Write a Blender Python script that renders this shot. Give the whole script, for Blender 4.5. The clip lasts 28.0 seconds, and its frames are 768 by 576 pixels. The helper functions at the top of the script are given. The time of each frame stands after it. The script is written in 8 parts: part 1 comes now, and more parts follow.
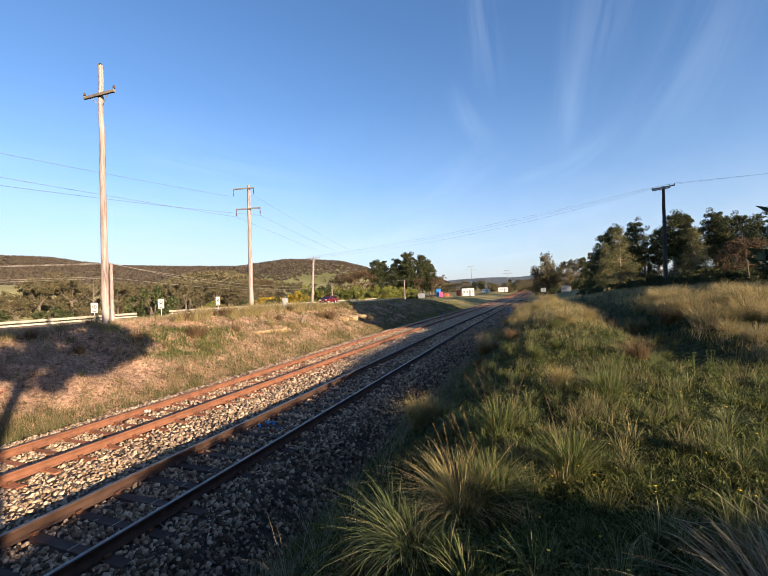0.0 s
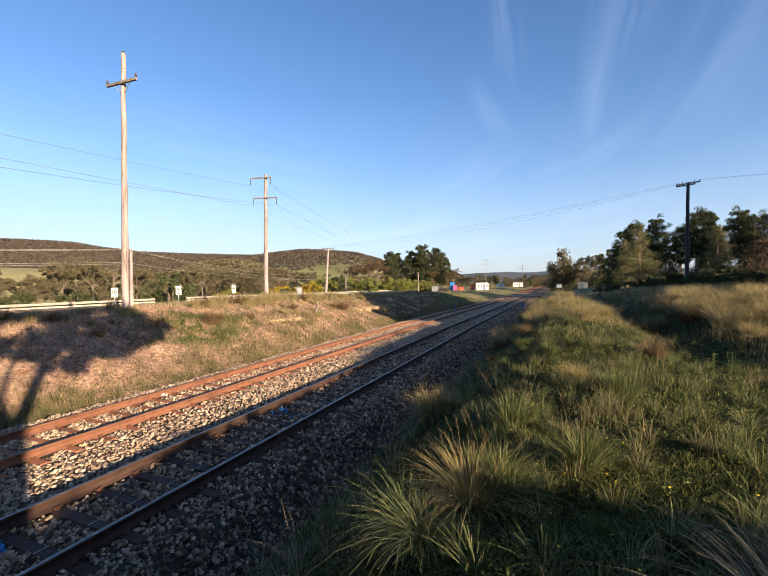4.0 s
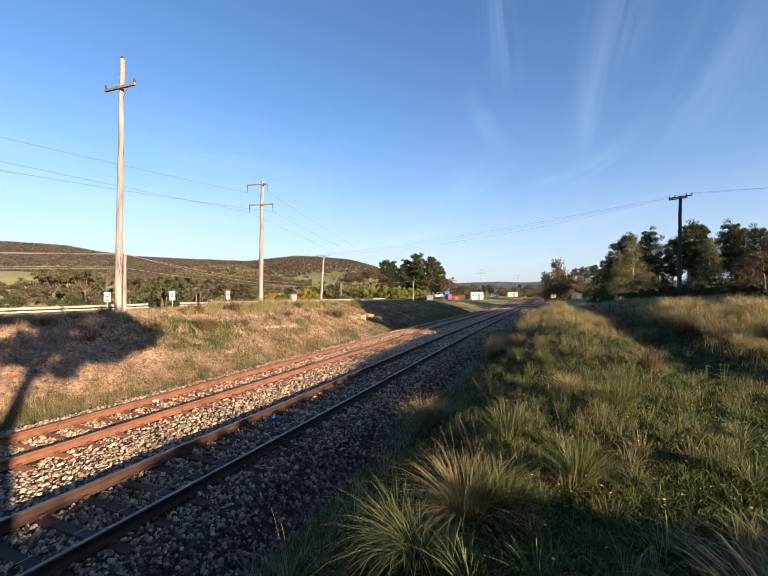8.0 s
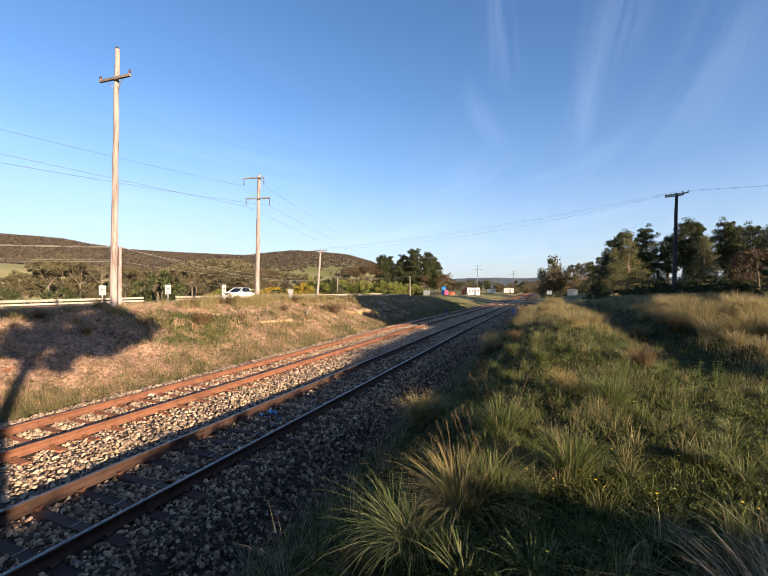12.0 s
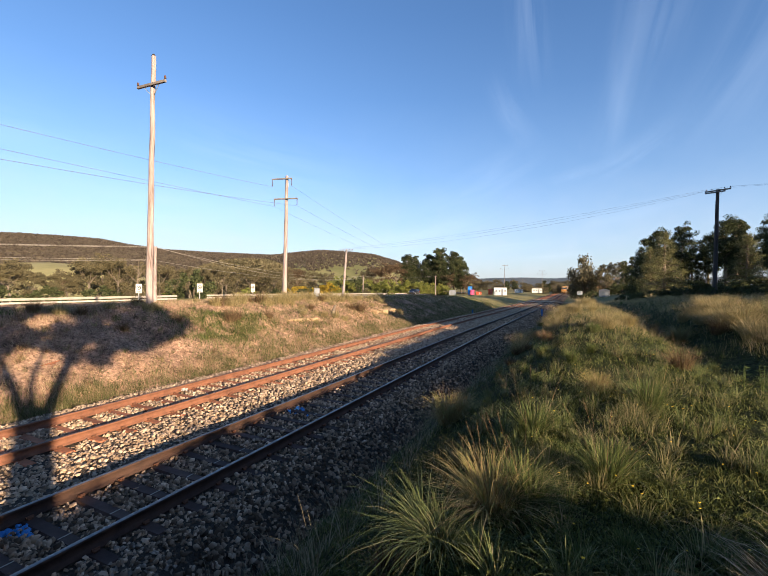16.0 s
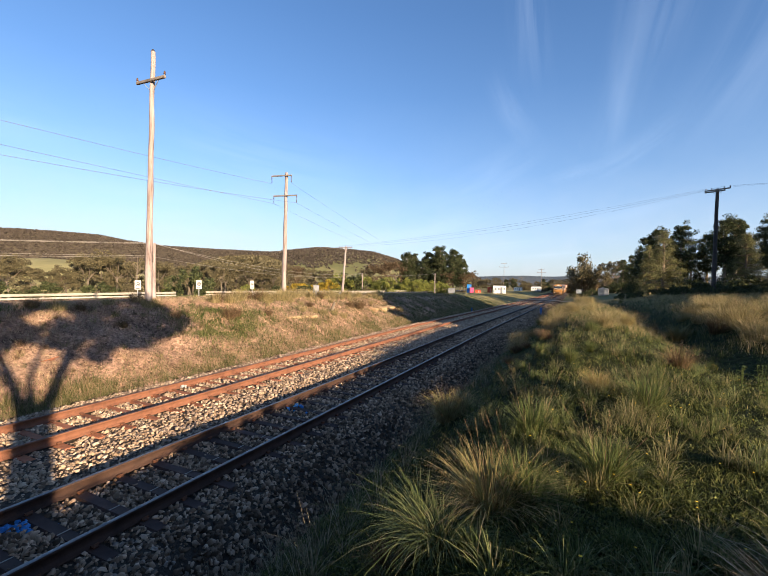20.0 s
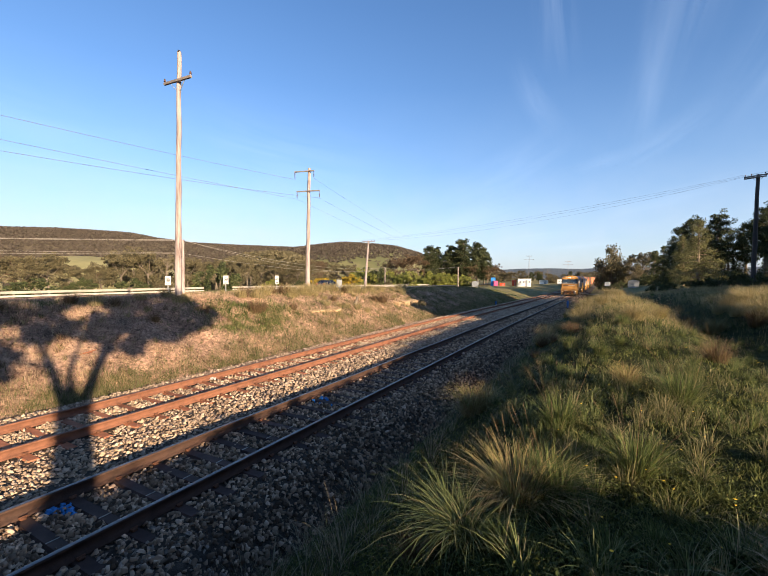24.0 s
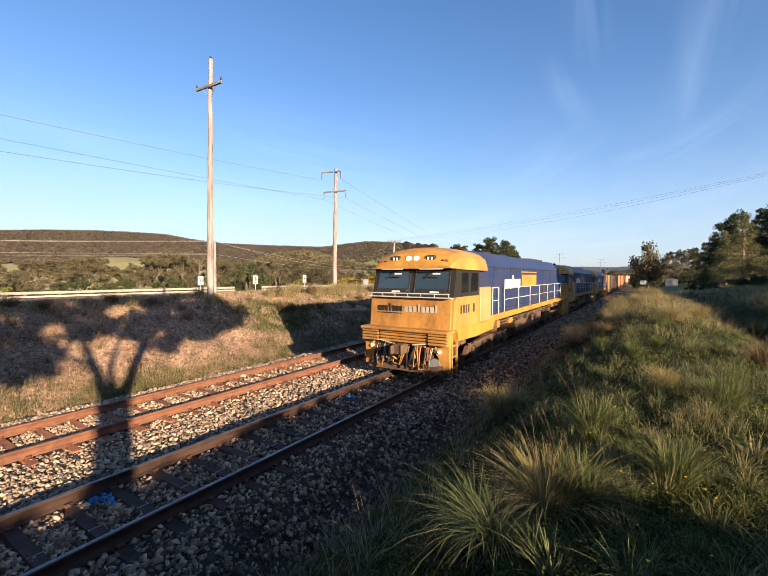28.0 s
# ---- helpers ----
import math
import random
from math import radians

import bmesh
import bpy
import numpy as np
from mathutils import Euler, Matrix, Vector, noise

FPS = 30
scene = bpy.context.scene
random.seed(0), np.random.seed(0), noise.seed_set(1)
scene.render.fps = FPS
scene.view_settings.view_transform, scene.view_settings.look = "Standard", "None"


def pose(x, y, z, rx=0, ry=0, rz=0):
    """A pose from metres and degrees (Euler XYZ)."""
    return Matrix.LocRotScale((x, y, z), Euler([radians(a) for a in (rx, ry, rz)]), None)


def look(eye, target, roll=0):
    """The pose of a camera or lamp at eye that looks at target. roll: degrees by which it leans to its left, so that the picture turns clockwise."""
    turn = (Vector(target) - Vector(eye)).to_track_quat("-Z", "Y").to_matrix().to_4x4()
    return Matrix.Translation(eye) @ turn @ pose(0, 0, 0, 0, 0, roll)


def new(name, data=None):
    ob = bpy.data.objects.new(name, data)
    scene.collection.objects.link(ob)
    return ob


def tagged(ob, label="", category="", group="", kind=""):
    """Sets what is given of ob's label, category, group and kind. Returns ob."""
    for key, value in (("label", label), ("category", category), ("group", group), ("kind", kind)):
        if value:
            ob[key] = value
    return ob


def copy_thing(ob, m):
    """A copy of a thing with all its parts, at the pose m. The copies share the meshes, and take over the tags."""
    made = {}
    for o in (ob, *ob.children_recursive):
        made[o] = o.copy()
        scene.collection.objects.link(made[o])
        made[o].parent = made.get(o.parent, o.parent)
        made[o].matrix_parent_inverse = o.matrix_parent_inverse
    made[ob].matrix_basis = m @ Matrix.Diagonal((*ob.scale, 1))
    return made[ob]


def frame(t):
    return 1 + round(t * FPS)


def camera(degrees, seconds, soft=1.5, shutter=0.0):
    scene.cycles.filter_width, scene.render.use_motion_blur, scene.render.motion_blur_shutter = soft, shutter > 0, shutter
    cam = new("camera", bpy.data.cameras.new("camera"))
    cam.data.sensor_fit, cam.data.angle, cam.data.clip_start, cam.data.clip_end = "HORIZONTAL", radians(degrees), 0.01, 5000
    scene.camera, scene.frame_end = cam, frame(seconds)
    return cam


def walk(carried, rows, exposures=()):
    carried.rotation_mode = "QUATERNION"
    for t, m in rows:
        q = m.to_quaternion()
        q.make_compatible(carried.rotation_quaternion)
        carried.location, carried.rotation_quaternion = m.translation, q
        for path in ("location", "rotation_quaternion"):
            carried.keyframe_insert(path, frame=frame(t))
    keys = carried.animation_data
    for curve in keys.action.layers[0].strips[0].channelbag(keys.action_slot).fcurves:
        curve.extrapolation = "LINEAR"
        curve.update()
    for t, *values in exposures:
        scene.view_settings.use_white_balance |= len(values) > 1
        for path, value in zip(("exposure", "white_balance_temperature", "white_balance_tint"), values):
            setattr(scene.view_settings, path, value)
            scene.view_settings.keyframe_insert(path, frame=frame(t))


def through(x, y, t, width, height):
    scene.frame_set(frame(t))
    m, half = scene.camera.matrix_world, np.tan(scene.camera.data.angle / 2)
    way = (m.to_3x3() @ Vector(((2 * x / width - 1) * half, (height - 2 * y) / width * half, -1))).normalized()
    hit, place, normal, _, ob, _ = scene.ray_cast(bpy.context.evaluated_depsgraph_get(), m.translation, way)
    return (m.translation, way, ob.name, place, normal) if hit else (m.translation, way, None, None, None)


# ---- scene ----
cam = camera(87.14, 28.0, 0.65)


def gaze(x, y, z, yaw, pitch, roll):
    """A camera pose from a place and the turn to the left of +y, the tilt and the roll, in degrees."""
    a, b = radians(yaw), radians(pitch)
    eye = Vector((x, y, z))
    return look(eye, eye + Vector((-math.sin(a) * math.cos(b), math.cos(a) * math.cos(b), math.sin(b))), roll)


PATH = [
    (0, gaze(6.060, 0.191, 3.059, 21.19, 0.30, -2.24)),
    (0.5, gaze(6.069, 0.188, 3.059, 21.39, 0.12, -2.19)),
    (1, gaze(6.062, 0.201, 3.057, 21.84, -0.11, -1.88)),
    (1.5, gaze(6.059, 0.191, 3.061, 22.66, -0.37, -1.43)),
    (2, gaze(6.048, 0.189, 3.059, 23.42, -0.64, -1.27)),
    (2.5, gaze(6.035, 0.187, 3.063, 23.60, -0.83, -0.98)),
    (3, gaze(6.039, 0.183, 3.061, 23.59, -0.99, -0.86)),
    (3.5, gaze(6.044, 0.177, 3.062, 23.26, -1.02, -0.76)),
    (5.5, gaze(6.046, 0.181, 3.058, 23.06, 0.29, -0.72)),
    (6, gaze(6.042, 0.191, 3.055, 22.97, 0.34, -0.55)),
    (6.5, gaze(6.043, 0.191, 3.056, 22.93, 0.25, -0.24)),
    (7, gaze(6.041, 0.180, 3.061, 22.83, 0.15, -0.12)),
    (7.5, gaze(6.042, 0.173, 3.056, 22.62, 0.23, -0.02)),
    (8, gaze(6.036, 0.180, 3.058, 22.43, 0.35, -0.08)),
    (8.5, gaze(6.039, 0.177, 3.058, 22.25, 0.29, -0.31)),
    (9, gaze(6.046, 0.183, 3.051, 22.25, 0.22, -0.49)),
    (9.5, gaze(6.044, 0.189, 3.050, 22.46, 0.09, -0.56)),
    (10, gaze(6.049, 0.170, 3.062, 22.53, -0.10, -0.42)),
    (10.5, gaze(6.045, 0.175, 3.052, 22.46, -0.23, -0.26)),
    (11, gaze(6.035, 0.183, 3.048, 22.24, -0.32, -0.03)),
    (11.5, gaze(6.035, 0.182, 3.047, 22.09, -0.37, 0.14)),
    (12, gaze(6.031, 0.177, 3.056, 21.95, -0.34, 0.30)),
    (12.5, gaze(6.027, 0.176, 3.058, 21.90, -0.38, 0.40)),
    (14.5, gaze(6.031, 0.175, 3.057, 21.65, -0.52, 0.22)),
    (15, gaze(6.015, 0.182, 3.051, 21.78, -0.46, 0.19)),
    (15.5, gaze(5.989, 0.167, 3.044, 23.63, -0.40, 0.36)),
    (16, gaze(5.997, 0.160, 3.050, 25.52, -0.44, 0.54)),
    (16.5, gaze(6.001, 0.159, 3.050, 26.09, -0.52, 0.64)),
    (17, gaze(6.003, 0.160, 3.050, 25.75, -0.52, 0.71)),
    (17.5, gaze(6.004, 0.161, 3.052, 25.45, -0.37, 0.70)),
    (18, gaze(6.002, 0.174, 3.039, 25.42, -0.34, 0.69)),
    (18.5, gaze(6.003, 0.171, 3.044, 25.33, -0.39, 0.71)),
    (19, gaze(6.002, 0.165, 3.046, 25.34, -0.39, 0.70)),
    (19.5, gaze(5.993, 0.171, 3.046, 25.43, -0.63, 0.74)),
    (20, gaze(5.994, 0.157, 3.058, 25.41, -0.79, 0.82)),
    (20.5, gaze(5.990, 0.162, 3.045, 25.20, -0.75, 0.78)),
    (21, gaze(5.986, 0.162, 3.043, 25.21, -0.79, 0.53)),
    (21.5, gaze(5.974, 0.166, 3.047, 25.34, -1.12, 0.19)),
    (23.5, gaze(5.974, 0.143, 3.049, 28.71, -1.77, 0.28)),
    (24, gaze(5.982, 0.141, 3.048, 28.61, -1.67, 0.34)),
    (24.5, gaze(5.990, 0.137, 3.052, 28.89, -1.57, 0.27)),
    (25, gaze(5.993, 0.138, 3.051, 29.47, -1.38, 0.18)),
    (25.5, gaze(6.000, 0.144, 3.048, 29.94, -1.28, 0.06)),
    (26, gaze(6.000, 0.148, 3.049, 30.13, -1.34, 0.20)),
    (26.5, gaze(5.999, 0.146, 3.052, 30.30, -1.56, 0.20)),
    (27, gaze(5.994, 0.142, 3.051, 30.82, -1.75, 0.21)),
    (27.5, gaze(5.983, 0.140, 3.050, 31.56, -1.83, 0.25)),
    (28, gaze(5.982, 0.149, 3.046, 32.35, -1.78, 0.11)),
]
walk(cam, PATH, [(0.0, 1.41, 6080, 13), (28.0, 1.41, 6080, 13)])

# ---- world and sun ----
SUN_AZ = 114.5      # from +y towards +x
SUN_EL = 13.3
sun_way = Vector((math.sin(radians(SUN_AZ)) * math.cos(radians(SUN_EL)),
                  math.cos(radians(SUN_AZ)) * math.cos(radians(SUN_EL)), math.sin(radians(SUN_EL))))
world = bpy.data.worlds.new("sky")
scene.world = world
world.use_nodes = True
wn, wl = world.node_tree.nodes, world.node_tree.links
sky = wn.new("ShaderNodeTexSky")
sky.sky_type = "NISHITA"
sky.sun_disc = False
sky.sun_elevation = radians(SUN_EL)
sky.sun_rotation = radians(SUN_AZ)
sky.air_density, sky.dust_density, sky.ozone_density = 1.0, 0.8, 4.0
wl.new(sky.outputs["Color"], wn["Background"].inputs["Color"])
wn["Background"].inputs["Strength"].default_value = 0.085

sun_data = bpy.data.lights.new("sun", "SUN")
sun_data.energy, sun_data.angle, sun_data.color = 5.5, radians(0.55), (1.0, 0.76, 0.48)
sun = new("sun", sun_data)
sun.matrix_world = look((60, -30, 40), Vector((60, -30, 40)) - sun_way)


# ---- materials ----
def material(name, rough=0.8, metal=0.0, spec=0.3):
    m = bpy.data.materials.new(name)
    m.use_nodes = True
    b = m.node_tree.nodes["Principled BSDF"]
    b.inputs["Roughness"].default_value = rough
    b.inputs["Metallic"].default_value = metal
    b.inputs["Specular IOR Level"].default_value = spec
    return m, m.node_tree.nodes, m.node_tree.links, b


def ramp(n, stops):
    r = n.new("ShaderNodeValToRGB")
    e = r.color_ramp.elements
    while len(e) < len(stops):
        e.new(0.5)
    for k, (p, c) in zip(e, stops):
        k.position, k.color = p, (*c, 1)
    return r


def noise_tex(n, l, scale, detail=4, rough=0.6, coords="Object", stretch=None):
    c = n.new("ShaderNodeTexCoord")
    t = n.new("ShaderNodeTexNoise")
    t.inputs["Scale"].default_value, t.inputs["Detail"].default_value, t.inputs["Roughness"].default_value = scale, detail, rough
    if stretch:
        mp = n.new("ShaderNodeMapping")
        mp.inputs["Scale"].default_value = stretch
        l.new(c.outputs[coords], mp.inputs["Vector"])
        l.new(mp.outputs[0], t.inputs["Vector"])
    else:
        l.new(c.outputs[coords], t.inputs["Vector"])
    return t


def mixed(n, l, a, b, fac, blend="MIX"):
    """A colour mix; a, b: colours or sockets; fac: number or socket."""
    m = n.new("ShaderNodeMix")
    m.data_type, m.blend_type = "RGBA", blend
    for sock, v in ((m.inputs[6], a), (m.inputs[7], b), (m.inputs[0], fac)):
        if isinstance(v, (tuple, list)):
            sock.default_value = (*v, 1)
        elif isinstance(v, (int, float)):
            sock.default_value = v
        else:
            l.new(v, sock)
    return m.outputs[2]


def bumped(n, l, b, height, strength=0.3, distance=0.02):
    k = n.new("ShaderNodeBump")
    k.inputs["Strength"].default_value, k.inputs["Distance"].default_value = strength, distance
    l.new(height, k.inputs["Height"])
    l.new(k.outputs[0], b.inputs["Normal"])


def surface(name, stops, scale=3.0, fine=40.0, rough=0.8, metal=0.0, spec=0.3, bump=0.3, dist=0.01, vary=0.0, stretch=None, grime=None):
    """A worn surface: a ramp over coarse noise, broken up by fine noise, with relief; vary: lightness from piece to piece; grime: (colour, amount)."""
    m, n, l, b = material(name, rough, metal, spec)
    t1, t2 = noise_tex(n, l, scale, 5, 0.65, stretch=stretch), noise_tex(n, l, fine, 4, 0.7, stretch=stretch)
    r = ramp(n, stops)
    a = n.new("ShaderNodeMath")
    a.operation = "MULTIPLY_ADD"
    l.new(t2.outputs[0], a.inputs[0])
    a.inputs[1].default_value = 0.5
    s = n.new("ShaderNodeMath")
    s.operation = "MULTIPLY_ADD"
    l.new(t1.outputs[0], s.inputs[0])
    s.inputs[1].default_value, s.inputs[2].default_value = 1.1, -0.3
    l.new(s.outputs[0], a.inputs[2])
    l.new(a.outputs[0], r.inputs[0])
    col = r.outputs[0]
    if grime:
        g = noise_tex(n, l, scale * 0.6, 6, 0.75)
        gr = ramp(n, [(0.45, (0, 0, 0)), (0.75, (grime[1],) * 3)])
        l.new(g.outputs[0], gr.inputs[0])
        col = mixed(n, l, col, grime[0], gr.outputs[0])
    if vary:
        o = n.new("ShaderNodeObjectInfo")
        vr = ramp(n, [(0.0, (1 - vary,) * 3), (1.0, (1 + vary,) * 3)])
        l.new(o.outputs["Random"], vr.inputs[0])
        col = mixed(n, l, col, vr.outputs[0], 1.0, "MULTIPLY")
    l.new(col, b.inputs["Base Color"])
    bumped(n, l, b, t2.outputs[0], bump, dist)
    return m


def islands(name, stops, rough=0.7, spec=0.25, through=0.0, patch=0.0, patch_scale=0.3):
    """Many small pieces in one mesh, each with its own tone; through: light that passes the leaf; patch: lean to one end by place."""
    m, n, l, b = material(name, rough, 0.0, spec)
    g = n.new("ShaderNodeNewGeometry")
    r = ramp(n, stops)
    if patch:
        t = noise_tex(n, l, patch_scale, 3)
        a = n.new("ShaderNodeMath")
        a.operation = "MULTIPLY_ADD"
        l.new(t.outputs[0], a.inputs[0])
        a.inputs[1].default_value = patch
        s = n.new("ShaderNodeMath")
        s.operation = "MULTIPLY_ADD"
        l.new(g.outputs["Random Per Island"], s.inputs[0])
        s.inputs[1].default_value, s.inputs[2].default_value = 1 - patch * 0.5, -patch * 0.25
        l.new(s.outputs[0], a.inputs[2])
        l.new(a.outputs[0], r.inputs[0])
    else:
        l.new(g.outputs["Random Per Island"], r.inputs[0])
    l.new(r.outputs[0], b.inputs["Base Color"])
    if through:
        tr = n.new("ShaderNodeBsdfTranslucent")
        l.new(r.outputs[0], tr.inputs["Color"])
        mx = n.new("ShaderNodeMixShader")
        mx.inputs[0].default_value = through
        l.new(b.outputs[0], mx.inputs[1])
        l.new(tr.outputs[0], mx.inputs[2])
        l.new(mx.outputs[0], n["Material Output"].inputs["Surface"])
    return m


def plain(name, colour, rough=0.5, metal=0.0, spec=0.4, emit=0.0):
    m, n, l, b = material(name, rough, metal, spec)
    t = noise_tex(n, l, 12.0, 5, 0.7)
    r = ramp(n, [(0.3, tuple(c * 0.82 for c in colour)), (0.7, colour)])
    l.new(t.outputs[0], r.inputs[0])
    l.new(r.outputs[0], b.inputs["Base Color"])
    if emit:
        b.inputs["Emission Color"].default_value = (1.0, 0.95, 0.85, 1)
        b.inputs["Emission Strength"].default_value = emit
    return m


def ground_material():
    """Dry pinkish grass and bare orange soil on the cut bank, green on the other side, paddock far off."""
    m, n, l, b = material("ground_soil", 0.95, 0.0, 0.1)
    geo = n.new("ShaderNodeNewGeometry")
    sep = n.new("ShaderNodeSeparateXYZ")
    l.new(geo.outputs["Position"], sep.inputs[0])
    t1, t2, t3 = noise_tex(n, l, 0.9, 8, 0.75), noise_tex(n, l, 7.0, 6, 0.78), noise_tex(n, l, 0.02, 5, 0.6)
    bank = ramp(n, [(0.34, (0.085, 0.056, 0.036)), (0.44, (0.27, 0.172, 0.115)), (0.54, (0.44, 0.275, 0.19)), (0.64, (0.57, 0.375, 0.25))])
    l.new(t1.outputs[0], bank.inputs[0])
    fine = ramp(n, [(0.36, (0.28, 0.28, 0.28)), (0.62, (1.25, 1.25, 1.25))])
    l.new(t2.outputs[0], fine.inputs[0])
    bank_c = mixed(n, l, bank.outputs[0], fine.outputs[0], 1.0, "MULTIPLY")
    green = ramp(n, [(0.3, (0.018, 0.024, 0.008)), (0.55, (0.040, 0.050, 0.014)), (0.75, (0.085, 0.08, 0.030))])
    l.new(t1.outputs[0], green.inputs[0])
    green_c = mixed(n, l, green.outputs[0], fine.outputs[0], 1.0, "MULTIPLY")
    field = ramp(n, [(0.35, (0.07, 0.09, 0.02)), (0.5, (0.13, 0.16, 0.03)), (0.65, (0.22, 0.20, 0.07))])
    l.new(t3.outputs[0], field.inputs[0])

    def step(sock, lo, hi):
        r = n.new("ShaderNodeMapRange")
        r.interpolation_type = "SMOOTHSTEP"
        r.inputs["From Min"].default_value, r.inputs["From Max"].default_value = lo, hi
        l.new(sock, r.inputs["Value"])
        return r.outputs[0]

    c = mixed(n, l, bank_c, green_c, step(sep.outputs["X"], -3.0, 0.0))
    c = mixed(n, l, c, field.outputs[0], step(sep.outputs["X"], -40.0, -48.0))
    verge = ramp(n, [(0.35, (0.10, 0.095, 0.035)), (0.5, (0.20, 0.175, 0.072)), (0.65, (0.32, 0.26, 0.13))])
    l.new(t1.outputs[0], verge.inputs[0])
    c = mixed(n, l, c, verge.outputs[0], step(sep.outputs["Y"], 42.0, 75.0))
    l.new(c, b.inputs["Base Color"])
    bumped(n, l, b, t2.outputs[0], 0.9, 0.10)
    return m


M_GROUND = ground_material()
# bed colour darkened so the gaps between stones look more deeply shaded
M_BED = surface("gap_shaded_ballast_fines", [(0.2, (0.022, 0.016, 0.011)), (0.5, (0.055, 0.040, 0.028)), (0.8, (0.12, 0.090, 0.065))], 6, 45, 0.95, bump=0.9, dist=0.04)
M_STONE = islands("ballast_stone", [(0.0, (0.16, 0.110, 0.073)), (0.35, (0.29, 0.208, 0.14)), (0.75, (0.42, 0.312, 0.215)), (1.0, (0.56, 0.428, 0.305))], 0.9, 0.1)
# darker, warmer copy of the ballast colour, standing for shade on the near track
M_STONE_NEAR = islands("shaded_ballast_stone", [(0.0, (0.060, 0.039, 0.025)), (0.3, (0.18, 0.118, 0.076)), (0.72, (0.38, 0.256, 0.165)), (1.0, (0.62, 0.44, 0.30))], 0.9, 0.12)
# darkest stone copy: shade at the foot of the slope, put into the colour
M_STONE_TOE = islands("toe_shaded_ballast_stone", [(0.0, (0.048, 0.031, 0.020)), (0.4, (0.135, 0.088, 0.056)), (0.8, (0.29, 0.192, 0.122)), (1.0, (0.48, 0.335, 0.225))], 0.95, 0.08)
M_CLOD = islands("dry_soil_clods", [(0.0, (0.09, 0.058, 0.04)), (0.5, (0.27, 0.178, 0.12)), (1.0, (0.44, 0.31, 0.21))], 0.95, 0.05)
M_STONE1 = surface("ballast_stone_single", [(0.2, (0.13, 0.10, 0.075)), (0.6, (0.28, 0.22, 0.17))], 8, 60, 0.9, bump=0.4, vary=0.4)
M_BLUE_STONE = surface("blue_marking_paint", [(0.3, (0.03, 0.13, 0.34)), (0.7, (0.07, 0.26, 0.58))], 8, 60, 0.8)
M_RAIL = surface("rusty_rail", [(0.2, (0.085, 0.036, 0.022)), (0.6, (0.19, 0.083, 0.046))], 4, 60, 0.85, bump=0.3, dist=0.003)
# darker copy of the rail rust; the near track's shade is in the colour
M_RAIL_SHADED = surface("shaded_brown_rail", [(0.2, (0.022, 0.013, 0.010)), (0.6, (0.060, 0.032, 0.022))], 4, 60, 0.85, bump=0.3, dist=0.003)
M_RAILTOP = surface("polished_rail_head", [(0.3, (0.10, 0.09, 0.085)), (0.7, (0.22, 0.205, 0.195))], 3, 80, 0.40, 0.7, bump=0.05, dist=0.001)
M_RAILTOP_RUSTY = surface("rusty_rail_head", [(0.3, (0.11, 0.055, 0.035)), (0.7, (0.23, 0.12, 0.075))], 3, 80, 0.55, 0.3, bump=0.05, dist=0.001)
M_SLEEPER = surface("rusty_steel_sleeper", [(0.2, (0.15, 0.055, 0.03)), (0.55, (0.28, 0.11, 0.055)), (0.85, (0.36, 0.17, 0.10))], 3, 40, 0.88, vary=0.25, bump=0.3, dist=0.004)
# darker sleeper copy, likewise coloured for the shade on the near track
M_SLEEPER_SHADED = surface("shaded_brown_steel_sleeper", [(0.2, (0.035, 0.020, 0.016)), (0.55, (0.070, 0.040, 0.031)), (0.85, (0.12, 0.072, 0.055))], 3, 40, 0.85, vary=0.25, bump=0.3, dist=0.004)
M_CLIP = surface("rail_clip_steel", [(0.2, (0.05, 0.025, 0.015)), (0.7, (0.15, 0.06, 0.03))], 10, 60, 0.8)
M_ROAD = surface("asphalt", [(0.2, (0.04, 0.04, 0.04)), (0.7, (0.075, 0.072, 0.07))], 0.6, 30, 0.9, bump=0.2)
M_WHITE = surface("white_paint", [(0.2, (0.62, 0.60, 0.55)), (0.7, (0.80, 0.78, 0.74))], 2, 30, 0.55, bump=0.05)
M_CONCRETE = surface("pale_concrete", [(0.2, (0.30, 0.27, 0.23)), (0.7, (0.44, 0.40, 0.33))], 1.2, 30, 0.9, bump=0.3)
M_GALV = surface("galvanised_steel", [(0.2, (0.40, 0.41, 0.42)), (0.7, (0.60, 0.60, 0.60))], 3, 40, 0.45, 0.7, bump=0.05)
M_POLE = surface("weathered_pole_timber", [(0.30, (0.085, 0.056, 0.050)), (0.44, (0.25, 0.195, 0.178)), (0.75, (0.41, 0.345, 0.325))], 9.0, 40, 0.9, bump=0.6, dist=0.01, stretch=(1, 1, 0.06))
M_POLE_DARK = surface("dark_creosoted_timber", [(0.2, (0.03, 0.026, 0.026)), (0.7, (0.085, 0.07, 0.06))], 2.5, 30, 0.9, bump=0.6, dist=0.01, stretch=(1, 1, 0.06))
M_ARM = surface("grey_crossarm_timber", [(0.2, (0.10, 0.085, 0.075)), (0.7, (0.24, 0.20, 0.17))], 3, 30, 0.9, bump=0.4)
M_INSUL = plain("brown_insulator_porcelain", (0.10, 0.05, 0.03), 0.25)
M_WIRE = plain("dull_wire", (0.16, 0.16, 0.17), 0.5, 0.3)
M_CLOVER = islands("low_weed_leaves", [(0.0, (0.018, 0.026, 0.006)), (0.5, (0.075, 0.095, 0.020)), (1.0, (0.18, 0.19, 0.045))], 0.6, 0.3, 0.25, 0.4, 0.8)
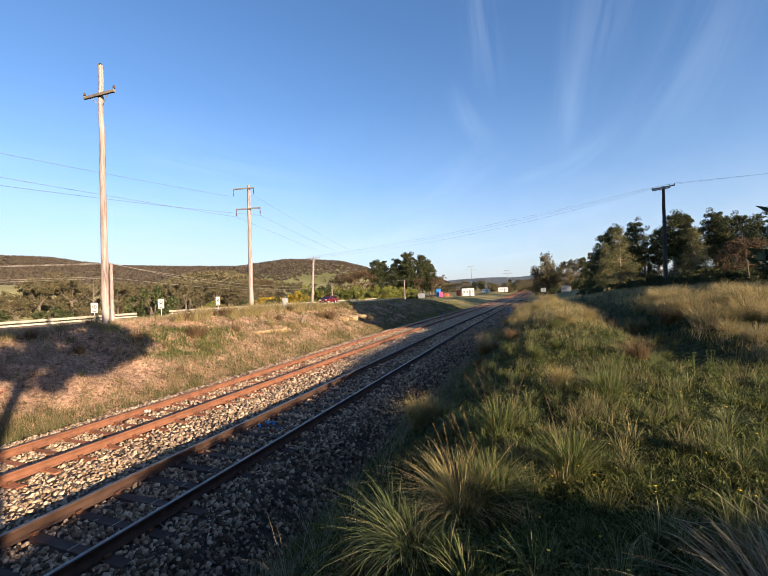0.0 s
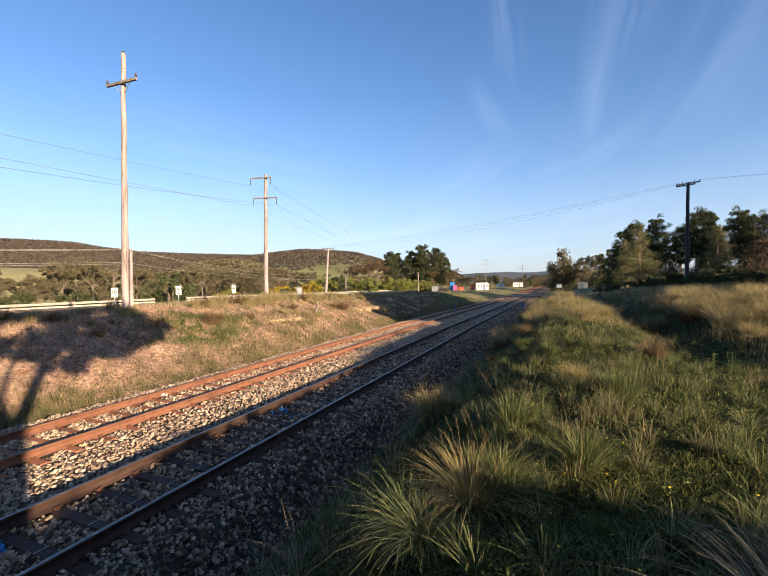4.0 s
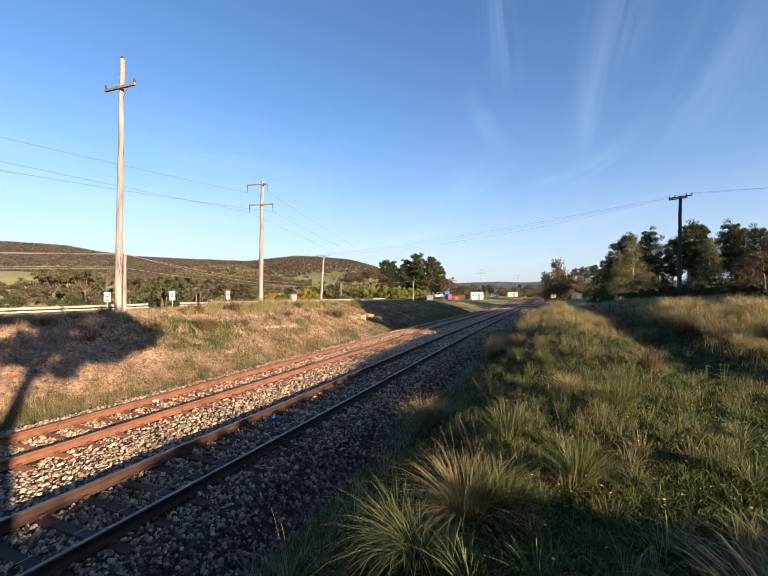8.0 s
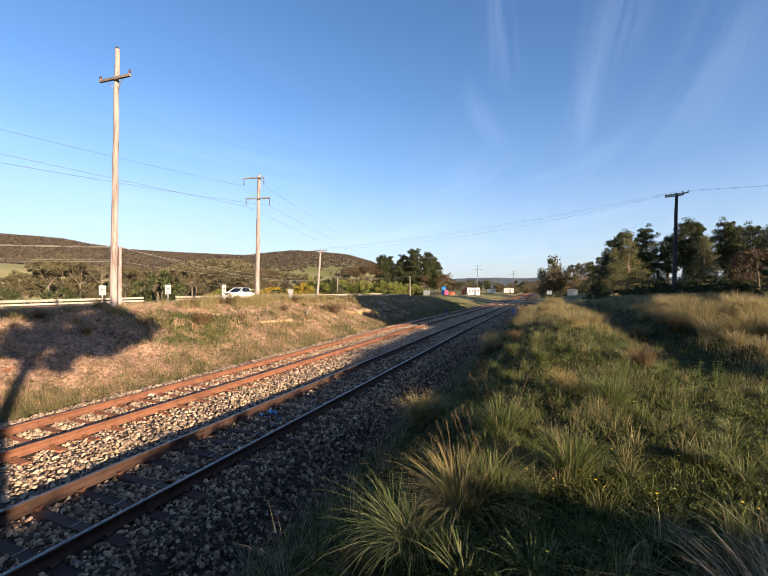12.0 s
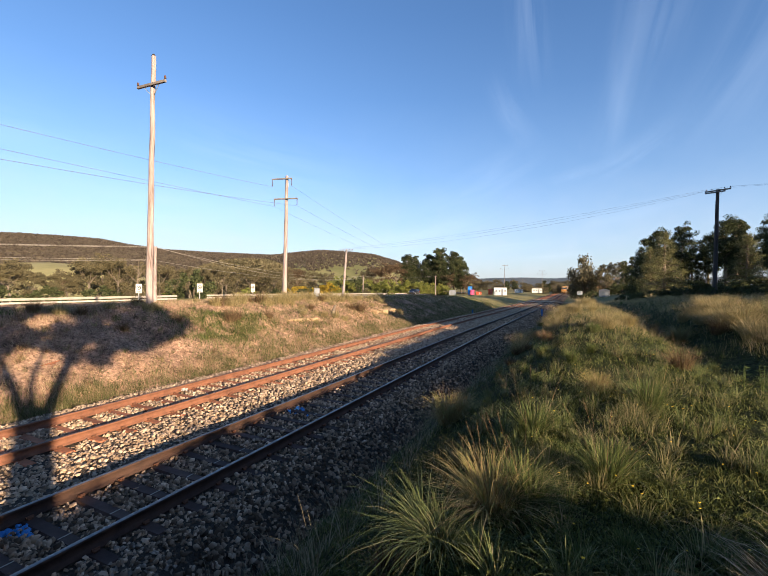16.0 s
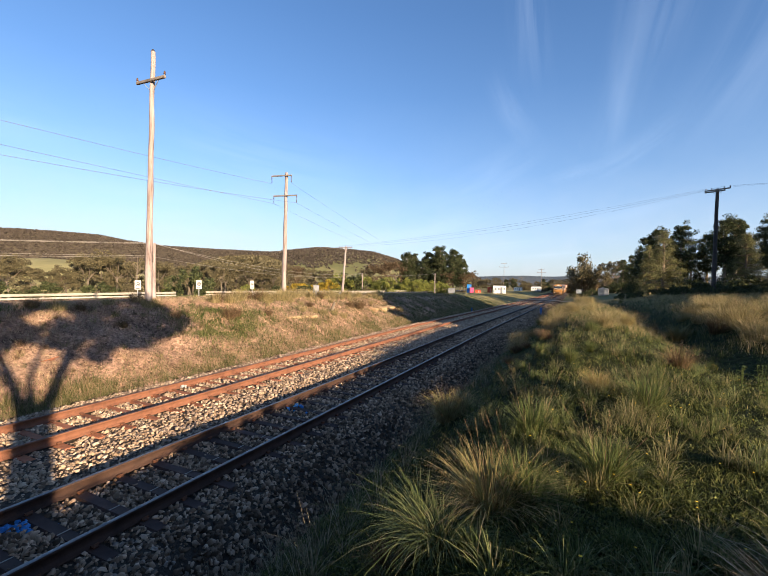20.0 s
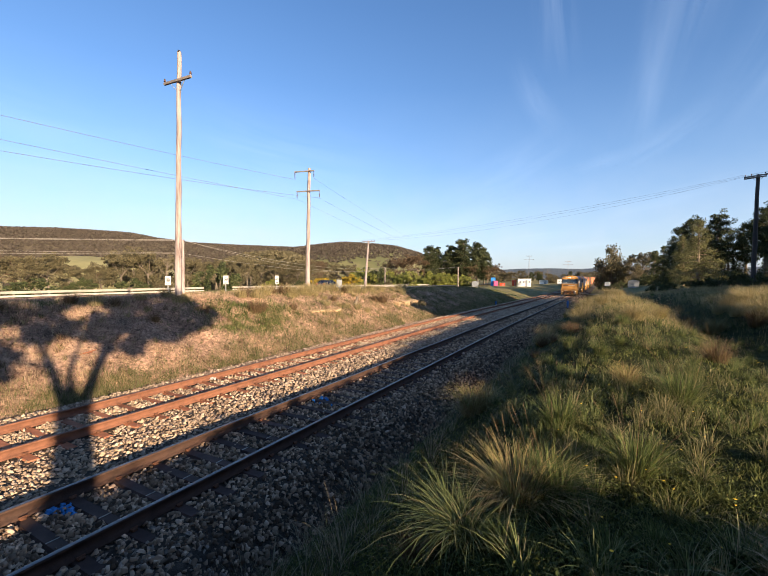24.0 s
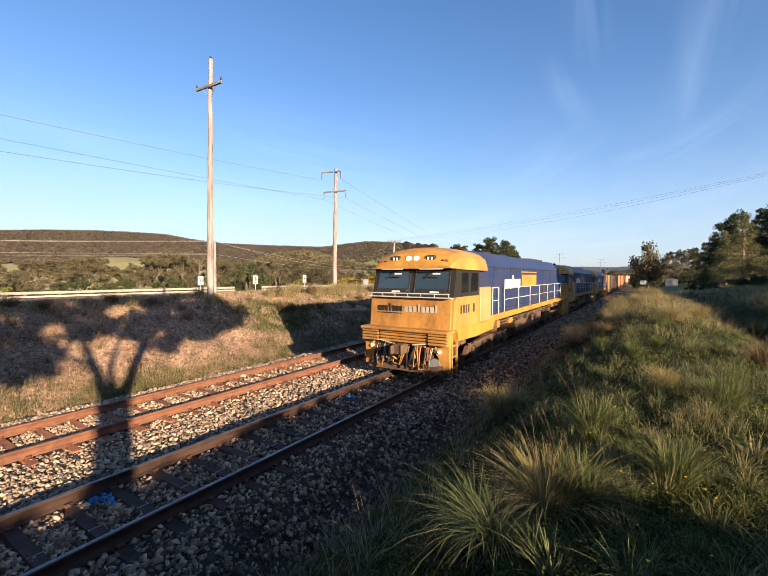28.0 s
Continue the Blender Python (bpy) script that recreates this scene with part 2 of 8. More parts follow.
M_MEADOW = islands("meadow_grass", [(0.0, (0.035, 0.043, 0.017)), (0.35, (0.115, 0.122, 0.045)), (0.7, (0.24, 0.21, 0.10)), (1.0, (0.39, 0.31, 0.18))], 0.75, 0.2, 0.4, 0.5, 0.8)
M_SEED = islands("golden_seed_grass", [(0.0, (0.10, 0.10, 0.04)), (0.3, (0.24, 0.21, 0.09)), (0.65, (0.40, 0.315, 0.155)), (1.0, (0.54, 0.405, 0.26))], 0.8, 0.15, 0.4, 0.4, 0.9)
M_DRY = islands("dry_bank_grass", [(0.0, (0.13, 0.074, 0.05)), (0.3, (0.31, 0.20, 0.135)), (0.6, (0.48, 0.34, 0.235)), (0.85, (0.44, 0.34, 0.20)), (1.0, (0.20, 0.195, 0.075))], 0.9, 0.1, 0.15, 0.5, 0.5)
M_LAWN = islands("green_grass", [(0.0, (0.018, 0.024, 0.008)), (0.35, (0.050, 0.064, 0.017)), (0.7, (0.145, 0.16, 0.045)), (0.9, (0.26, 0.24, 0.09)), (1.0, (0.36, 0.27, 0.16))], 0.75, 0.2, 0.45, 0.4, 0.9)
M_TUSS_G = islands("green_tussock_blades", [(0.0, (0.04, 0.055, 0.018)), (0.5, (0.14, 0.17, 0.055)), (0.85, (0.26, 0.28, 0.11)), (1.0, (0.38, 0.31, 0.17))], 0.7, 0.25, 0.3)
M_PATCH = islands("fresh_green_grass", [(0.0, (0.032, 0.046, 0.014)), (0.5, (0.10, 0.13, 0.036)), (0.85, (0.18, 0.195, 0.062)), (1.0, (0.32, 0.25, 0.14))], 0.7, 0.2, 0.3)
M_TUSS_S = islands("straw_tussock_blades", [(0.0, (0.17, 0.085, 0.05)), (0.25, (0.24, 0.195, 0.075)), (0.6, (0.43, 0.33, 0.15)), (1.0, (0.19, 0.21, 0.06))], 0.75, 0.2, 0.3)
M_TUSS_B = islands("brown_tussock_blades", [(0.0, (0.065, 0.037, 0.022)), (0.4, (0.16, 0.10, 0.058)), (0.8, (0.26, 0.18, 0.10)), (1.0, (0.11, 0.11, 0.035))], 0.8, 0.15, 0.25)
M_TUSS_P = islands("pale_tussock_blades", [(0.0, (0.10, 0.08, 0.05)), (0.4, (0.28, 0.23, 0.14)), (0.8, (0.44, 0.37, 0.25)), (1.0, (0.17, 0.18, 0.08))], 0.75, 0.2, 0.3)
M_FLOWER = plain("yellow_petals", (0.75, 0.50, 0.02), 0.6)
M_BARK = surface("grey_brown_bark", [(0.2, (0.07, 0.05, 0.035)), (0.7, (0.20, 0.155, 0.11))], 4, 30, 0.95, bump=0.8, dist=0.02, stretch=(1, 1, 0.15))
M_BARK_PALE = surface("pale_gum_bark", [(0.2, (0.08, 0.062, 0.046)), (0.7, (0.20, 0.16, 0.12))], 3, 30, 0.9, bump=0.4, stretch=(1, 1, 0.2))
M_LEAF_EUC = islands("eucalypt_leaves", [(0.0, (0.052, 0.045, 0.025)), (0.5, (0.108, 0.092, 0.049)), (1.0, (0.175, 0.148, 0.08))], 0.7, 0.2, 0.2, 0.3, 0.4)
M_LEAF_PINE = islands("pine_needles", [(0.0, (0.016, 0.022, 0.011)), (0.5, (0.046, 0.056, 0.026)), (1.0, (0.105, 0.11, 0.048))], 0.8, 0.1, 0.08, 0.3, 0.4)
M_LEAF_OLIVE = islands("olive_pine_needles", [(0.0, (0.06, 0.062, 0.026)), (0.5, (0.135, 0.135, 0.055)), (1.0, (0.22, 0.205, 0.09))], 0.7, 0.2, 0.25, 0.3, 0.4)
M_LEAF_BUSH = islands("dark_bush_leaves", [(0.0, (0.022, 0.030, 0.012)), (0.5, (0.055, 0.066, 0.026)), (1.0, (0.11, 0.118, 0.045))], 0.7, 0.2, 0.2)
M_LEAF_YELLOW = islands("yellow_broom_flowers", [(0.0, (0.09, 0.08, 0.018)), (0.5, (0.28, 0.20, 0.025)), (1.0, (0.52, 0.36, 0.03))], 0.7, 0.2, 0.2)
M_LEAF_LIME = islands("light_green_hedge_leaves", [(0.0, (0.07, 0.085, 0.018)), (0.5, (0.17, 0.185, 0.040)), (1.0, (0.27, 0.265, 0.065))], 0.7, 0.2, 0.25)
M_LEAF_BROWN = islands("bronze_leaves", [(0.0, (0.045, 0.030, 0.018)), (0.5, (0.095, 0.064, 0.036)), (1.0, (0.15, 0.105, 0.058))], 0.75, 0.2, 0.2)
M_LEAF_RIDGE = islands("far_forest_leaves", [(0.0, (0.046, 0.038, 0.031)), (0.5, (0.068, 0.056, 0.045)), (1.0, (0.098, 0.081, 0.062))], 0.9, 0.1, 0.0, 0.4, 0.004)
# forest leaves tinted blue-grey: distance haze put into the colour
M_LEAF_HAZED = islands("hazed_far_forest_leaves", [(0.0, (0.060, 0.075, 0.090)), (0.5, (0.075, 0.092, 0.108)), (1.0, (0.095, 0.112, 0.125))], 0.9, 0.1, 0.0, 0.4, 0.004)
M_YELLOW = surface("yellow_loco_paint", [(0.2, (0.34, 0.16, 0.028)), (0.7, (0.53, 0.27, 0.044))], 1.4, 18, 0.5, 0.0, 0.4, bump=0.06, grime=((0.17, 0.085, 0.035), 0.8))
M_NOSE = surface("grimy_yellow_nose_paint", [(0.15, (0.17, 0.08, 0.028)), (0.4, (0.35, 0.17, 0.042)), (0.75, (0.50, 0.255, 0.064))], 1.6, 14, 0.6, 0.0, 0.3, bump=0.06, stretch=(1, 1, 0.35), grime=((0.10, 0.055, 0.03), 0.85))
M_BLUE = surface("blue_loco_paint", [(0.2, (0.012, 0.022, 0.070)), (0.7, (0.021, 0.040, 0.122))], 0.7, 18, 0.5, 0.0, 0.4, bump=0.06, grime=((0.055, 0.048, 0.048), 0.75))
M_ORANGE_PANEL = surface("faded_orange_panel", [(0.2, (0.45, 0.20, 0.08)), (0.7, (0.58, 0.28, 0.12))], 1.0, 18, 0.5, bump=0.06, grime=((0.20, 0.09, 0.04), 0.4))
M_BLACK = surface("sooty_black_steel", [(0.2, (0.012, 0.011, 0.010)), (0.7, (0.045, 0.038, 0.032))], 3, 30, 0.7, bump=0.2)
M_BOGIE = surface("brake_dust_brown_steel", [(0.2, (0.045, 0.028, 0.018)), (0.7, (0.15, 0.09, 0.055))], 3, 30, 0.85, bump=0.3)
M_PILLAR = plain("black_window_band", (0.03, 0.028, 0.026), 0.35)
M_SCREEN = plain("windscreen_glass", (0.035, 0.06, 0.09), 0.05, 0.0, 0.8)
M_LIGHT = plain("lit_headlight", (0.9, 0.88, 0.8), 0.3, emit=0.8)
M_LAMP_OFF = plain("lamp_lens", (0.72, 0.68, 0.56), 0.2)
M_HAND = surface("white_handrail_paint", [(0.2, (0.38, 0.36, 0.32)), (0.7, (0.58, 0.55, 0.50))], 4, 40, 0.5)
M_HOSE = plain("red_brake_hose", (0.40, 0.07, 0.02), 0.6)
M_RUBBER = plain("black_rubber", (0.02, 0.02, 0.02), 0.8)
M_CARGLASS = plain("dark_car_glass", (0.010, 0.012, 0.015), 0.06, 0.0, 0.7)
M_RED_CAR = plain("red_car_paint", (0.115, 0.006, 0.011), 0.22, 0.0, 0.6)
M_WHITE_CAR = plain("white_car_paint", (0.80, 0.80, 0.80), 0.25, 0.0, 0.6)
M_NAVY_CAR = plain("dark_blue_car_paint", (0.010, 0.013, 0.020), 0.14, 0.0, 0.9)
M_TAIL = plain("red_tail_lens", (0.5, 0.01, 0.01), 0.2)
M_BLUEPOST = plain("blue_marker_paint", (0.05, 0.14, 0.34), 0.5)
M_TIN = surface("corrugated_tin", [(0.2, (0.20, 0.21, 0.22)), (0.7, (0.33, 0.34, 0.35))], 1.0, 20, 0.5, 0.4)
M_SIGN = surface("dull_white_sign_enamel", [(0.2, (0.30, 0.30, 0.29)), (0.7, (0.42, 0.42, 0.40))], 3, 30, 0.6)
M_DUST = surface("pale_gravel_dust", [(0.2, (0.30, 0.24, 0.18)), (0.7, (0.48, 0.40, 0.31))], 0.8, 14, 0.95, bump=0.4)
M_WIRE_PALE = plain("sunlit_bare_wire", (0.30, 0.275, 0.25), 0.6, 0.1)
M_LEDGE = surface("yellow_sandstone", [(0.2, (0.17, 0.11, 0.062)), (0.5, (0.34, 0.23, 0.125)), (0.85, (0.48, 0.34, 0.19))], 3, 25, 0.95, bump=0.7, dist=0.03)
M_SIGNBLACK = plain("black_sign_print", (0.02, 0.02, 0.02), 0.5)
M_PINK = plain("pink_panel_paint", (0.70, 0.10, 0.22), 0.5)
M_CYAN = plain("blue_panel_paint", (0.03, 0.22, 0.62), 0.5)
M_REDBOX = plain("red_panel_paint", (0.55, 0.08, 0.03), 0.5)
CONTAINER = {
    "rust_orange": surface("rust_orange_container", [(0.2, (0.38, 0.11, 0.045)), (0.7, (0.55, 0.20, 0.08))], 0.8, 15, 0.6, grime=((0.12, 0.06, 0.04), 0.5)),
    "green": surface("green_container", [(0.2, (0.05, 0.13, 0.08)), (0.7, (0.10, 0.22, 0.14))], 0.8, 15, 0.6, grime=((0.10, 0.07, 0.05), 0.4)),
    "brown": surface("brown_container", [(0.2, (0.20, 0.085, 0.055)), (0.7, (0.33, 0.15, 0.10))], 0.8, 15, 0.6, grime=((0.10, 0.06, 0.04), 0.4)),
    "pale": surface("pale_container", [(0.2, (0.50, 0.46, 0.42)), (0.7, (0.68, 0.64, 0.58))], 0.8, 15, 0.6, grime=((0.20, 0.13, 0.09), 0.4)),
}


# ---- helpers of this scene ----


def mesh_np(name, verts, faces, mat, smooth=False):
    """A mesh from numpy arrays; all faces have the same number of corners."""
    me = bpy.data.meshes.new(name)
    faces = np.ascontiguousarray(faces, np.int32)
    k = faces.shape[1]
    me.vertices.add(len(verts))
    me.vertices.foreach_set("co", np.ascontiguousarray(verts, np.float32).ravel())
    me.loops.add(faces.size)
    me.loops.foreach_set("vertex_index", faces.ravel())
    me.polygons.add(len(faces))
    me.polygons.foreach_set("loop_start", np.arange(0, faces.size, k, dtype=np.int32))
    me.polygons.foreach_set("loop_total", np.full(len(faces), k, np.int32))
    if smooth:
        me.polygons.foreach_set("use_smooth", np.ones(len(faces), bool))
    me.update(calc_edges=True)
    me.materials.append(mat)
    return me


def to_mesh(name, bm, mat, smooth=False):
    bmesh.ops.recalc_face_normals(bm, faces=bm.faces)
    me = bpy.data.meshes.new(name)
    if smooth:
        for f in bm.faces:
            f.smooth = True
    bm.to_mesh(me)
    bm.free()
    me.materials.append(mat)
    return me


def part(name, bm, mat, parent, label="", smooth=False):
    """Links a bmesh (or a finished mesh) as one mesh object under a thing or a part."""
    me = bm if isinstance(bm, bpy.types.Mesh) else to_mesh(name, bm, mat, smooth)
    ob = new(name, me)
    ob.parent = parent
    if label:
        ob["label"] = label
    return ob


def thing(name, m, label, category, group="", kind=""):
    ob = new(name)
    ob.matrix_basis = m
    return tagged(ob, label, category, group, kind)


def add_box(bm, c, s, bevel=0.0, turn=None):
    made = bmesh.ops.create_cube(bm, size=1.0)["verts"]
    for v in made:
        v.co = Vector((v.co.x * s[0], v.co.y * s[1], v.co.z * s[2]))
    if bevel:
        edges = {e for v in made for e in v.link_edges}
        out = bmesh.ops.bevel(bm, geom=list(edges), offset=bevel, segments=1, affect="EDGES")
        made = list({v for f in out["faces"] for v in f.verts} | {v for v in made if v.is_valid})
    for v in made:
        v.co = (turn @ v.co if turn else v.co) + Vector(c)
    return made


def add_rod(bm, a, b, r0, r1=None, seg=8, cap=True):
    a, b = Vector(a), Vector(b)
    r1 = r0 if r1 is None else r1
    q = (b - a).to_track_quat("Z", "Y")
    ring = []
    for p, r in ((a, r0), (b, r1)):
        ring.append([bm.verts.new(p + q @ Vector((r * math.cos(k * math.tau / seg), r * math.sin(k * math.tau / seg), 0))) for k in range(seg)])
    for k in range(seg):
        bm.faces.new((ring[0][k], ring[0][(k + 1) % seg], ring[1][(k + 1) % seg], ring[1][k]))
    if cap:
        bm.faces.new(ring[0][::-1])
        bm.faces.new(ring[1])


def add_tube(bm, pts, radii, seg=8, wobble=0.0):
    """A tapered tube along points, upright rings tilted along the way."""
    rings = []
    pts = [Vector(p) for p in pts]
    q, last = None, None
    for i, p in enumerate(pts):
        d = (pts[min(i + 1, len(pts) - 1)] - pts[max(i - 1, 0)]).normalized()
        q = d.to_track_quat("Z", "Y") if q is None else last.rotation_difference(d) @ q
        last = d
        rr = radii[i] * (1 + wobble * (random.random() - 0.5))
        rings.append([bm.verts.new(p + q @ Vector((rr * math.cos(k * math.tau / seg), rr * math.sin(k * math.tau / seg), 0))) for k in range(seg)])
    for a, b in zip(rings, rings[1:]):
        for k in range(seg):
            bm.faces.new((a[k], a[(k + 1) % seg], b[(k + 1) % seg], b[k]))
    bm.faces.new(rings[0][::-1])
    bm.faces.new(rings[-1])


def add_prism(bm, outline, lo, hi, axis="y"):
    """An outline of (a, b) pushed from lo to hi: along y it lies in x, z; along x in y, z; along z in x, y."""
    def at(a, b, t):
        return {"y": (a, t, b), "x": (t, a, b), "z": (a, b, t)}[axis]
    r0 = [bm.verts.new(at(a, b, lo)) for a, b in outline]
    r1 = [bm.verts.new(at(a, b, hi)) for a, b in outline]
    k = len(outline)
    for i in range(k):
        bm.faces.new((r0[i], r0[(i + 1) % k], r1[(i + 1) % k], r1[i]))
    bm.faces.new(r0[::-1])
    bm.faces.new(r1)


def soft_noise(x, y, scale, seed=0.0):
    """Cheap smooth noise in -1..1 from a few turned waves."""
    out = np.zeros(np.broadcast(x, y).shape)
    for k, (a, f, p) in enumerate(((0.3, 1.0, 0.0), (1.7, 1.31, 2.1), (2.6, 1.73, 4.4), (4.1, 2.3, 1.2), (5.3, 3.1, 3.3))):
        u = (x * math.cos(a + seed) + y * math.sin(a + seed)) * f / scale + p + seed * 3.7
        v = (-x * math.sin(a + seed) + y * math.cos(a + seed)) * f / scale + p * 1.7
        out = out + np.sin(u + 1.3 * np.sin(v)) / (1 + 0.6 * k)
    return out / 2.6


# ---- the lie of the land: z = 0 is the top of the rails, y runs along the line ----
TRACK_GAP = 3.86
LEFT_X = [-4000, -300, -130, -70, -42, -38.9, -37.4, -31, -28, -20, -14.8, -13.0, -10.9, -8.9, -7.4, -6.7, -6.0, -5.8]
LEFT_Z = [-6, -6, -3, -0.3, 0.80, 1.00, 0.84, 0.86, 1.10, 1.74, 1.88, 1.84, 1.16, 0.36, -0.36, -0.64, -0.66, -0.66]
RIGHT_X = [2.3, 2.6, 3.2, 4.0, 4.9, 5.8, 6.5, 9, 12, 20, 40, 90, 4000]
MOUND_X, MOUND_Z = [9.1, 9.9, 10.8, 12.5, 16, 24, 40], [0.0, 0.36, 0.60, 0.66, 0.58, 0.28, 0.0]
RIGHT_Z = [-0.66, -0.55, -0.02, 0.66, 1.14, 1.44, 1.48, 1.46, 1.62, 2.0, 2.4, 2.6, 2.6]


def line_x(y):
    """How far the railway has swung to the right at y."""
    return np.where(y > 330, (np.maximum(y, 330) - 330) ** 2 / 1000.0, 0.0)


def grade(y):
    """The line falls gently away beyond the viewpoint."""
    return np.interp(y, [28, 100, 900], [0.0, -0.68, -0.75])


def ground_z(x, y):
    x, y = np.asarray(x, float), np.asarray(y, float)
    xs = x - line_x(np.minimum(y, 700))
    left = np.interp(xs, LEFT_X, LEFT_Z)
    fall = np.interp(y, [20, 60, 100, 135, 4000], [1, 0.84, 0.44, 0.16, 0.10])
    left = np.where(xs > -24, -0.66 + (left + 0.66) * fall, np.minimum(left, left * fall + (1 - fall) * -0.3))
    right = np.interp(xs, RIGHT_X, RIGHT_Z)
    near = np.interp(y, [24, 60, 100, 150, 4000], [1, 0.62, 0.28, 0.12, 0.1])
    far = np.interp(xs, [7, 16], [0, 1])
    right = np.where(xs > 2.3, -0.66 + (right + 0.66) * (near * (1 - far) + far * np.interp(y, [60, 200], [1, 0.55])), -0.66)
    right = right + np.interp(xs, MOUND_X, MOUND_Z) * np.interp(y, [9.0, 14.0, 19.0, 40, 70], [0, 0.35, 1, 0.8, 0]) + 0.54 * np.exp(-((x - 6.6) / 1.9) ** 2) * np.interp(y, [8, 16, 34, 60], [0, 1, 1.1, 0]) - 0.30 * np.exp(-((x - 8.9) / 1.1) ** 2 - ((y - 11.8) / 3.0) ** 2) - 0.42 * np.exp(-((x - 8.7 - 0.04 * (y - 14)) / 0.8) ** 2) * np.interp(y, [13, 16, 30, 42], [0, 1, 1, 0])
    z = np.where(xs < -2, left, right) + grade(y) * np.clip((17 - np.abs(xs + 2)) / 9, 0, 1)
    rough = np.clip((np.abs(xs + 1.9) - 4.4) / 1.2, 0, 1)
    slope = np.exp(-((xs + 10.3) / 2.4) ** 2)
    gully = soft_noise(x * 0.25, y, 0.7, 0.4) * 0.30 + soft_noise(x, y, 0.42, 1.9) * 0.13 + soft_noise(x, y * 0.3, 0.5, 3.1) * 0.08
    z = z + slope * gully * fall + rough * (soft_noise(x, y, 2.6, 0.9) * 0.05 + soft_noise(x, y, 0.7, 2.2) * 0.018)
    return z


def gz(x, y):
    return float(ground_z(x, y))


def steps(*spans):
    """Coordinates that run through spans of (lo, hi, step)."""
    return np.unique(np.concatenate([np.arange(a, b, s) for a, b, s in spans]).round(3))


gx = steps((-3500, -300, 200), (-300, -60, 20), (-60, -45, 3), (-45, -15, 0.8), (-15, 15, 0.25), (15, 40, 1.5), (40, 120, 8), (120, 400, 40), (400, 3501, 250))
gy = steps((-2500, -200, 300), (-200, -20, 20), (-20, -4, 1.0), (-4, 40, 0.25), (40, 90, 0.8), (90, 260, 4), (260, 700, 40), (700, 4201, 250))
GX, GY = np.meshgrid(gx, gy)
nx, ny = len(gx), len(gy)
idx = np.arange(nx * ny).reshape(ny, nx)
quads = np.stack([idx[:-1, :-1], idx[:-1, 1:], idx[1:, 1:], idx[1:, :-1]], -1).reshape(-1, 4)
ground = new("ground", mesh_np("ground", np.stack([GX, GY, ground_z(GX, GY)], -1).reshape(-1, 3), quads, M_GROUND, True))
tagged(ground, "dry grassy cutting banks and green paddocks beside the railway", "ground", kind="structure")


def along(profile, ys, x0=0.0, z0=0.0):
    """A ribbon of a cross profile of (x, z) swept along the railway."""
    ys = np.asarray(ys, float)
    off = line_x(ys) + x0
    p = np.asarray(profile, float)
    v = np.stack([p[None, :, 0] + off[:, None], np.repeat(ys[:, None], len(p), 1), p[None, :, 1] + z0 + grade(ys)[:, None]], -1).reshape(-1, 3)
    k = len(p)
    i = np.arange((len(ys) - 1) * (k - 1))
    a = (i // (k - 1)) * k + i % (k - 1)
    return v, np.stack([a, a + 1, a + k + 1, a + k], -1)


LINE_Y = np.concatenate([np.arange(-30, 205, 1.5), np.arange(205, 700, 8.0)])
bed_y = np.concatenate([np.arange(-30, 60, 0.4), np.arange(60, 620, 6.0)])
v, f = along([(-6.9, -0.72), (-6.35, -0.52), (-5.75, -0.25), (-5.3, -0.20), (-3.86, -0.215), (-2.4, -0.19), (-1.93, -0.21), (-1.4, -0.19), (0, -0.215), (1.45, -0.19), (1.85, -0.22), (2.45, -0.52), (2.9, -0.72)], bed_y)
v[:, 2] += -0.004 + soft_noise(v[:, 0], v[:, 1], 0.25, 0.3) * 0.014
bed = tagged(new("ballast_bed", mesh_np("ballast_bed", v, f, M_BED, True)), "pale crushed stone ballast under two railway tracks", "railway ballast", kind="structure")

# ---- rails ----
RAIL = [(-0.070, -0.172), (-0.070, -0.160), (-0.020, -0.140), (-0.009, -0.120), (-0.009, -0.050), (-0.034, -0.038), (-0.036, -0.010), (-0.031, -0.002)]
RAIL = RAIL + [(-x, z) for x, z in RAIL[::-1]]
HEAD = [(-0.031, -0.002), (-0.020, 0.001), (0.020, 0.001), (0.031, -0.002)]
# the near rails take the shade-darkened copy, the far ones the lit rust
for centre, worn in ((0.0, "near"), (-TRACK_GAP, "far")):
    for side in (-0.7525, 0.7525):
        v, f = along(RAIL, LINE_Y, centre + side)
        rail = tagged(new("rail", mesh_np("rail", v, f, M_RAIL if worn == "far" else M_RAIL_SHADED)), "rust-brown steel rail with a worn shiny head" if worn == "far" else "brown steel rail coloured darker for shade, with a bright polished head", "rail", "rails of the line")
        v, f = along(HEAD, LINE_Y, centre + side)
        part("rail_head", mesh_np("rail_head", v, f, M_RAILTOP if worn == "near" else M_RAILTOP_RUSTY, True), None, rail, "polished running surface")


def sleeper_mesh(name, mat):
    """A pressed steel trough: sloping sides, flat top, spade ends."""
    bm = bmesh.new()
    prof = [(-0.13, -0.09), (-0.075, 0.0), (0.075, 0.0), (0.13, -0.09)]
    xs = [-1.27, -1.20, -0.05, 0.05, 1.20, 1.27]
    rows = []
    for x in xs:
        end = abs(x) > 1.25
        rows.append([bm.verts.new((x, y, -0.09 if end else z)) for y, z in prof])
    for a, b in zip(rows, rows[1:]):
        for k in range(3):
            bm.faces.new((a[k], b[k], b[k + 1], a[k + 1]))
    return to_mesh(name, bm, mat)


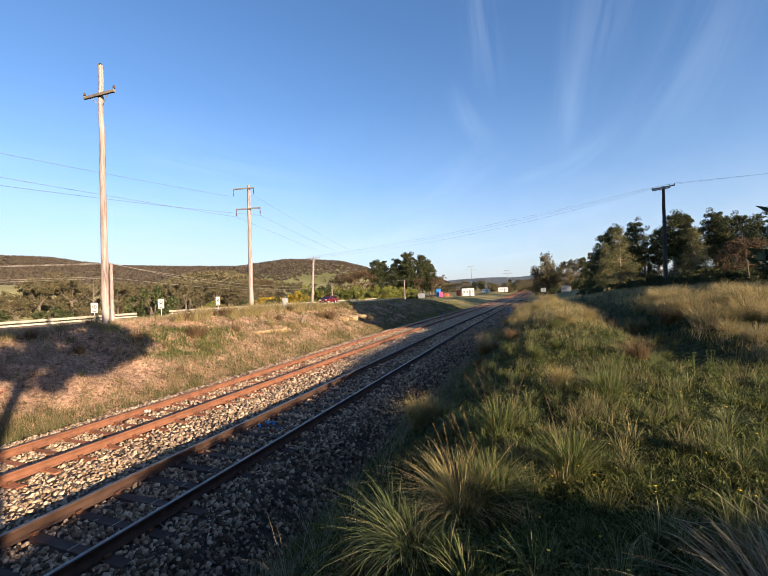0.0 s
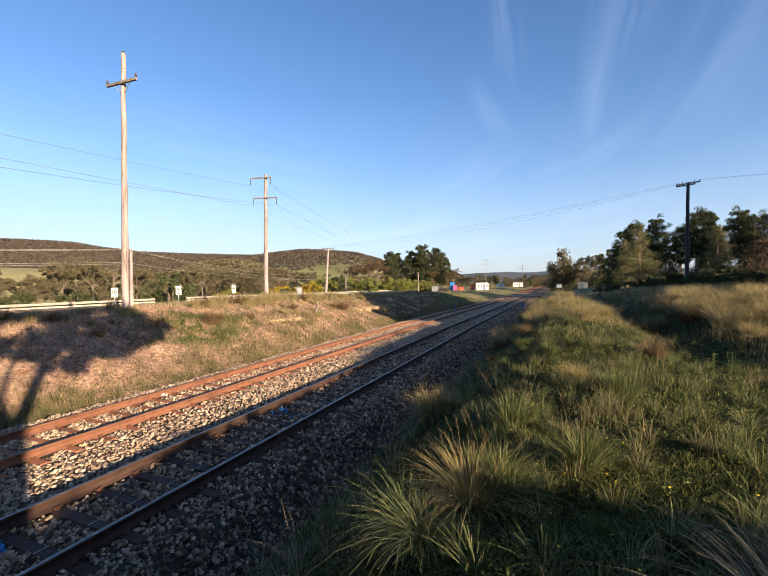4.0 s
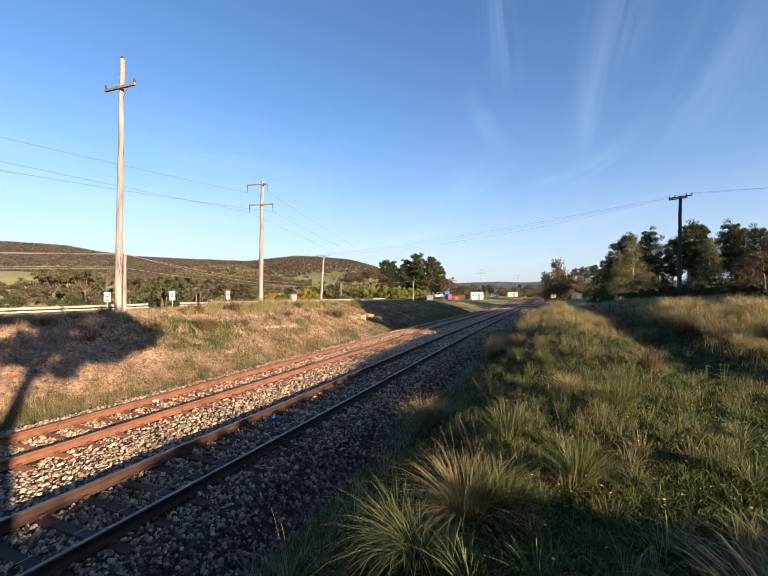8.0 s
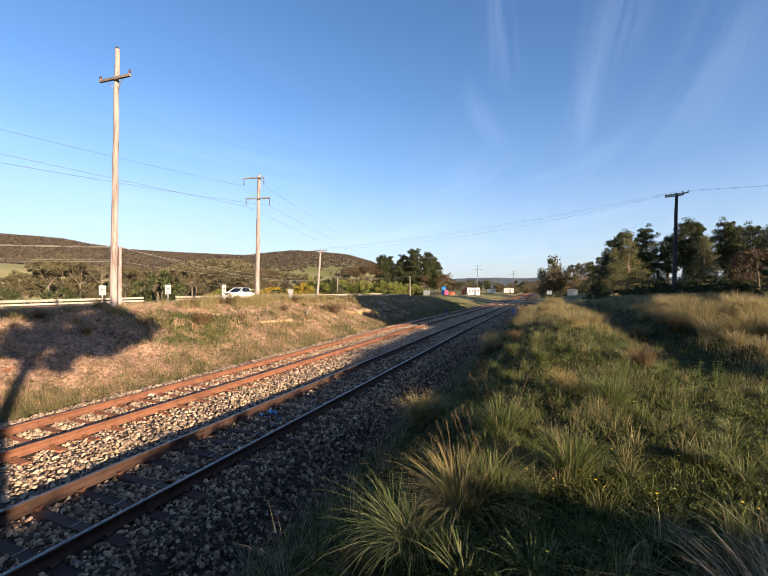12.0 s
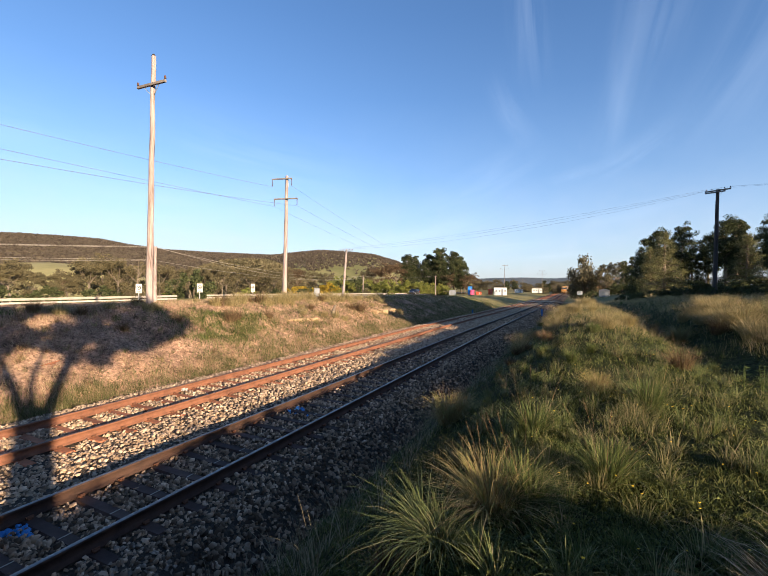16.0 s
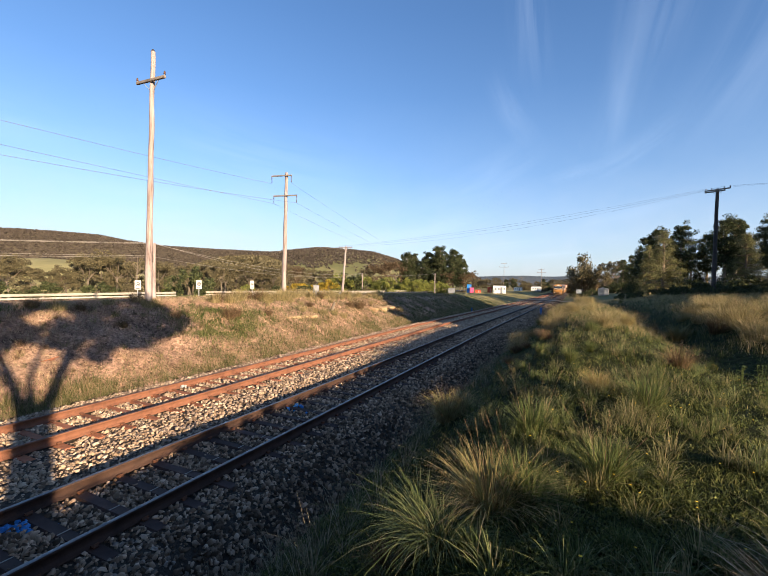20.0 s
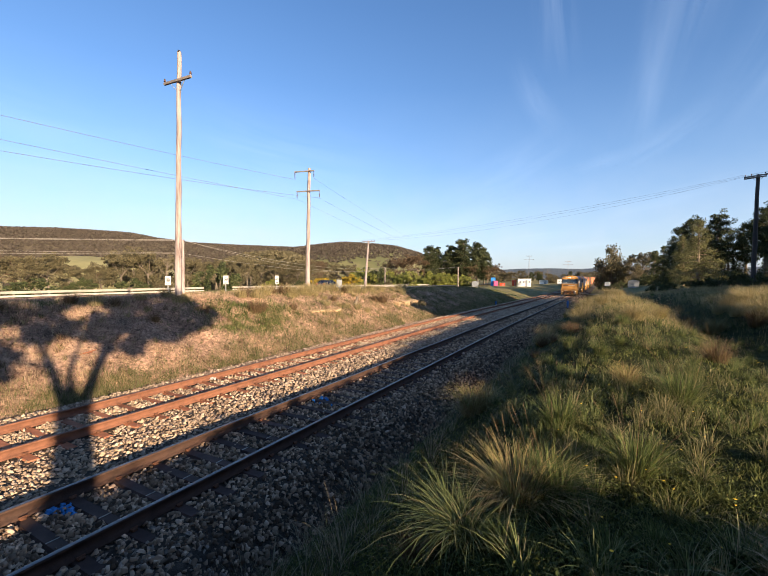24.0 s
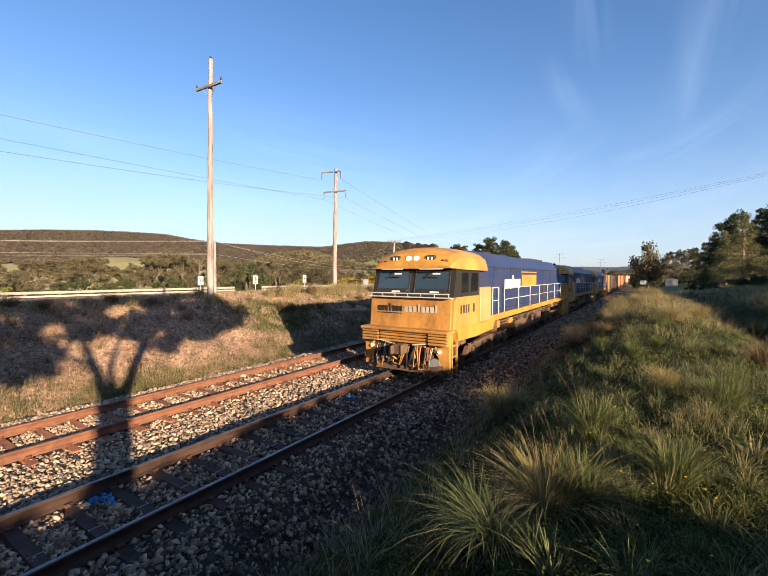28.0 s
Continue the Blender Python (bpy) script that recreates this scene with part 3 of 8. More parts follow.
def clip_mesh():
    bm = bmesh.new()
    add_box(bm, (0, 0, 0.018), (0.07, 0.075, 0.035), 0.01)
    add_rod(bm, (0, -0.045, 0.035), (0, 0.045, 0.035), 0.014, seg=6)
    return to_mesh("rail_clip", bm, M_CLIP)


SLEEPER_STEP = 0.602
SLEEPER_Z = -0.175
ME_CLIP = clip_mesh()


def build_sleepers():
    """The near sleepers one by one with their rail clips, the far ones in one piece."""
    for centre, mat, first in ((0.0, M_SLEEPER_SHADED, 0.02), (-TRACK_GAP, M_SLEEPER, 0.31)):
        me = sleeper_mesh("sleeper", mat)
        bm = bmesh.new()
        add_box(bm, (0, 0, 0.0), (0.012, 0.15, 0.006))
        seam = to_mesh("seam", bm, M_CONCRETE)
        ys = [first + SLEEPER_STEP * k for k in range(-3, 62)]
        for y in ys:
            s = tagged(new("sleeper", me), "pressed steel railway sleeper half buried in ballast", "railway sleeper", "sleepers of the line")
            s.matrix_basis = pose(centre + random.uniform(-0.015, 0.015), y + random.uniform(-0.02, 0.02), SLEEPER_Z + float(grade(y)), 0, 0, random.uniform(-0.8, 0.8))
            for side in (-0.8475, -0.6575, 0.6575, 0.8475):
                c = new("rail_clip", ME_CLIP)
                c.parent = s
                c.location = (side, 0, 0)
            if centre == 0.0:
                c = new("seam", seam)
                c.parent = s
                c.location = (0.18, 0, 0.002)
        vs, fs = [], []
        co = np.array([p.co for p in me.vertices])
        fc = np.array([p.vertices[:] for p in me.polygons])
        for k in range(62, 560):
            y = first + SLEEPER_STEP * k
            vs.append(co + (centre + float(line_x(np.array(y))), y, SLEEPER_Z - 0.025 + float(grade(y))))
            fs.append(fc + len(co) * (k - 62))
        tagged(new("far_sleepers", mesh_np("far_sleepers", np.concatenate(vs), np.concatenate(fs), mat)), "distant steel sleepers under the rails", "railway sleeper", kind="stuff")


STONE_DIRS = np.array([(-1, -1, -1), (1, -1, -1), (1, 1, -1), (-1, 1, -1), (-1, -1, 1), (1, -1, 1), (1, 1, 1), (-1, 1, 1)], float) * 0.6
STONE_FACES = np.array([(4, 5, 6), (4, 6, 7), (0, 1, 5), (0, 5, 4), (1, 2, 6), (1, 6, 5), (2, 3, 7), (2, 7, 6), (3, 0, 4), (3, 4, 7)])


def stones(places, sizes, rng):
    """Angular broken stones, ten faces each and open below, in one array."""
    k = len(places)
    shape = STONE_DIRS[None] * (1 + rng.uniform(-0.45, 0.45, (k, 8, 3)))
    shape[:, 4:, :2] *= rng.uniform(0.45, 0.95, (k, 1, 1))
    shape *= sizes[:, None, None] * rng.uniform((0.8, 0.5, 0.45), (1.75, 1.1, 1.0), (k, 1, 3))
    a, b = rng.uniform(0, math.tau, k), rng.uniform(-0.9, 0.9, k)
    ca, sa, cb, sb = np.cos(a), np.sin(a), np.cos(b), np.sin(b)
    x, y, z = shape[..., 0], shape[..., 1], shape[..., 2]
    x, z = x * cb[:, None] + z * sb[:, None], -x * sb[:, None] + z * cb[:, None]
    x, y = x * ca[:, None] - y * sa[:, None], x * sa[:, None] + y * ca[:, None]
    v = np.stack([x, y, z], -1) + places[:, None]
    f = STONE_FACES[None] + 8 * np.arange(k)[:, None, None]
    return v.reshape(-1, 3), f.reshape(-1, 3)


BED_X = [-6.75, -6.35, -5.75, -5.3, -3.86, -1.93, 0, 1.45, 1.85, 2.45, 2.8]
BED_Z = [-0.66, -0.52, -0.25, -0.20, -0.215, -0.21, -0.215, -0.19, -0.22, -0.52, -0.66]


def blue_paint(x, y):
    """Where marking paint was sprayed between the rails."""
    a = (np.abs(y - 2.95 - 0.25 * (x + 0.4)) < 0.16 + 0.07 * np.sin(9 * x)) & (np.abs(x + 0.42) < 0.36)
    b = (np.abs(y - 8.45 + 0.1 * x) < 0.18 + 0.06 * np.sin(11 * x)) & (np.abs(x + 0.40) < 0.44)
    return a | b


def build_ballast():
    rng = np.random.default_rng(11)
    k = 125000
    u = rng.random(k)
    y = 0.4 + 46 * u ** 2.0
    x = rng.uniform(-6.8, 2.85, k)
    size = rng.uniform(0.020, 0.047, k) * (1 + y / 34)
    z = np.interp(x, BED_X, BED_Z) + rng.uniform(-0.040, 0.026, k) + size * 0.22
    keep = np.ones(k, bool)
    for c in (0.0, -TRACK_GAP):
        for s in (-0.7525, 0.7525):
            keep &= np.abs(x - c - s) > 0.085
    for c, first in ((0.0, 0.02), (-TRACK_GAP, 0.31)):
        ph = np.abs((y - first + SLEEPER_STEP / 2) % SLEEPER_STEP - SLEEPER_STEP / 2)
        on = (np.abs(x - c) < 1.22) & (ph < 0.105)
        keep &= ~(on & (rng.random(k) < np.where(np.abs(np.abs(x - c) - 0.7525) < 0.35, 0.97, 0.90)))
        between = (np.abs(x - c) < 0.66) & (ph > 0.11)
        z = np.where(between, z + 0.012, z)
    x, y, z, size = x[keep], y[keep], z[keep], size[keep]
    blue = blue_paint(x, y) & (rng.random(len(x)) < 0.8)
    back = 6000
    xb, yb = rng.uniform(-6.8, 2.85, back), rng.uniform(-9, 0.5, back)
    clear = np.ones(back, bool)
    for c in (0.0, -TRACK_GAP):
        for s in (-0.7525, 0.7525):
            clear &= np.abs(xb - c - s) > 0.085
    xb, yb = xb[clear], yb[clear]
    sb = rng.uniform(0.035, 0.065, len(xb))
    x, y, size = np.concatenate([x, xb]), np.concatenate([y, yb]), np.concatenate([size, sb])
    z = np.concatenate([z, np.interp(xb, BED_X, BED_Z) + rng.uniform(-0.02, 0.02, len(xb)) + sb * 0.25])
    blue = np.concatenate([blue, np.zeros(len(xb), bool)])
    out = 20000
    xf, yf = rng.uniform(-6.6, 2.7, out), 45 + 85 * rng.random(out) ** 1.5
    clear = (yf < 103.5) | (yf > 110.5)
    for c in (0.0, -TRACK_GAP):
        for s in (-0.7525, 0.7525):
            clear &= np.abs(xf - c - s) > 0.10
    xf, yf = xf[clear], yf[clear]
    sf = rng.uniform(0.06, 0.11, len(xf)) * (yf / 45) ** 0.6
    x, y, size = np.concatenate([x, xf]), np.concatenate([y, yf]), np.concatenate([size, sf])
    z = np.concatenate([z, np.interp(xf, BED_X, BED_Z) + rng.uniform(-0.03, 0.01, len(xf))])
    blue = np.concatenate([blue, np.zeros(len(xf), bool)])
    p = np.stack([x, y, z + grade(y)], -1)
    v, f = stones(p[blue], size[blue], rng)
    tagged(new("painted_stones", mesh_np("painted_stones", v, f, M_BLUE_STONE)), "ballast stones sprayed with bright blue marking paint", "painted stones", kind="stuff")
    single = (~blue) & (x > 0.9) & (x < 2.3) & (y > 2.0) & (y < 3.35)
    pick = np.flatnonzero(single)[:290]
    rest = ~blue
    rest[pick] = False
    # stones from the near track rightwards get the shade-darkened colour
    grimy = rest & (x > -1.15 + 0.25 * soft_noise(x, y, 0.6, 1.0))
    rest &= ~grimy
    # share of shade-coloured stones grows towards the slope
    toe_dark = grimy & (rng.random(len(x)) < np.clip((x - 1.0) / 1.6 + 0.3 * soft_noise(x, y, 0.8, 2.6), 0, 0.9))
    grimy &= ~toe_dark
    for sel, mat, lab in ((rest, M_STONE, "loose angular pale brown ballast stones"), (grimy, M_STONE_NEAR, "ballast stones coloured darker for the shade along the near track"), (toe_dark, M_STONE_TOE, "dark stones on the ballast shoulder, coloured for the shade there")):
        v, f = stones(p[sel], size[sel], rng)
        tagged(new("ballast_stones", mesh_np("ballast_stones", v, f, mat)), lab, "ballast stones", kind="stuff")
    shapes = []
    for _ in range(12):
        v, f = stones(np.zeros((1, 3)), np.array([0.035]), rng)
        shapes.append(mesh_np("stone", v, f, M_STONE1))
    for i in pick:
        s = new("stone", shapes[i % 12])
        s.parent = bed
        s.matrix_basis = Matrix.LocRotScale(Vector(p[i]), Euler((0, 0, rng.uniform(0, 6.28))), Vector((1, 1, 1)) * (size[i] / 0.035))


# ---- road, guard rail ----
v, f = along([(-37.3, 0.88), (-34.6, 0.93), (-31.9, 0.88)], np.arange(-100, 180, 4.0))
fall_road = np.interp(v[:, 1], [20, 60, 100, 135], [0, -0.05, -0.35, -0.55])
v[:, 2] += fall_road - grade(v[:, 1])
road = tagged(new("road", mesh_np("road", v, f, M_ROAD)), "grey asphalt country highway running beside the railway", "road", kind="structure")
for x0 in (-37.0, -32.2):
    v, f = along([(x0 - 0.06, 0.897), (x0 + 0.06, 0.899)], np.arange(-100, 180, 4.0))
    v[:, 2] += np.interp(v[:, 1], [20, 60, 100, 135], [0, -0.05, -0.35, -0.55]) - grade(v[:, 1])
    part("edge_line", mesh_np("edge_line", v, f, M_WHITE), None, road, "worn white edge line")


def guard_rail(y0, y1, x, name="guard_rail"):
    g = thing(name, pose(x, 0, 0), "pale concrete and steel roadside guard rail on short posts", "guard rail", "guard rails by the road")
    bm = bmesh.new()
    add_prism(bm, [(0.04, 0.40), (0.0, 0.44), (0.05, 0.48), (0.0, 0.52), (0.05, 0.58), (0.02, 0.62), (-0.03, 0.62), (-0.03, 0.40)], y0, y1)
    for v in bm.verts:
        v.co.z += gz(x, v.co.y)
    part("beam", bm, M_CONCRETE, g, "weathered pale beam")
    bm = bmesh.new()
    add_prism(bm, [(0.03, 0.10), (0.04, 0.20), (0.0, 0.26), (-0.04, 0.26), (-0.04, 0.10)], y0, y1)
    for v in bm.verts:
        v.co.z += gz(x, v.co.y)
    part("rubbing_rail", bm, M_CONCRETE, g, "lower pale rail")
    bm = bmesh.new()
    add_box(bm, (0, 0, 0.18), (0.10, 0.12, 0.8), 0.01)
    post = to_mesh("post", bm, M_ARM)
    y = y0 + 0.5
    while y < y1:
        p = new("post", post)
        p.parent = g
        p.location = (-0.1, y, gz(x, y))
        y += 2.5


guard_rail(-60, 34.4, -38.9)
guard_rail(38.9, 110, -38.9)


# ---- grass ----
def blade_arrays(base, height, width, lean_dir, lean, rng, flop=0.25):
    """Curved grass blades: five corners and three faces each."""
    k = len(base)
    ld = np.stack([np.cos(lean_dir), np.sin(lean_dir), np.zeros(k)], -1)
    wd = rng.uniform(0, math.tau, k)
    w = np.stack([np.cos(wd), np.sin(wd), np.zeros(k)], -1) * (width / 2)[:, None]
    up = np.array([0, 0, 1.0])
    mid = base + (up * 0.55 + ld * (lean * 0.32)[:, None]) * height[:, None]
    tip = base + (up * (1 - flop * lean)[:, None] + ld * lean[:, None]) * height[:, None]
    v = np.stack([base - w, base + w, mid - w * 0.75, mid + w * 0.75, tip], 1)
    f = np.array([(0, 1, 3), (0, 3, 2), (2, 3, 4)])[None] + 5 * np.arange(k)[:, None, None]
    return v.reshape(-1, 3), f.reshape(-1, 3)


def sward(name, label, mat, n, r0, r1, b0, b1, keep, high, wide, seed, lean=(0.1, 0.7), origin=(6.0, 0.2)):
    """Grass thinning out with distance from a point; bearings b0..b1 in degrees to the left of +y."""
    rng = np.random.default_rng(seed)
    r = r0 * (r1 / r0) ** rng.random(n)
    a = np.radians(rng.uniform(b0, b1, n))
    x, y = origin[0] - r * np.sin(a), origin[1] + r * np.cos(a)
    ok = keep(x, y, rng)
    x, y, r = x[ok], y[ok], r[ok]
    k = len(x)
    clump = 0.75 + 0.40 * np.clip(soft_noise(x, y, 0.5, seed * 0.37), -1, 1) + 0.40 * np.clip(soft_noise(x, y, 0.13, seed * 0.91), -1, 1)
    h = rng.uniform(*high, k) * clump
    w = rng.uniform(*wide, k) * (1 + r / 10)
    base, way, tilt = np.stack([x, y, ground_z(x, y) - 0.02], -1), rng.uniform(0, math.tau, k), rng.uniform(*lean, k)
    near = r < 9.5
    v, f = blade_arrays(base[near], h[near], w[near], way[near], tilt[near], rng)
    far = ~near
    side = np.stack([np.cos(way + 1.7), np.sin(way + 1.7), np.zeros(k)], -1) * w[:, None] * 0.5
    tip = base + np.stack([np.cos(way) * tilt, np.sin(way) * tilt, 1 - 0.25 * tilt], -1) * h[:, None]
    v2 = np.stack([base - side, base + side, tip], 1)[far].reshape(-1, 3)
    v, f = np.concatenate([v, v2]), np.concatenate([f, np.arange(len(v2)).reshape(-1, 3) + len(v)])
    return tagged(new(name, mesh_np(name, v, f, mat)), label, "grass", kind="stuff")


def strip(name, label, mat, n, x0, x1, y0, y1, keep, high, wide, seed, lean=(0.2, 0.9)):
    """Grass on a long strip beside the line, thinning with y; single-faced blades, for ground that stays far off."""
    rng = np.random.default_rng(seed)
    x, y = rng.uniform(x0, x1, n), y0 - 8 + 8 * ((y1 - y0 + 8) / 8) ** rng.random(n)
    ok = keep(x, y, rng)
    x, y = x[ok], y[ok]
    k = len(x)
    r = np.hypot(x - 6, y)
    clump = 0.75 + 0.40 * np.clip(soft_noise(x, y, 0.5, seed * 0.37), -1, 1) + 0.40 * np.clip(soft_noise(x, y, 0.16, seed * 0.91), -1, 1)
    h, w = rng.uniform(*high, k) * clump, rng.uniform(*wide, k) * (1 + r / 7)
    base, way, tilt = np.stack([x, y, ground_z(x, y) - 0.02], -1), rng.uniform(0, math.tau, k), rng.uniform(*lean, k)
    side = np.stack([np.cos(way + 1.7), np.sin(way + 1.7), np.zeros(k)], -1) * w[:, None] * 0.5
    tip = base + np.stack([np.cos(way) * tilt, np.sin(way) * tilt, 1 - 0.25 * tilt], -1) * h[:, None]
    v = np.stack([base - side, base + side, tip], 1).reshape(-1, 3)
    return tagged(new(name, mesh_np(name, v, np.arange(len(v)).reshape(-1, 3), mat)), label, "grass", kind="stuff")


def on_right(x, y, rng):
    edge = 2.75 + 0.18 * np.sin(3 * y) + 0.12 * np.sin(7.3 * y) + 0.5 * np.clip((y - 6) / 30, 0, 1) * 0
    return (x > edge) & (x < 45)


def on_bank(x, y, rng):
    bare = soft_noise(x * 0.7, y, 1.3, 0.7) + 0.45 * soft_noise(x, y, 0.4, 1.1)
    thin = np.where((x > -12.6) & (x < -7.9), np.clip(0.55 - 0.9 * bare, 0.04, 1.0), 1.0)
    return (x < -7.0 + 0.15 * np.sin(4 * y)) & (x > -24) & (rng.random(len(x)) < thin)


def green_patch(x, y, rng):
    g = np.exp(-((x + 10.3) / 1.5) ** 2 - ((y - 16.0) / 2.4) ** 2) + np.exp(-((x + 11.5) / 1.0) ** 2 - ((y - 21) / 6.0) ** 2) * 0.35 + np.exp(-((x + 13.6) / 1.0) ** 2 - ((y - 7) / 4.0) ** 2) * 0.6 + np.exp(-((x + 14.6) / 1.0) ** 2 - ((y - 24) / 9.0) ** 2) * 0.5 + (y > 34) * 0.7
    g = g * (soft_noise(x, y, 0.6, 3.3) > -0.35)
    return (x < -6.9) & (x > -17) & (rng.random(len(x)) < g)


def ridge_grass(x, y, rng):
    lump = soft_noise(x, y, 0.9, 2.0) + 0.4 * soft_noise(x, y, 0.3, 6.0)
    hump = np.exp(-((x - 6.6) / 1.5) ** 2) * np.clip((y - 11) / 6, 0, 1)
    mound = np.clip((x - 9.6) / 0.6, 0, 1) * np.clip((y - 9.3) / 2.0, 0, 1)
    return on_right(x, y, rng) & (x > 4.9) & (rng.random(len(x)) < np.clip(np.maximum(hump, mound) * (0.45 + 0.9 * lump), 0, 1))


sward("lawn_grass", "short lush green grass on the bank beside the track", M_LAWN, 230000, 1.3, 40, -30, 62, lambda x, y, rng: on_right(x, y, rng) & ((x > 5.3) | (rng.random(len(x)) < 0.35)), (0.05, 0.17), (0.004, 0.009), 3, (0.3, 1.3))
sward("meadow_grass", "knee-high green and straw meadow grass on the bank", M_MEADOW, 110000, 4.5, 70, -30, 22, lambda x, y, rng: on_right(x, y, rng) & (x > 4.9) & (soft_noise(x, y, 0.7, 2.0) + 0.5 * soft_noise(x, y, 0.25, 3.0) > np.interp(y, [3, 8, 14], [0.95, 0.40, 0.0])) & (np.hypot(x - 8.9, y - 11.8) > 1.6), (0.12, 0.36), (0.0025, 0.0045), 4, (0.15, 0.8))
sward("seed_grass", "tall golden seeding grass along the crest of the bank", M_SEED, 210000, 7.5, 75, -30, 14, ridge_grass, (0.24, 0.56), (0.0020, 0.0036), 18, (0.2, 0.8))
strip("bank_grass", "dry pinkish straw grass on the cut bank", M_DRY, 210000, -17, -7.2, 2, 75, on_bank, (0.07, 0.30), (0.003, 0.006), 5, (0.3, 1.2))
strip("toe_grass", "straw and green grass fringe along the foot of the bank", M_MEADOW, 90000, -8.7, -6.7, 2, 75, lambda x, y, rng: rng.random(len(x)) < np.exp(-((x + 7.2) / 0.75) ** 2) * (0.75 + 0.5 * soft_noise(x, y, 0.8, 1.3)), (0.12, 0.36), (0.003, 0.006), 15, (0.2, 0.8))
strip("bank_olive", "olive and straw grass on the sunny part of the bank", M_MEADOW, 130000, -17, -7.4, 10, 75, lambda x, y, rng: rng.random(len(x)) < np.clip((y - np.where(x < -11.5, 14.5, 11.0)) / 7, 0, 0.9) * np.clip(0.75 + 0.7 * soft_noise(x, y, 1.0, 4.4), 0.1, 1) * np.where(x < -12.3, 0.5, np.clip(0.35 + 0.35 * (x + 11.5), 0.25, 1)), (0.12, 0.40), (0.003, 0.006), 19, (0.2, 0.9))
strip("rim_grass", "tall dry straw grass along the top of the bank", M_SEED, 70000, -17, -12.2, 2, 75, lambda x, y, rng: soft_noise(x, y, 0.7, 5.0) + 0.5 * soft_noise(x, y, 0.25, 2.0) > np.interp(y, [14, 19], [0.85, 0.35]), (0.10, 0.32), (0.0025, 0.005), 16, (0.1, 0.7))
strip("patch_grass", "fresh green grass patch on the cut bank", M_PATCH, 60000, -12.8, -7.6, 12.2, 20.5, lambda x, y, rng: rng.random(len(x)) < np.exp(-((x + 10.4) / 1.5) ** 2 - ((y - 15.6) / 2.3) ** 2) * np.clip(0.6 + 0.9 * soft_noise(x, y, 0.6, 3.3), 0, 1), (0.12, 0.34), (0.004, 0.008), 26, (0.2, 0.9))
strip("bank_green", "green grass patches low on the cut bank", M_PATCH, 120000, -17, -6.9, 2, 80, green_patch, (0.10, 0.32), (0.003, 0.006), 6, (0.2, 0.9))


def bank_clods():
    """Crumbled soil and small stones lying on the eroded bank."""
    rng = np.random.default_rng(33)
    k = 6500
    x, y = rng.uniform(-12.8, -7.3, k), 2 + 40 * rng.random(k) ** 1.6
    ok = soft_noise(x * 0.7, y, 1.3, 0.7) + 0.45 * soft_noise(x, y, 0.4, 1.1) + rng.uniform(-0.5, 0.5, k) > 0.05
    x, y = x[ok], y[ok]
    size = rng.uniform(0.018, 0.042, len(x)) * (1 + 0.8 * rng.random(len(x)) ** 6)
    v, f = stones(np.stack([x, y, ground_z(x, y) + size * 0.2], -1), size, rng)
    tagged(new("soil_clods", mesh_np("soil_clods", v, f, M_CLOD)), "pinkish crumbled soil and stones on the eroded bank", "soil clods", kind="stuff")


bank_clods()
strip("rear_grass", "grass on the bank behind the viewpoint", M_LAWN, 60000, 3.0, 15, -9, 2.2, lambda x, y, rng: np.hypot(x - 6, y - 0.2) > 1.2, (0.06, 0.2), (0.006, 0.010), 41)


def tussock_mesh(name, n, h, spread, mat, seed, lean=(0.15, 1.0), width=0.006, bend=0.35):
    """A clump of blades that rise, arch over and taper; bend: how far the tips fall."""
    rng = np.random.default_rng(seed)
    a, r = rng.uniform(0, math.tau, n), spread * np.sqrt(rng.random(n))
    base = np.stack([r * np.cos(a), r * np.sin(a), np.full(n, -0.03)], -1)
    hh = h * rng.uniform(0.35, 1.12, n)
    way = a + rng.normal(0, 0.55, n)
    out = np.stack([np.cos(way), np.sin(way), np.zeros(n)], -1)
    tilt = rng.uniform(*lean, n) * (0.5 + 0.7 * r / spread)
    fall = bend * tilt * rng.uniform(0.5, 1.5, n)
    wd = way + math.pi / 2 + rng.normal(0, 0.5, n)
    side = np.stack([np.cos(wd), np.sin(wd), np.zeros(n)], -1) * (width * rng.uniform(0.5, 1.3, n) / 2)[:, None]
    rows = []
    for t in (0.0, 0.3, 0.56, 0.8, 1.0):
        c = base + out * (tilt * t ** 1.6 * hh)[:, None] + np.array([0, 0, 1.0]) * ((t - fall * t ** 3) * hh)[:, None]
        rows += [c] if t == 1.0 else [c - side * (1 - 0.45 * t), c + side * (1 - 0.45 * t)]
    v = np.stack(rows, 1)
    f = np.array([(0, 1, 3), (0, 3, 2), (2, 3, 5), (2, 5, 4), (4, 5, 7), (4, 7, 6), (6, 7, 8)])[None] + 9 * np.arange(n)[:, None, None]
    return mesh_np(name, v.reshape(-1, 3), f.reshape(-1, 3), mat)


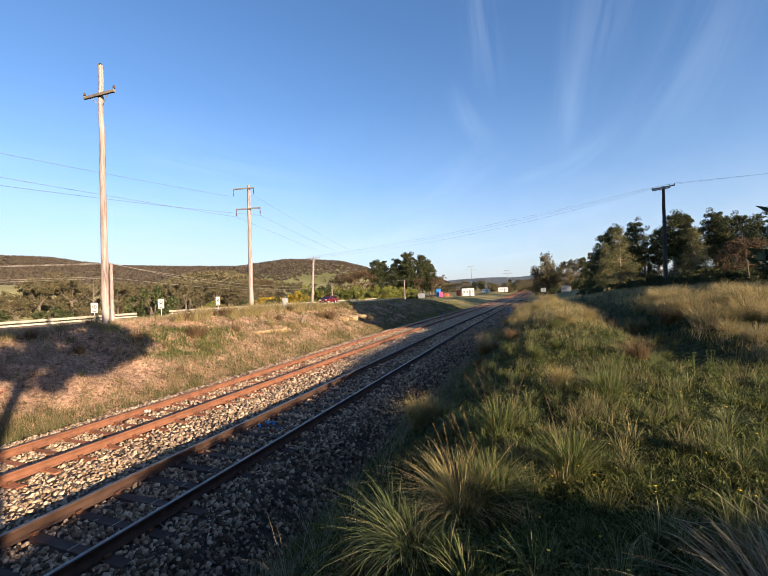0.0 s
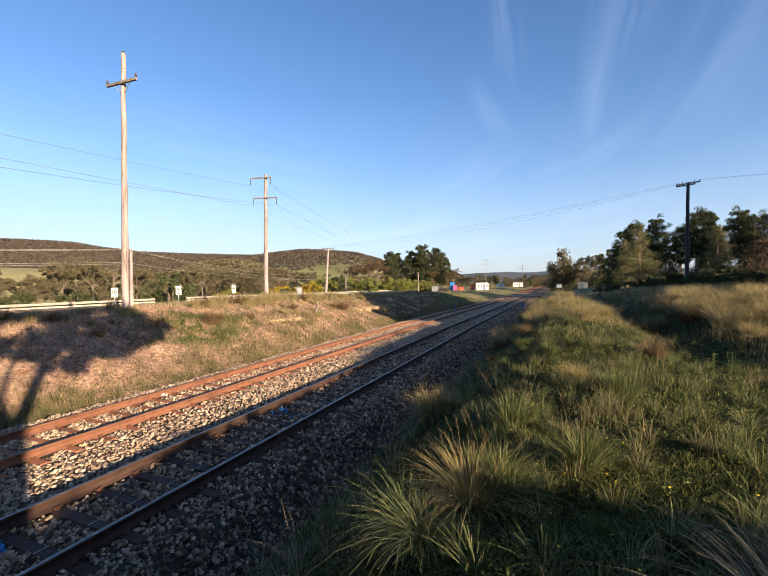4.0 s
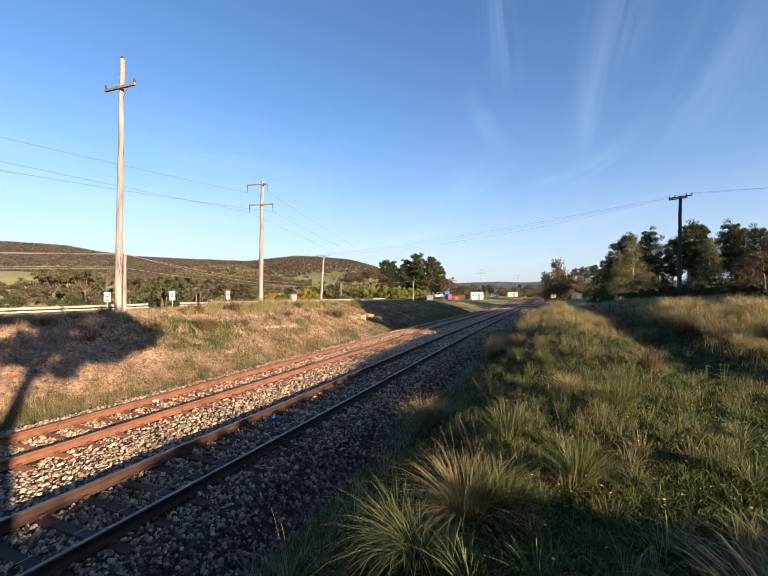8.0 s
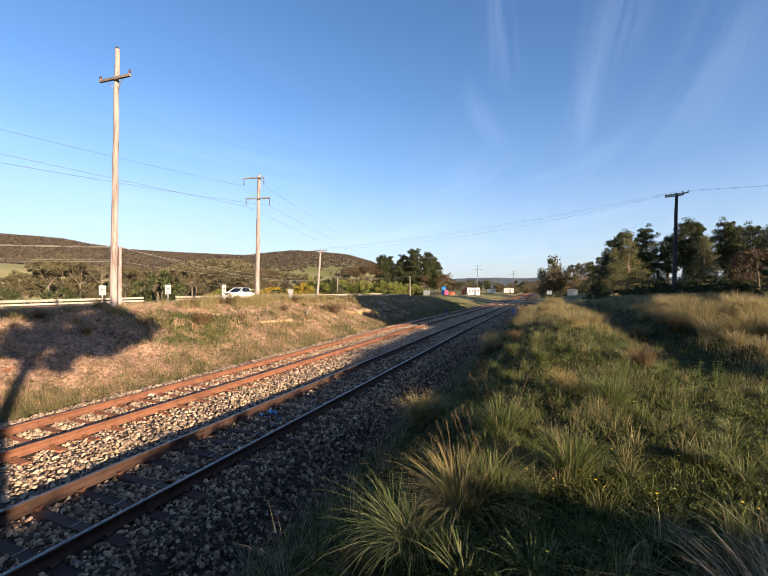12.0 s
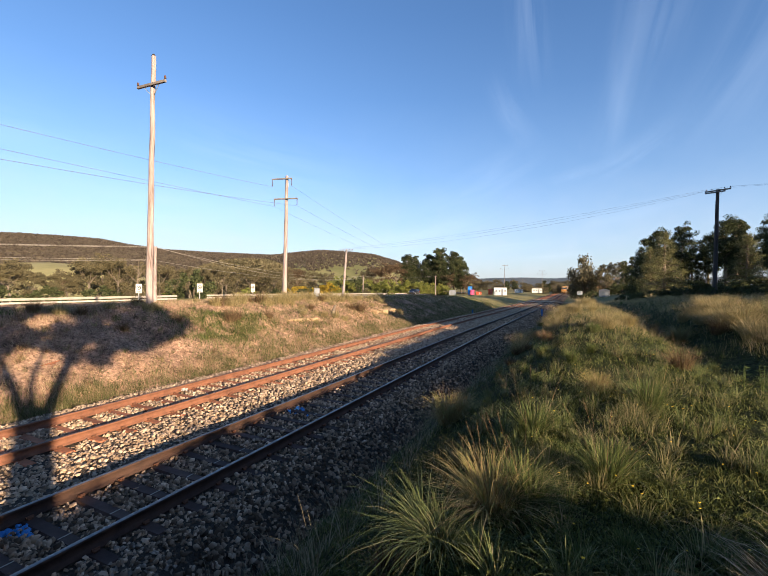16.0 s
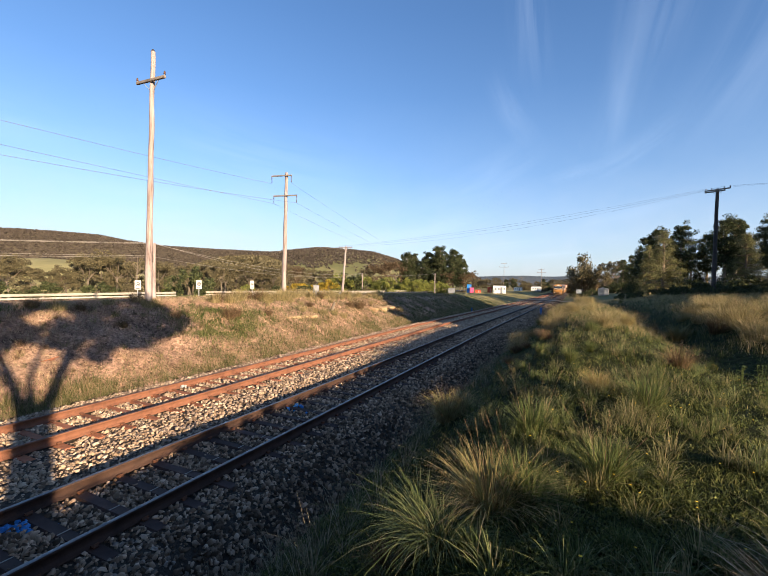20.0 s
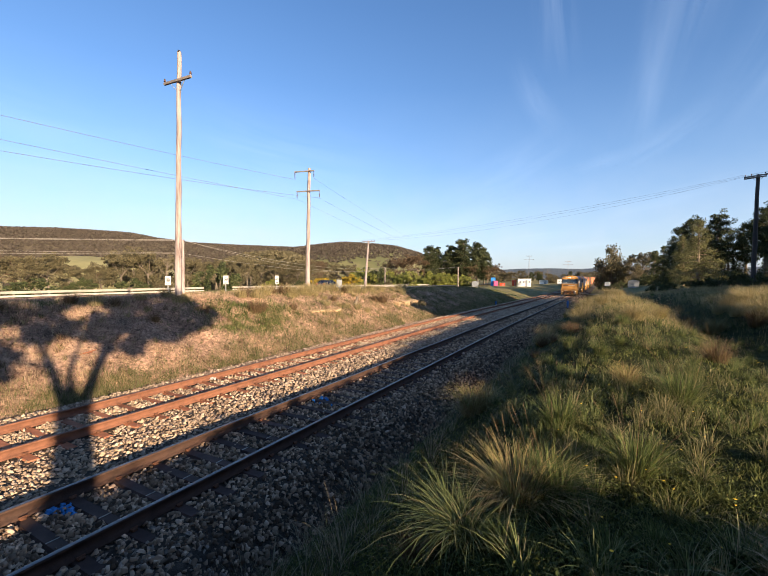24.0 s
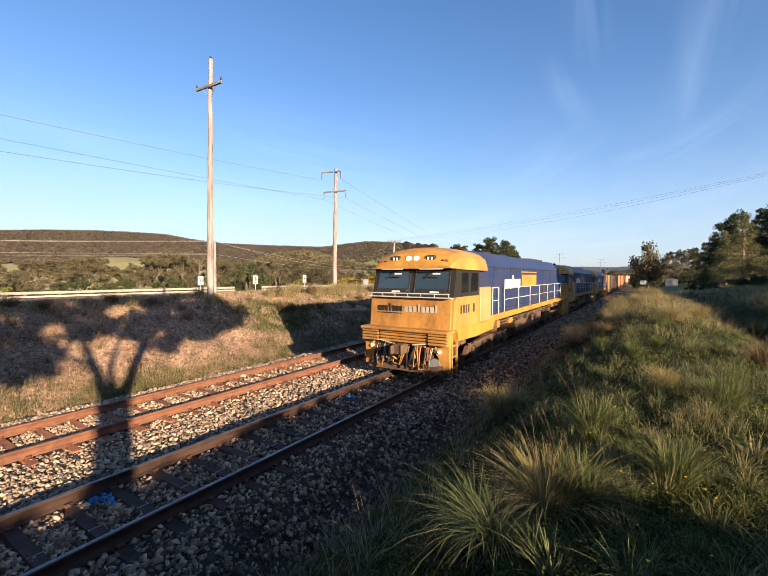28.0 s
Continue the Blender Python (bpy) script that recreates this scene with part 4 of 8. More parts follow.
def stalk_mesh(name, n, h, spread, seed):
    """Thin seed stalks with narrow feathery heads."""
    rng = np.random.default_rng(seed)
    bm = bmesh.new()
    for _ in range(n):
        a = rng.uniform(0, math.tau)
        b = Vector((spread * math.cos(a) * rng.random(), spread * math.sin(a) * rng.random(), 0))
        t = b + Vector((math.cos(a) * h * rng.uniform(0.1, 0.55), math.sin(a) * h * rng.uniform(0.1, 0.55), h * rng.uniform(0.65, 1.1)))
        m = b.lerp(t, 0.5) + Vector((0, 0, 0.11 * h))
        add_tube(bm, [b, b.lerp(t, 0.25) + Vector((0, 0, 0.085 * h)), m, b.lerp(t, 0.78) + Vector((0, 0, 0.07 * h)), t], [0.0018, 0.0016, 0.0013, 0.001, 0.0007], 3)
        d = (t - m).normalized()
        for k in range(22):
            p = t - d * (0.0065 * k)
            e = Vector((rng.normal(), rng.normal(), 0.5)).normalized() * (0.005 + 0.004 * math.sin(k / 22 * math.pi))
            q = bm.verts.new(p), bm.verts.new(p + e + d * 0.012), bm.verts.new(p + e * 0.3 + d * 0.014)
            bm.faces.new(q)
    return to_mesh(name, bm, M_TUSS_B)


TUSS = {
    "straw": [tussock_mesh("tuft", 900, 0.60, 0.15, M_TUSS_S, s, (0.2, 1.35), 0.0055, 0.42) for s in (21, 22)],
    "green": [tussock_mesh("tuft", 620, 0.46, 0.11, M_PATCH, s, (0.1, 1.0), 0.0058) for s in (31, 32)],
    "brown": [tussock_mesh("tuft", 600, 0.50, 0.15, M_TUSS_B, s, (0.15, 1.1), 0.0055) for s in (41, 42)],
    "bank": [tussock_mesh("tuft", 420, 0.55, 0.26, M_SEED, s, (0.15, 0.8), 0.008) for s in (71, 72, 73)],
    "arching": [tussock_mesh("tuft", 420, 0.66, 0.13, M_TUSS_G, s, (0.5, 1.5), 0.0095, 0.5) for s in (51, 52)],
    "pale": [tussock_mesh("tuft", 420, 0.62, 0.14, M_TUSS_P, s, (0.3, 1.4), 0.0065, 0.45) for s in (81, 82)],
    "rank": [tussock_mesh("tuft", 520, 0.80, 0.24, M_SEED, s, (0.25, 1.2), 0.009, 0.5) for s in (91, 92, 93)],
    "sprig": [tussock_mesh("tuft", 90, 0.30, 0.06, m, s, (0.1, 1.1), 0.006) for m, s in ((M_PATCH, 101), (M_TUSS_G, 102), (M_MEADOW, 103))],
}
TUSS["wisp"] = [tussock_mesh("tuft", 70, 0.5, 0.14, m, s, (0.15, 1.0), 0.011, 0.35) for m, s in ((M_SEED, 121), (M_DRY, 122), (M_TUSS_B, 123), (M_MEADOW, 124))]
TUSS["stalky"] = [tussock_mesh("tuft", 26, 0.52, 0.07, M_TUSS_P, s, (0.1, 0.9), 0.0055, 0.3) for s in (111, 112)]
STALKS = [stalk_mesh("seed_head", 5, 0.68, 0.15, s) for s in (61, 62)]
TUSS_LABEL = {"pale": "pale dry tussock with long drooping blades in the shade", "rank": "tall rank golden grass tussock on the mound", "bank": "pale dry grass tuft on the cut bank", "straw": "straw-coloured grass tussock with fine arching blades", "green": "bright green grass tussock on the bank",
              "brown": "dry brown grass tussock", "arching": "green tussock with long arching blades beside the ballast"}
tuss_count = 0


def tussock(kind, x, y, size=1.0, turn=0.0, stalks=False):
    global tuss_count
    t = thing("grass_tussock", pose(x, y, gz(x, y), 0, 0, turn), TUSS_LABEL[kind], "tussock", "tussocks on the banks")
    t.scale = (size,) * 3
    me = TUSS[kind][tuss_count % len(TUSS[kind])]
    tuss_count += 1
    part("tuft", me, None, t)
    if stalks:
        part("seed_head", STALKS[tuss_count % 2], None, t, "feathery seed heads on thin stalks")
    return t


for row in (("straw", 5.42, 3.34, 0.95, 0, True), ("green", 5.63, 3.50, 0.95, 70, True), ("green", 5.72, 3.42, 0.7, 30, False), ("green", 5.57, 4.95, 1.05, 0, True), ("green", 6.24, 3.95, 0.95, 40, True), ("green", 6.28, 2.98, 0.4, 0, False), ("green", 6.78, 3.0, 0.45, 0, False), ("green", 6.84, 6.25, 1.1, 10, True),
            ("straw", 4.02, 6.95, 1.05, 0, True), ("straw", 4.20, 7.2, 0.8, 20, True), ("arching", 5.04, 2.98, 0.80, 0, False), ("arching", 5.20, 2.84, 0.66, 120, False), ("brown", 4.86, 2.66, 0.45, 10, False), ("green", 5.41, 2.78, 0.45, 200, False),
            ("brown", 7.85, 9.7, 1.0, 0, True), ("pale", 7.02, 2.35, 0.95, 0, False), ("pale", 7.35, 2.55, 1.0, 60, False), ("pale", 6.55, 2.2, 0.5, 60, False), ("brown", 6.95, 2.9, 0.5, 60, False), ("brown", 9.9, 15.6, 1.2, 0, False), ("straw", 10.6, 15.9, 1.3, 90, True),
            ("straw", 11.2, 16.4, 1.3, 20, False), ("straw", 9.2, 16.9, 1.2, 60, True), ("straw", 11.9, 15.8, 1.4, 130, False), ("straw", 12.6, 16.6, 1.5, 200, True), ("brown", 8.6, 18.2, 1.1, 100, True),
            ("green", 6.9, 6.8, 0.8, 0, False), ("green", 7.2, 7.9, 0.7, 0, False), ("straw", 6.3, 7.0, 0.7, 0, True)):
    tussock(*row)
def joined_tufts(name, label, picks):
    """Many small tufts in one mesh; picks: kind, x, y, size, turn."""
    groups = {}
    for i, (kind, x, y, size, turn) in enumerate(picks):
        groups.setdefault((kind, i % len(TUSS[kind])), []).append((x, y, gz(x, y), size, radians(turn)))
    for (kind, i), places in groups.items():
        me = TUSS[kind][i]
        co, fc = np.empty(len(me.vertices) * 3, np.float32), np.empty(len(me.polygons) * 3, np.int32)
        me.vertices.foreach_get("co", co)
        me.loops.foreach_get("vertex_index", fc)
        co, fc = co.reshape(-1, 3), fc.reshape(-1, 3)
        vs, fs = [], []
        for k, (x, y, z, size, turn) in enumerate(places):
            c, w = math.cos(turn) * size, math.sin(turn) * size
            vs.append(np.stack([co[:, 0] * c - co[:, 1] * w + x, co[:, 0] * w + co[:, 1] * c + y, co[:, 2] * size + z], -1))
            fs.append(fc + k * len(co))
        tagged(new(name, mesh_np(name, np.concatenate(vs), np.concatenate(fs), me.materials[0])), label, "grass tufts", kind="stuff")


rt = random.Random(5)
for _ in range(75):
    y = rt.uniform(9.6, 22)
    x = float(np.interp(y, [9.6, 12.5, 20], [10.2, 10.4, 9.7])) + 3.6 * rt.random() ** 1.5
    tussock(rt.choice(("rank", "rank", "rank", "straw")), x, y, rt.uniform(0.75, 1.1) * float(np.interp(y, [10, 14], [0.72, 1.0])), rt.uniform(0, 360), False)
for _ in range(110):
    y = 7 + 42 * rt.random() ** 1.4
    x = rt.choice((rt.uniform(3.6, 6.0), rt.uniform(5.0, 9.0), rt.uniform(9.5, 17.0), rt.uniform(10, 24)))
    if 7.9 < x < 9.8 and y < 15.5 or (y < 9 and x < 9) or x > 9.8 and y < 10:
        continue
    tussock(rt.choice(("rank", "green", "straw", "green") if y > 13 else ("green", "green", "brown")), x, y, rt.uniform(0.5, 0.95), rt.uniform(0, 360), rt.random() < 0.2)
picks = []
for _ in range(420):
    d, az = 1.9 + 15 * rt.random() ** 1.2, rt.uniform(-24, 16)
    x, y = 6.1 - d * math.sin(radians(az)), 0.2 + d * math.cos(radians(az))
    if 4.2 < x < 9.3:
        picks.append(("sprig", x, y, rt.uniform(0.45, 1.0), rt.uniform(0, 360)))
dry = [("stalky", 2.35 + 1.9 * rt.random() ** 1.3, 2.6 + 34 * rt.random() ** 1.5, rt.uniform(0.5, 1.15), rt.uniform(0, 360)) for _ in range(230)]
joined_tufts("dry_stalks", "thin pale dry grass stalks along the ballast edge", dry)
weedy = [(rt.choice(("sprig", "sprig", "wisp")), 2.3 + 0.9 * rt.random(), 3.0 + 40 * rt.random() ** 1.4, rt.uniform(0.3, 0.75), rt.uniform(0, 360)) for _ in range(120)]
joined_tufts("edge_tufts", "small tufts spreading into the ballast edge", weedy)
joined_tufts("grass_sprigs", "small sprigs of upright green grass on the bank", picks)
for x, y, size, kind in ((-13.2, 5.2, 1.3, "brown"), (-12.9, 6.1, 1.0, "brown"), (-13.4, 8.6, 1.25, "brown"), (-12.8, 9.2, 1.1, "bank"), (-12.6, 9.9, 1.0, "brown"), (-13.8, 13.0, 1.3, "brown"), (-13.0, 3.4, 1.0, "bank"), (-13.3, 11.4, 0.9, "bank"), (-12.4, 16.6, 1.2, "bank"), (-12.2, 17.6, 1.3, "bank"),
                         (-10.4, 15.85, 1.9, "brown"), (-10.6, 16.5, 1.2, "brown"), (-12.9, 20.7, 1.9, "brown"), (-13.1, 19.9, 1.3, "brown"), (-12.5, 16.9, 1.5, "brown"), (-13.2, 18.4, 1.4, "brown"), (-9.95, 29.1, 2.1, "brown"), (-10.4, 28.4, 1.4, "brown"), (-10.35, 18.7, 1.2, "brown"), (-12.6, 27.5, 1.6, "brown"), (-11.2, 24.0, 1.1, "brown"), (-11.4, 13.4, 1.2, "brown"), (-10.9, 10.6, 1.0, "brown")):
    tussock(kind, x, y, size, 50 * y, False)
picks = []
for _ in range(60):
    y = rt.uniform(12, 40)
    x = rt.uniform(-14.0, -12.2) if rt.random() < 0.7 else rt.uniform(-12.4, -8)
    tussock("bank", x, y, rt.uniform(0.7, 1.3) * ((1.35 if y > 18 else 0.7) if x < -12.4 else 0.85), rt.uniform(0, 360))
for _ in range(260):
    y = 4 + 34 * rt.random() ** 1.2
    picks.append(("wisp", rt.uniform(-12.8, -7.6), y, rt.uniform(0.25, 0.7), rt.uniform(0, 360)))
joined_tufts("bank_tufts", "small dry grass tufts over the cut bank", picks)


def flowers():
    """Small yellow daisies scattered in the grass: five petals on a disc each."""
    rng = np.random.default_rng(8)
    bm = bmesh.new()
    for _ in range(130):
        r, a = rng.uniform(1.8, 11), radians(rng.uniform(-26, 12))
        x, y = 6.2 - r * math.sin(a), 0.2 + r * math.cos(a)
        if not 5.2 < x < 11:
            continue
        z, s = gz(x, y) + rng.uniform(0.10, 0.19), rng.uniform(0.008, 0.014)
        c = bm.verts.new((x, y, z + 0.004))
        ring = [bm.verts.new((x + s * math.cos(k * math.tau / 10) * (1 if k % 2 else 0.6), y + s * math.sin(k * math.tau / 10) * (1 if k % 2 else 0.6), z)) for k in range(10)]
        for k in range(10):
            bm.faces.new((c, ring[k], ring[(k + 1) % 10]))
    tagged(new("yellow_flowers", to_mesh("yellow_flowers", bm, M_FLOWER)), "tiny yellow daisies scattered in the grass", "flowers", kind="stuff")


flowers()


def weeds():
    """Low broad-leaved weeds among the grass."""
    rng = np.random.default_rng(14)
    n = 3600
    r, a = 1.4 * (14 / 1.4) ** rng.random(n), np.radians(rng.uniform(-30, 40, n))
    x, y = 6.1 - r * np.sin(a), 0.2 + r * np.cos(a)
    ok = on_right(x, y, rng) & (x > 3.6) & (soft_noise(x, y, 0.8, 4.0) > -0.3)
    c = np.stack([x, y, ground_z(x, y) + 0.05], -1)[ok]
    v, f = leaf_cloud(c, rng.uniform(0.04, 0.11, len(c)), 16, 0.013, rng, 0.5)
    tagged(new("low_weeds", mesh_np("low_weeds", v, f, M_CLOVER)), "low broad-leaved green weeds among the grass", "weeds", kind="stuff")


# ---- trees ----
def leaf_cloud(centres, radii, per, size, rng, flat=1.0, slim=0.55):
    """Leaf quads about clump centres, each turned at random."""
    n = len(centres) * per
    c, r = np.repeat(centres, per, 0), np.repeat(radii, per)
    d = rng.normal(size=(n, 3))
    d /= np.linalg.norm(d, axis=1, keepdims=True)
    p = c + d * (r * rng.random(n) ** 0.45)[:, None] * (1, 1, flat)
    u = rng.normal(size=(n, 3))
    u /= np.linalg.norm(u, axis=1, keepdims=True)
    w = np.cross(u, rng.normal(size=(n, 3)))
    w /= np.linalg.norm(w, axis=1, keepdims=True)
    s = size * rng.uniform(0.6, 1.3, n)
    u, w = u * s[:, None], w * (s * slim)[:, None]
    v = np.stack([p - u, p - w * 0.9, p + u, p + w], 1).reshape(-1, 3)
    return v, (np.arange(n)[:, None] * 4 + np.arange(4)[None])


def tree_model(kind, h, seed, leaf, bark, size=0.3, per=70, spread=0.3, slim=0.55, bare=0.06):
    """The trunk, limb and crown meshes of one tree of height h."""
    rng = np.random.default_rng(seed)
    random.seed(seed)
    bm, centres, radii = bmesh.new(), [], []
    if kind == "pine":
        top = Vector((rng.normal() * 0.15, rng.normal() * 0.15, h))
        add_tube(bm, [(0, 0, -0.5), top * 0.35, top * 0.7, top], [h * 0.022, h * 0.017, h * 0.010, 0.02], 8, 0.15)
        z = bare * h
        while z < h * 0.99:
            t = max(z / h - bare, 0) / (1 - bare)
            w = spread * h * ((1 - t ** 1.3) if bare < 0.2 else math.sqrt(max(0.0, 1 - (1.75 * t - 0.75) ** 2)) * 0.95) + 0.25
            for _ in range(5 if t < 0.7 else 3):
                a, out = rng.uniform(0, math.tau), w * rng.uniform(0.5, 1.12)
                rise = rng.uniform(-0.05, 0.07) * h
                e = Vector((math.cos(a) * out, math.sin(a) * out, z + rise))
                add_tube(bm, [(0, 0, z - 0.02 * h), e * 0.55 + Vector((0, 0, z * 0.45)), e], [h * 0.006, h * 0.004, 0.01], 4)
                for f in (0.5, 0.8, 1.0):
                    if f * out > 0.3:
                        centres.append(Vector((e.x * f + rng.normal() * 0.025 * h, e.y * f + rng.normal() * 0.025 * h, z + rise * f * f + rng.normal() * 0.022 * h)))
                        radii.append(h * rng.uniform(0.034, 0.072) * (1.1 - 0.25 * t))
            z += h * rng.uniform(0.03, 0.065)
        for _ in range(5):
            centres.append(top + Vector((rng.normal() * 0.03, rng.normal() * 0.03, rng.uniform(-0.05, 0.015))) * h)
            radii.append(h * rng.uniform(0.025, 0.045))
        flat = 0.92
    elif kind == "gum":
        lean = Vector((rng.normal() * 0.05, rng.normal() * 0.05, 0)) * h
        fork = Vector((0, 0, h * rng.uniform(0.32, 0.45))) + lean * 0.4
        add_tube(bm, [(0, 0, -0.5), fork * 0.5 + Vector((rng.normal() * 0.1, rng.normal() * 0.1, 0)), fork], [h * 0.026, h * 0.021, h * 0.018], 8, 0.15)
        for i in range(6):
            a = i * math.tau / 6 + rng.uniform(-0.4, 0.4)
            out = spread * h * rng.uniform(0.55, 1.1)
            e = fork + Vector((math.cos(a) * out, math.sin(a) * out, h * rng.uniform(0.22, 0.52)))
            m = fork.lerp(e, 0.5) + Vector((0, 0, -0.03 * h))
            add_tube(bm, [fork, m, e], [h * 0.012, h * 0.008, 0.015], 6, 0.2)
            for _ in range(9):
                centres.append(e + Vector((rng.normal(), rng.normal(), rng.normal() * 0.6)) * h * 0.10)
                radii.append(h * rng.uniform(0.05, 0.10))
        for _ in range(10):
            centres.append(fork + Vector((rng.normal() * 0.14 * h, rng.normal() * 0.14 * h, h * rng.uniform(0.40, 0.60))))
            radii.append(h * rng.uniform(0.06, 0.11))
        for _ in range(14):
            a, o = rng.uniform(0, math.tau), spread * h * rng.uniform(0.5, 1.0)
            centres.append(Vector((math.cos(a) * o, math.sin(a) * o, h * rng.uniform(0.27, 0.55))))
            radii.append(h * rng.uniform(0.06, 0.11))
        flat = 0.7
    elif kind == "umbrella":
        across, deep = Vector((0.415, 0.91, 0)), Vector((0.91, -0.415, 0))

        def at(u, z, w=0.0):
            return across * u + deep * w + Vector((0, 0, z + 0.236 * w))

        add_tube(bm, [at(0.0, -0.5), at(0.02, 0.6), at(0.06, 1.8), at(0.02, 2.8), at(0.0, 3.45)], [0.44, 0.36, 0.31, 0.32, 0.40], 12, 0.1)
        limbs = [([(-0.20, 3.3), (-0.55, 4.3), (-0.98, 5.4), (-1.42, 6.25), (-2.3, 7.3)], 0.19, -0.5), ([(-0.02, 3.4), (-0.08, 4.2), (0.05, 5.0), (0.50, 6.0), (0.7, 7.5)], 0.13, 0.6),
                 ([(0.18, 3.3), (0.60, 4.5), (0.92, 5.2), (1.5, 5.95), (2.6, 6.7), (4.3, 7.0)], 0.20, 0.3), ([(0.80, 4.9), (1.0, 5.9), (1.4, 6.9), (2.0, 7.9)], 0.09, -0.8),
                 ([(-0.58, 4.35), (-1.4, 4.75), (-2.5, 5.1), (-4.2, 5.6)], 0.10, 0.7), ([(-0.95, 5.3), (-0.5, 6.1), (-0.2, 7.4)], 0.07, -0.4), ([(-1.4, 6.2), (-2.7, 6.5), (-4.4, 7.2)], 0.07, 0.5),
                 ([(1.5, 5.95), (3.0, 6.1), (4.8, 6.4)], 0.06, -0.6), ([(-0.5, 4.1), (-1.0, 4.3), (-1.8, 4.2)], 0.05, 0.2)]
        for pts, r, w in limbs:
            k = len(pts) - 1
            line = [at(u + rng.normal() * 0.05, z, w * i / k * 1.6) for i, (u, z) in enumerate(pts)]
            add_tube(bm, line, [r * (1 - 0.86 * i / k) for i in range(k + 1)], 7, 0.2)
            for i in range(1, k + 1):
                for _ in range(3):
                    q = line[i - 1].lerp(line[i], rng.uniform(0.4, 1.0))
                    tw = q + at(rng.normal() * 0.55, abs(rng.normal()) * 0.5 + 0.15, rng.normal() * 0.5)
                    if i > 1:
                        add_tube(bm, [q, q.lerp(tw, 0.5) + Vector((0, 0, 0.08)), tw], [0.032, 0.022, 0.008], 5)
        k = 0
        while k < 840:
            u, z = rng.uniform(-6.2, 5.6), rng.uniform(3.7, 9.0)
            low = np.interp(u, [-5.6, -2.4, -1.5, -1.2, 0.3, 0.9, 1.8, 3.6, 5.2], [3.9, 3.9, 3.9, 5.2, 5.4, 4.75, 4.5, 5.1, 5.8])
            high = np.interp(u, [-5.6, -4.0, 3.4, 5.2], [8.4, 9.0, 8.8, 7.1])
            gap = min(((u + 1.75) / 0.5) ** 2 + ((z - 5.75) / 0.32) ** 2, ((u - 0.2) / 0.55) ** 2 + ((z - 6.85) / 0.34) ** 2)
            if z < low + 0.2 or z > high or gap < 1 or (u > -1.2 and rng.random() < 0.12):
                continue
            centres.append(at(u, z, rng.normal() * 1.1))
            radii.append(rng.uniform(0.20, 0.46))
            k += 1
        flat = 0.7
    elif kind == "dead":
        add_tube(bm, [(0, 0, -0.5), (0.1, 0, h * 0.4), (0.0, 0.1, h)], [h * 0.025, h * 0.018, 0.02], 6)
        for i in range(9):
            a, z = rng.uniform(0, math.tau), h * rng.uniform(0.35, 0.8)
            e = Vector((math.cos(a), math.sin(a), 1.0)) * h * rng.uniform(0.15, 0.3) + Vector((0, 0, z))
            add_tube(bm, [(0, 0, z), Vector((0, 0, z)).lerp(e, 0.5) + Vector((0, 0, -0.1)), e], [h * 0.009, h * 0.006, 0.01], 5)
        return to_mesh("trunk", bm, bark), None
    else:
        for i in range(5):
            a = i * math.tau / 5
            add_tube(bm, [(0, 0, -0.3), (math.cos(a) * 0.15 * h, math.sin(a) * 0.15 * h, h * 0.35), (math.cos(a) * 0.3 * h, math.sin(a) * 0.3 * h, h * 0.6)], [h * 0.03, h * 0.02, 0.01], 5)
        for _ in range(42):
            a, o = rng.uniform(0, math.tau), spread * h * math.sqrt(rng.random())
            centres.append(Vector((math.cos(a) * o, math.sin(a) * o, h * rng.uniform(0.08, 0.9) * (1 - 0.45 * (o / (spread * h)) ** 2))))
            radii.append(h * rng.uniform(0.10, 0.17))
        flat = 0.9
    v, f = leaf_cloud(np.array([tuple(c) for c in centres]), np.array(radii), per, size, rng, flat, slim)
    return to_mesh("trunk", bm, bark), mesh_np("crown", v, f, leaf)


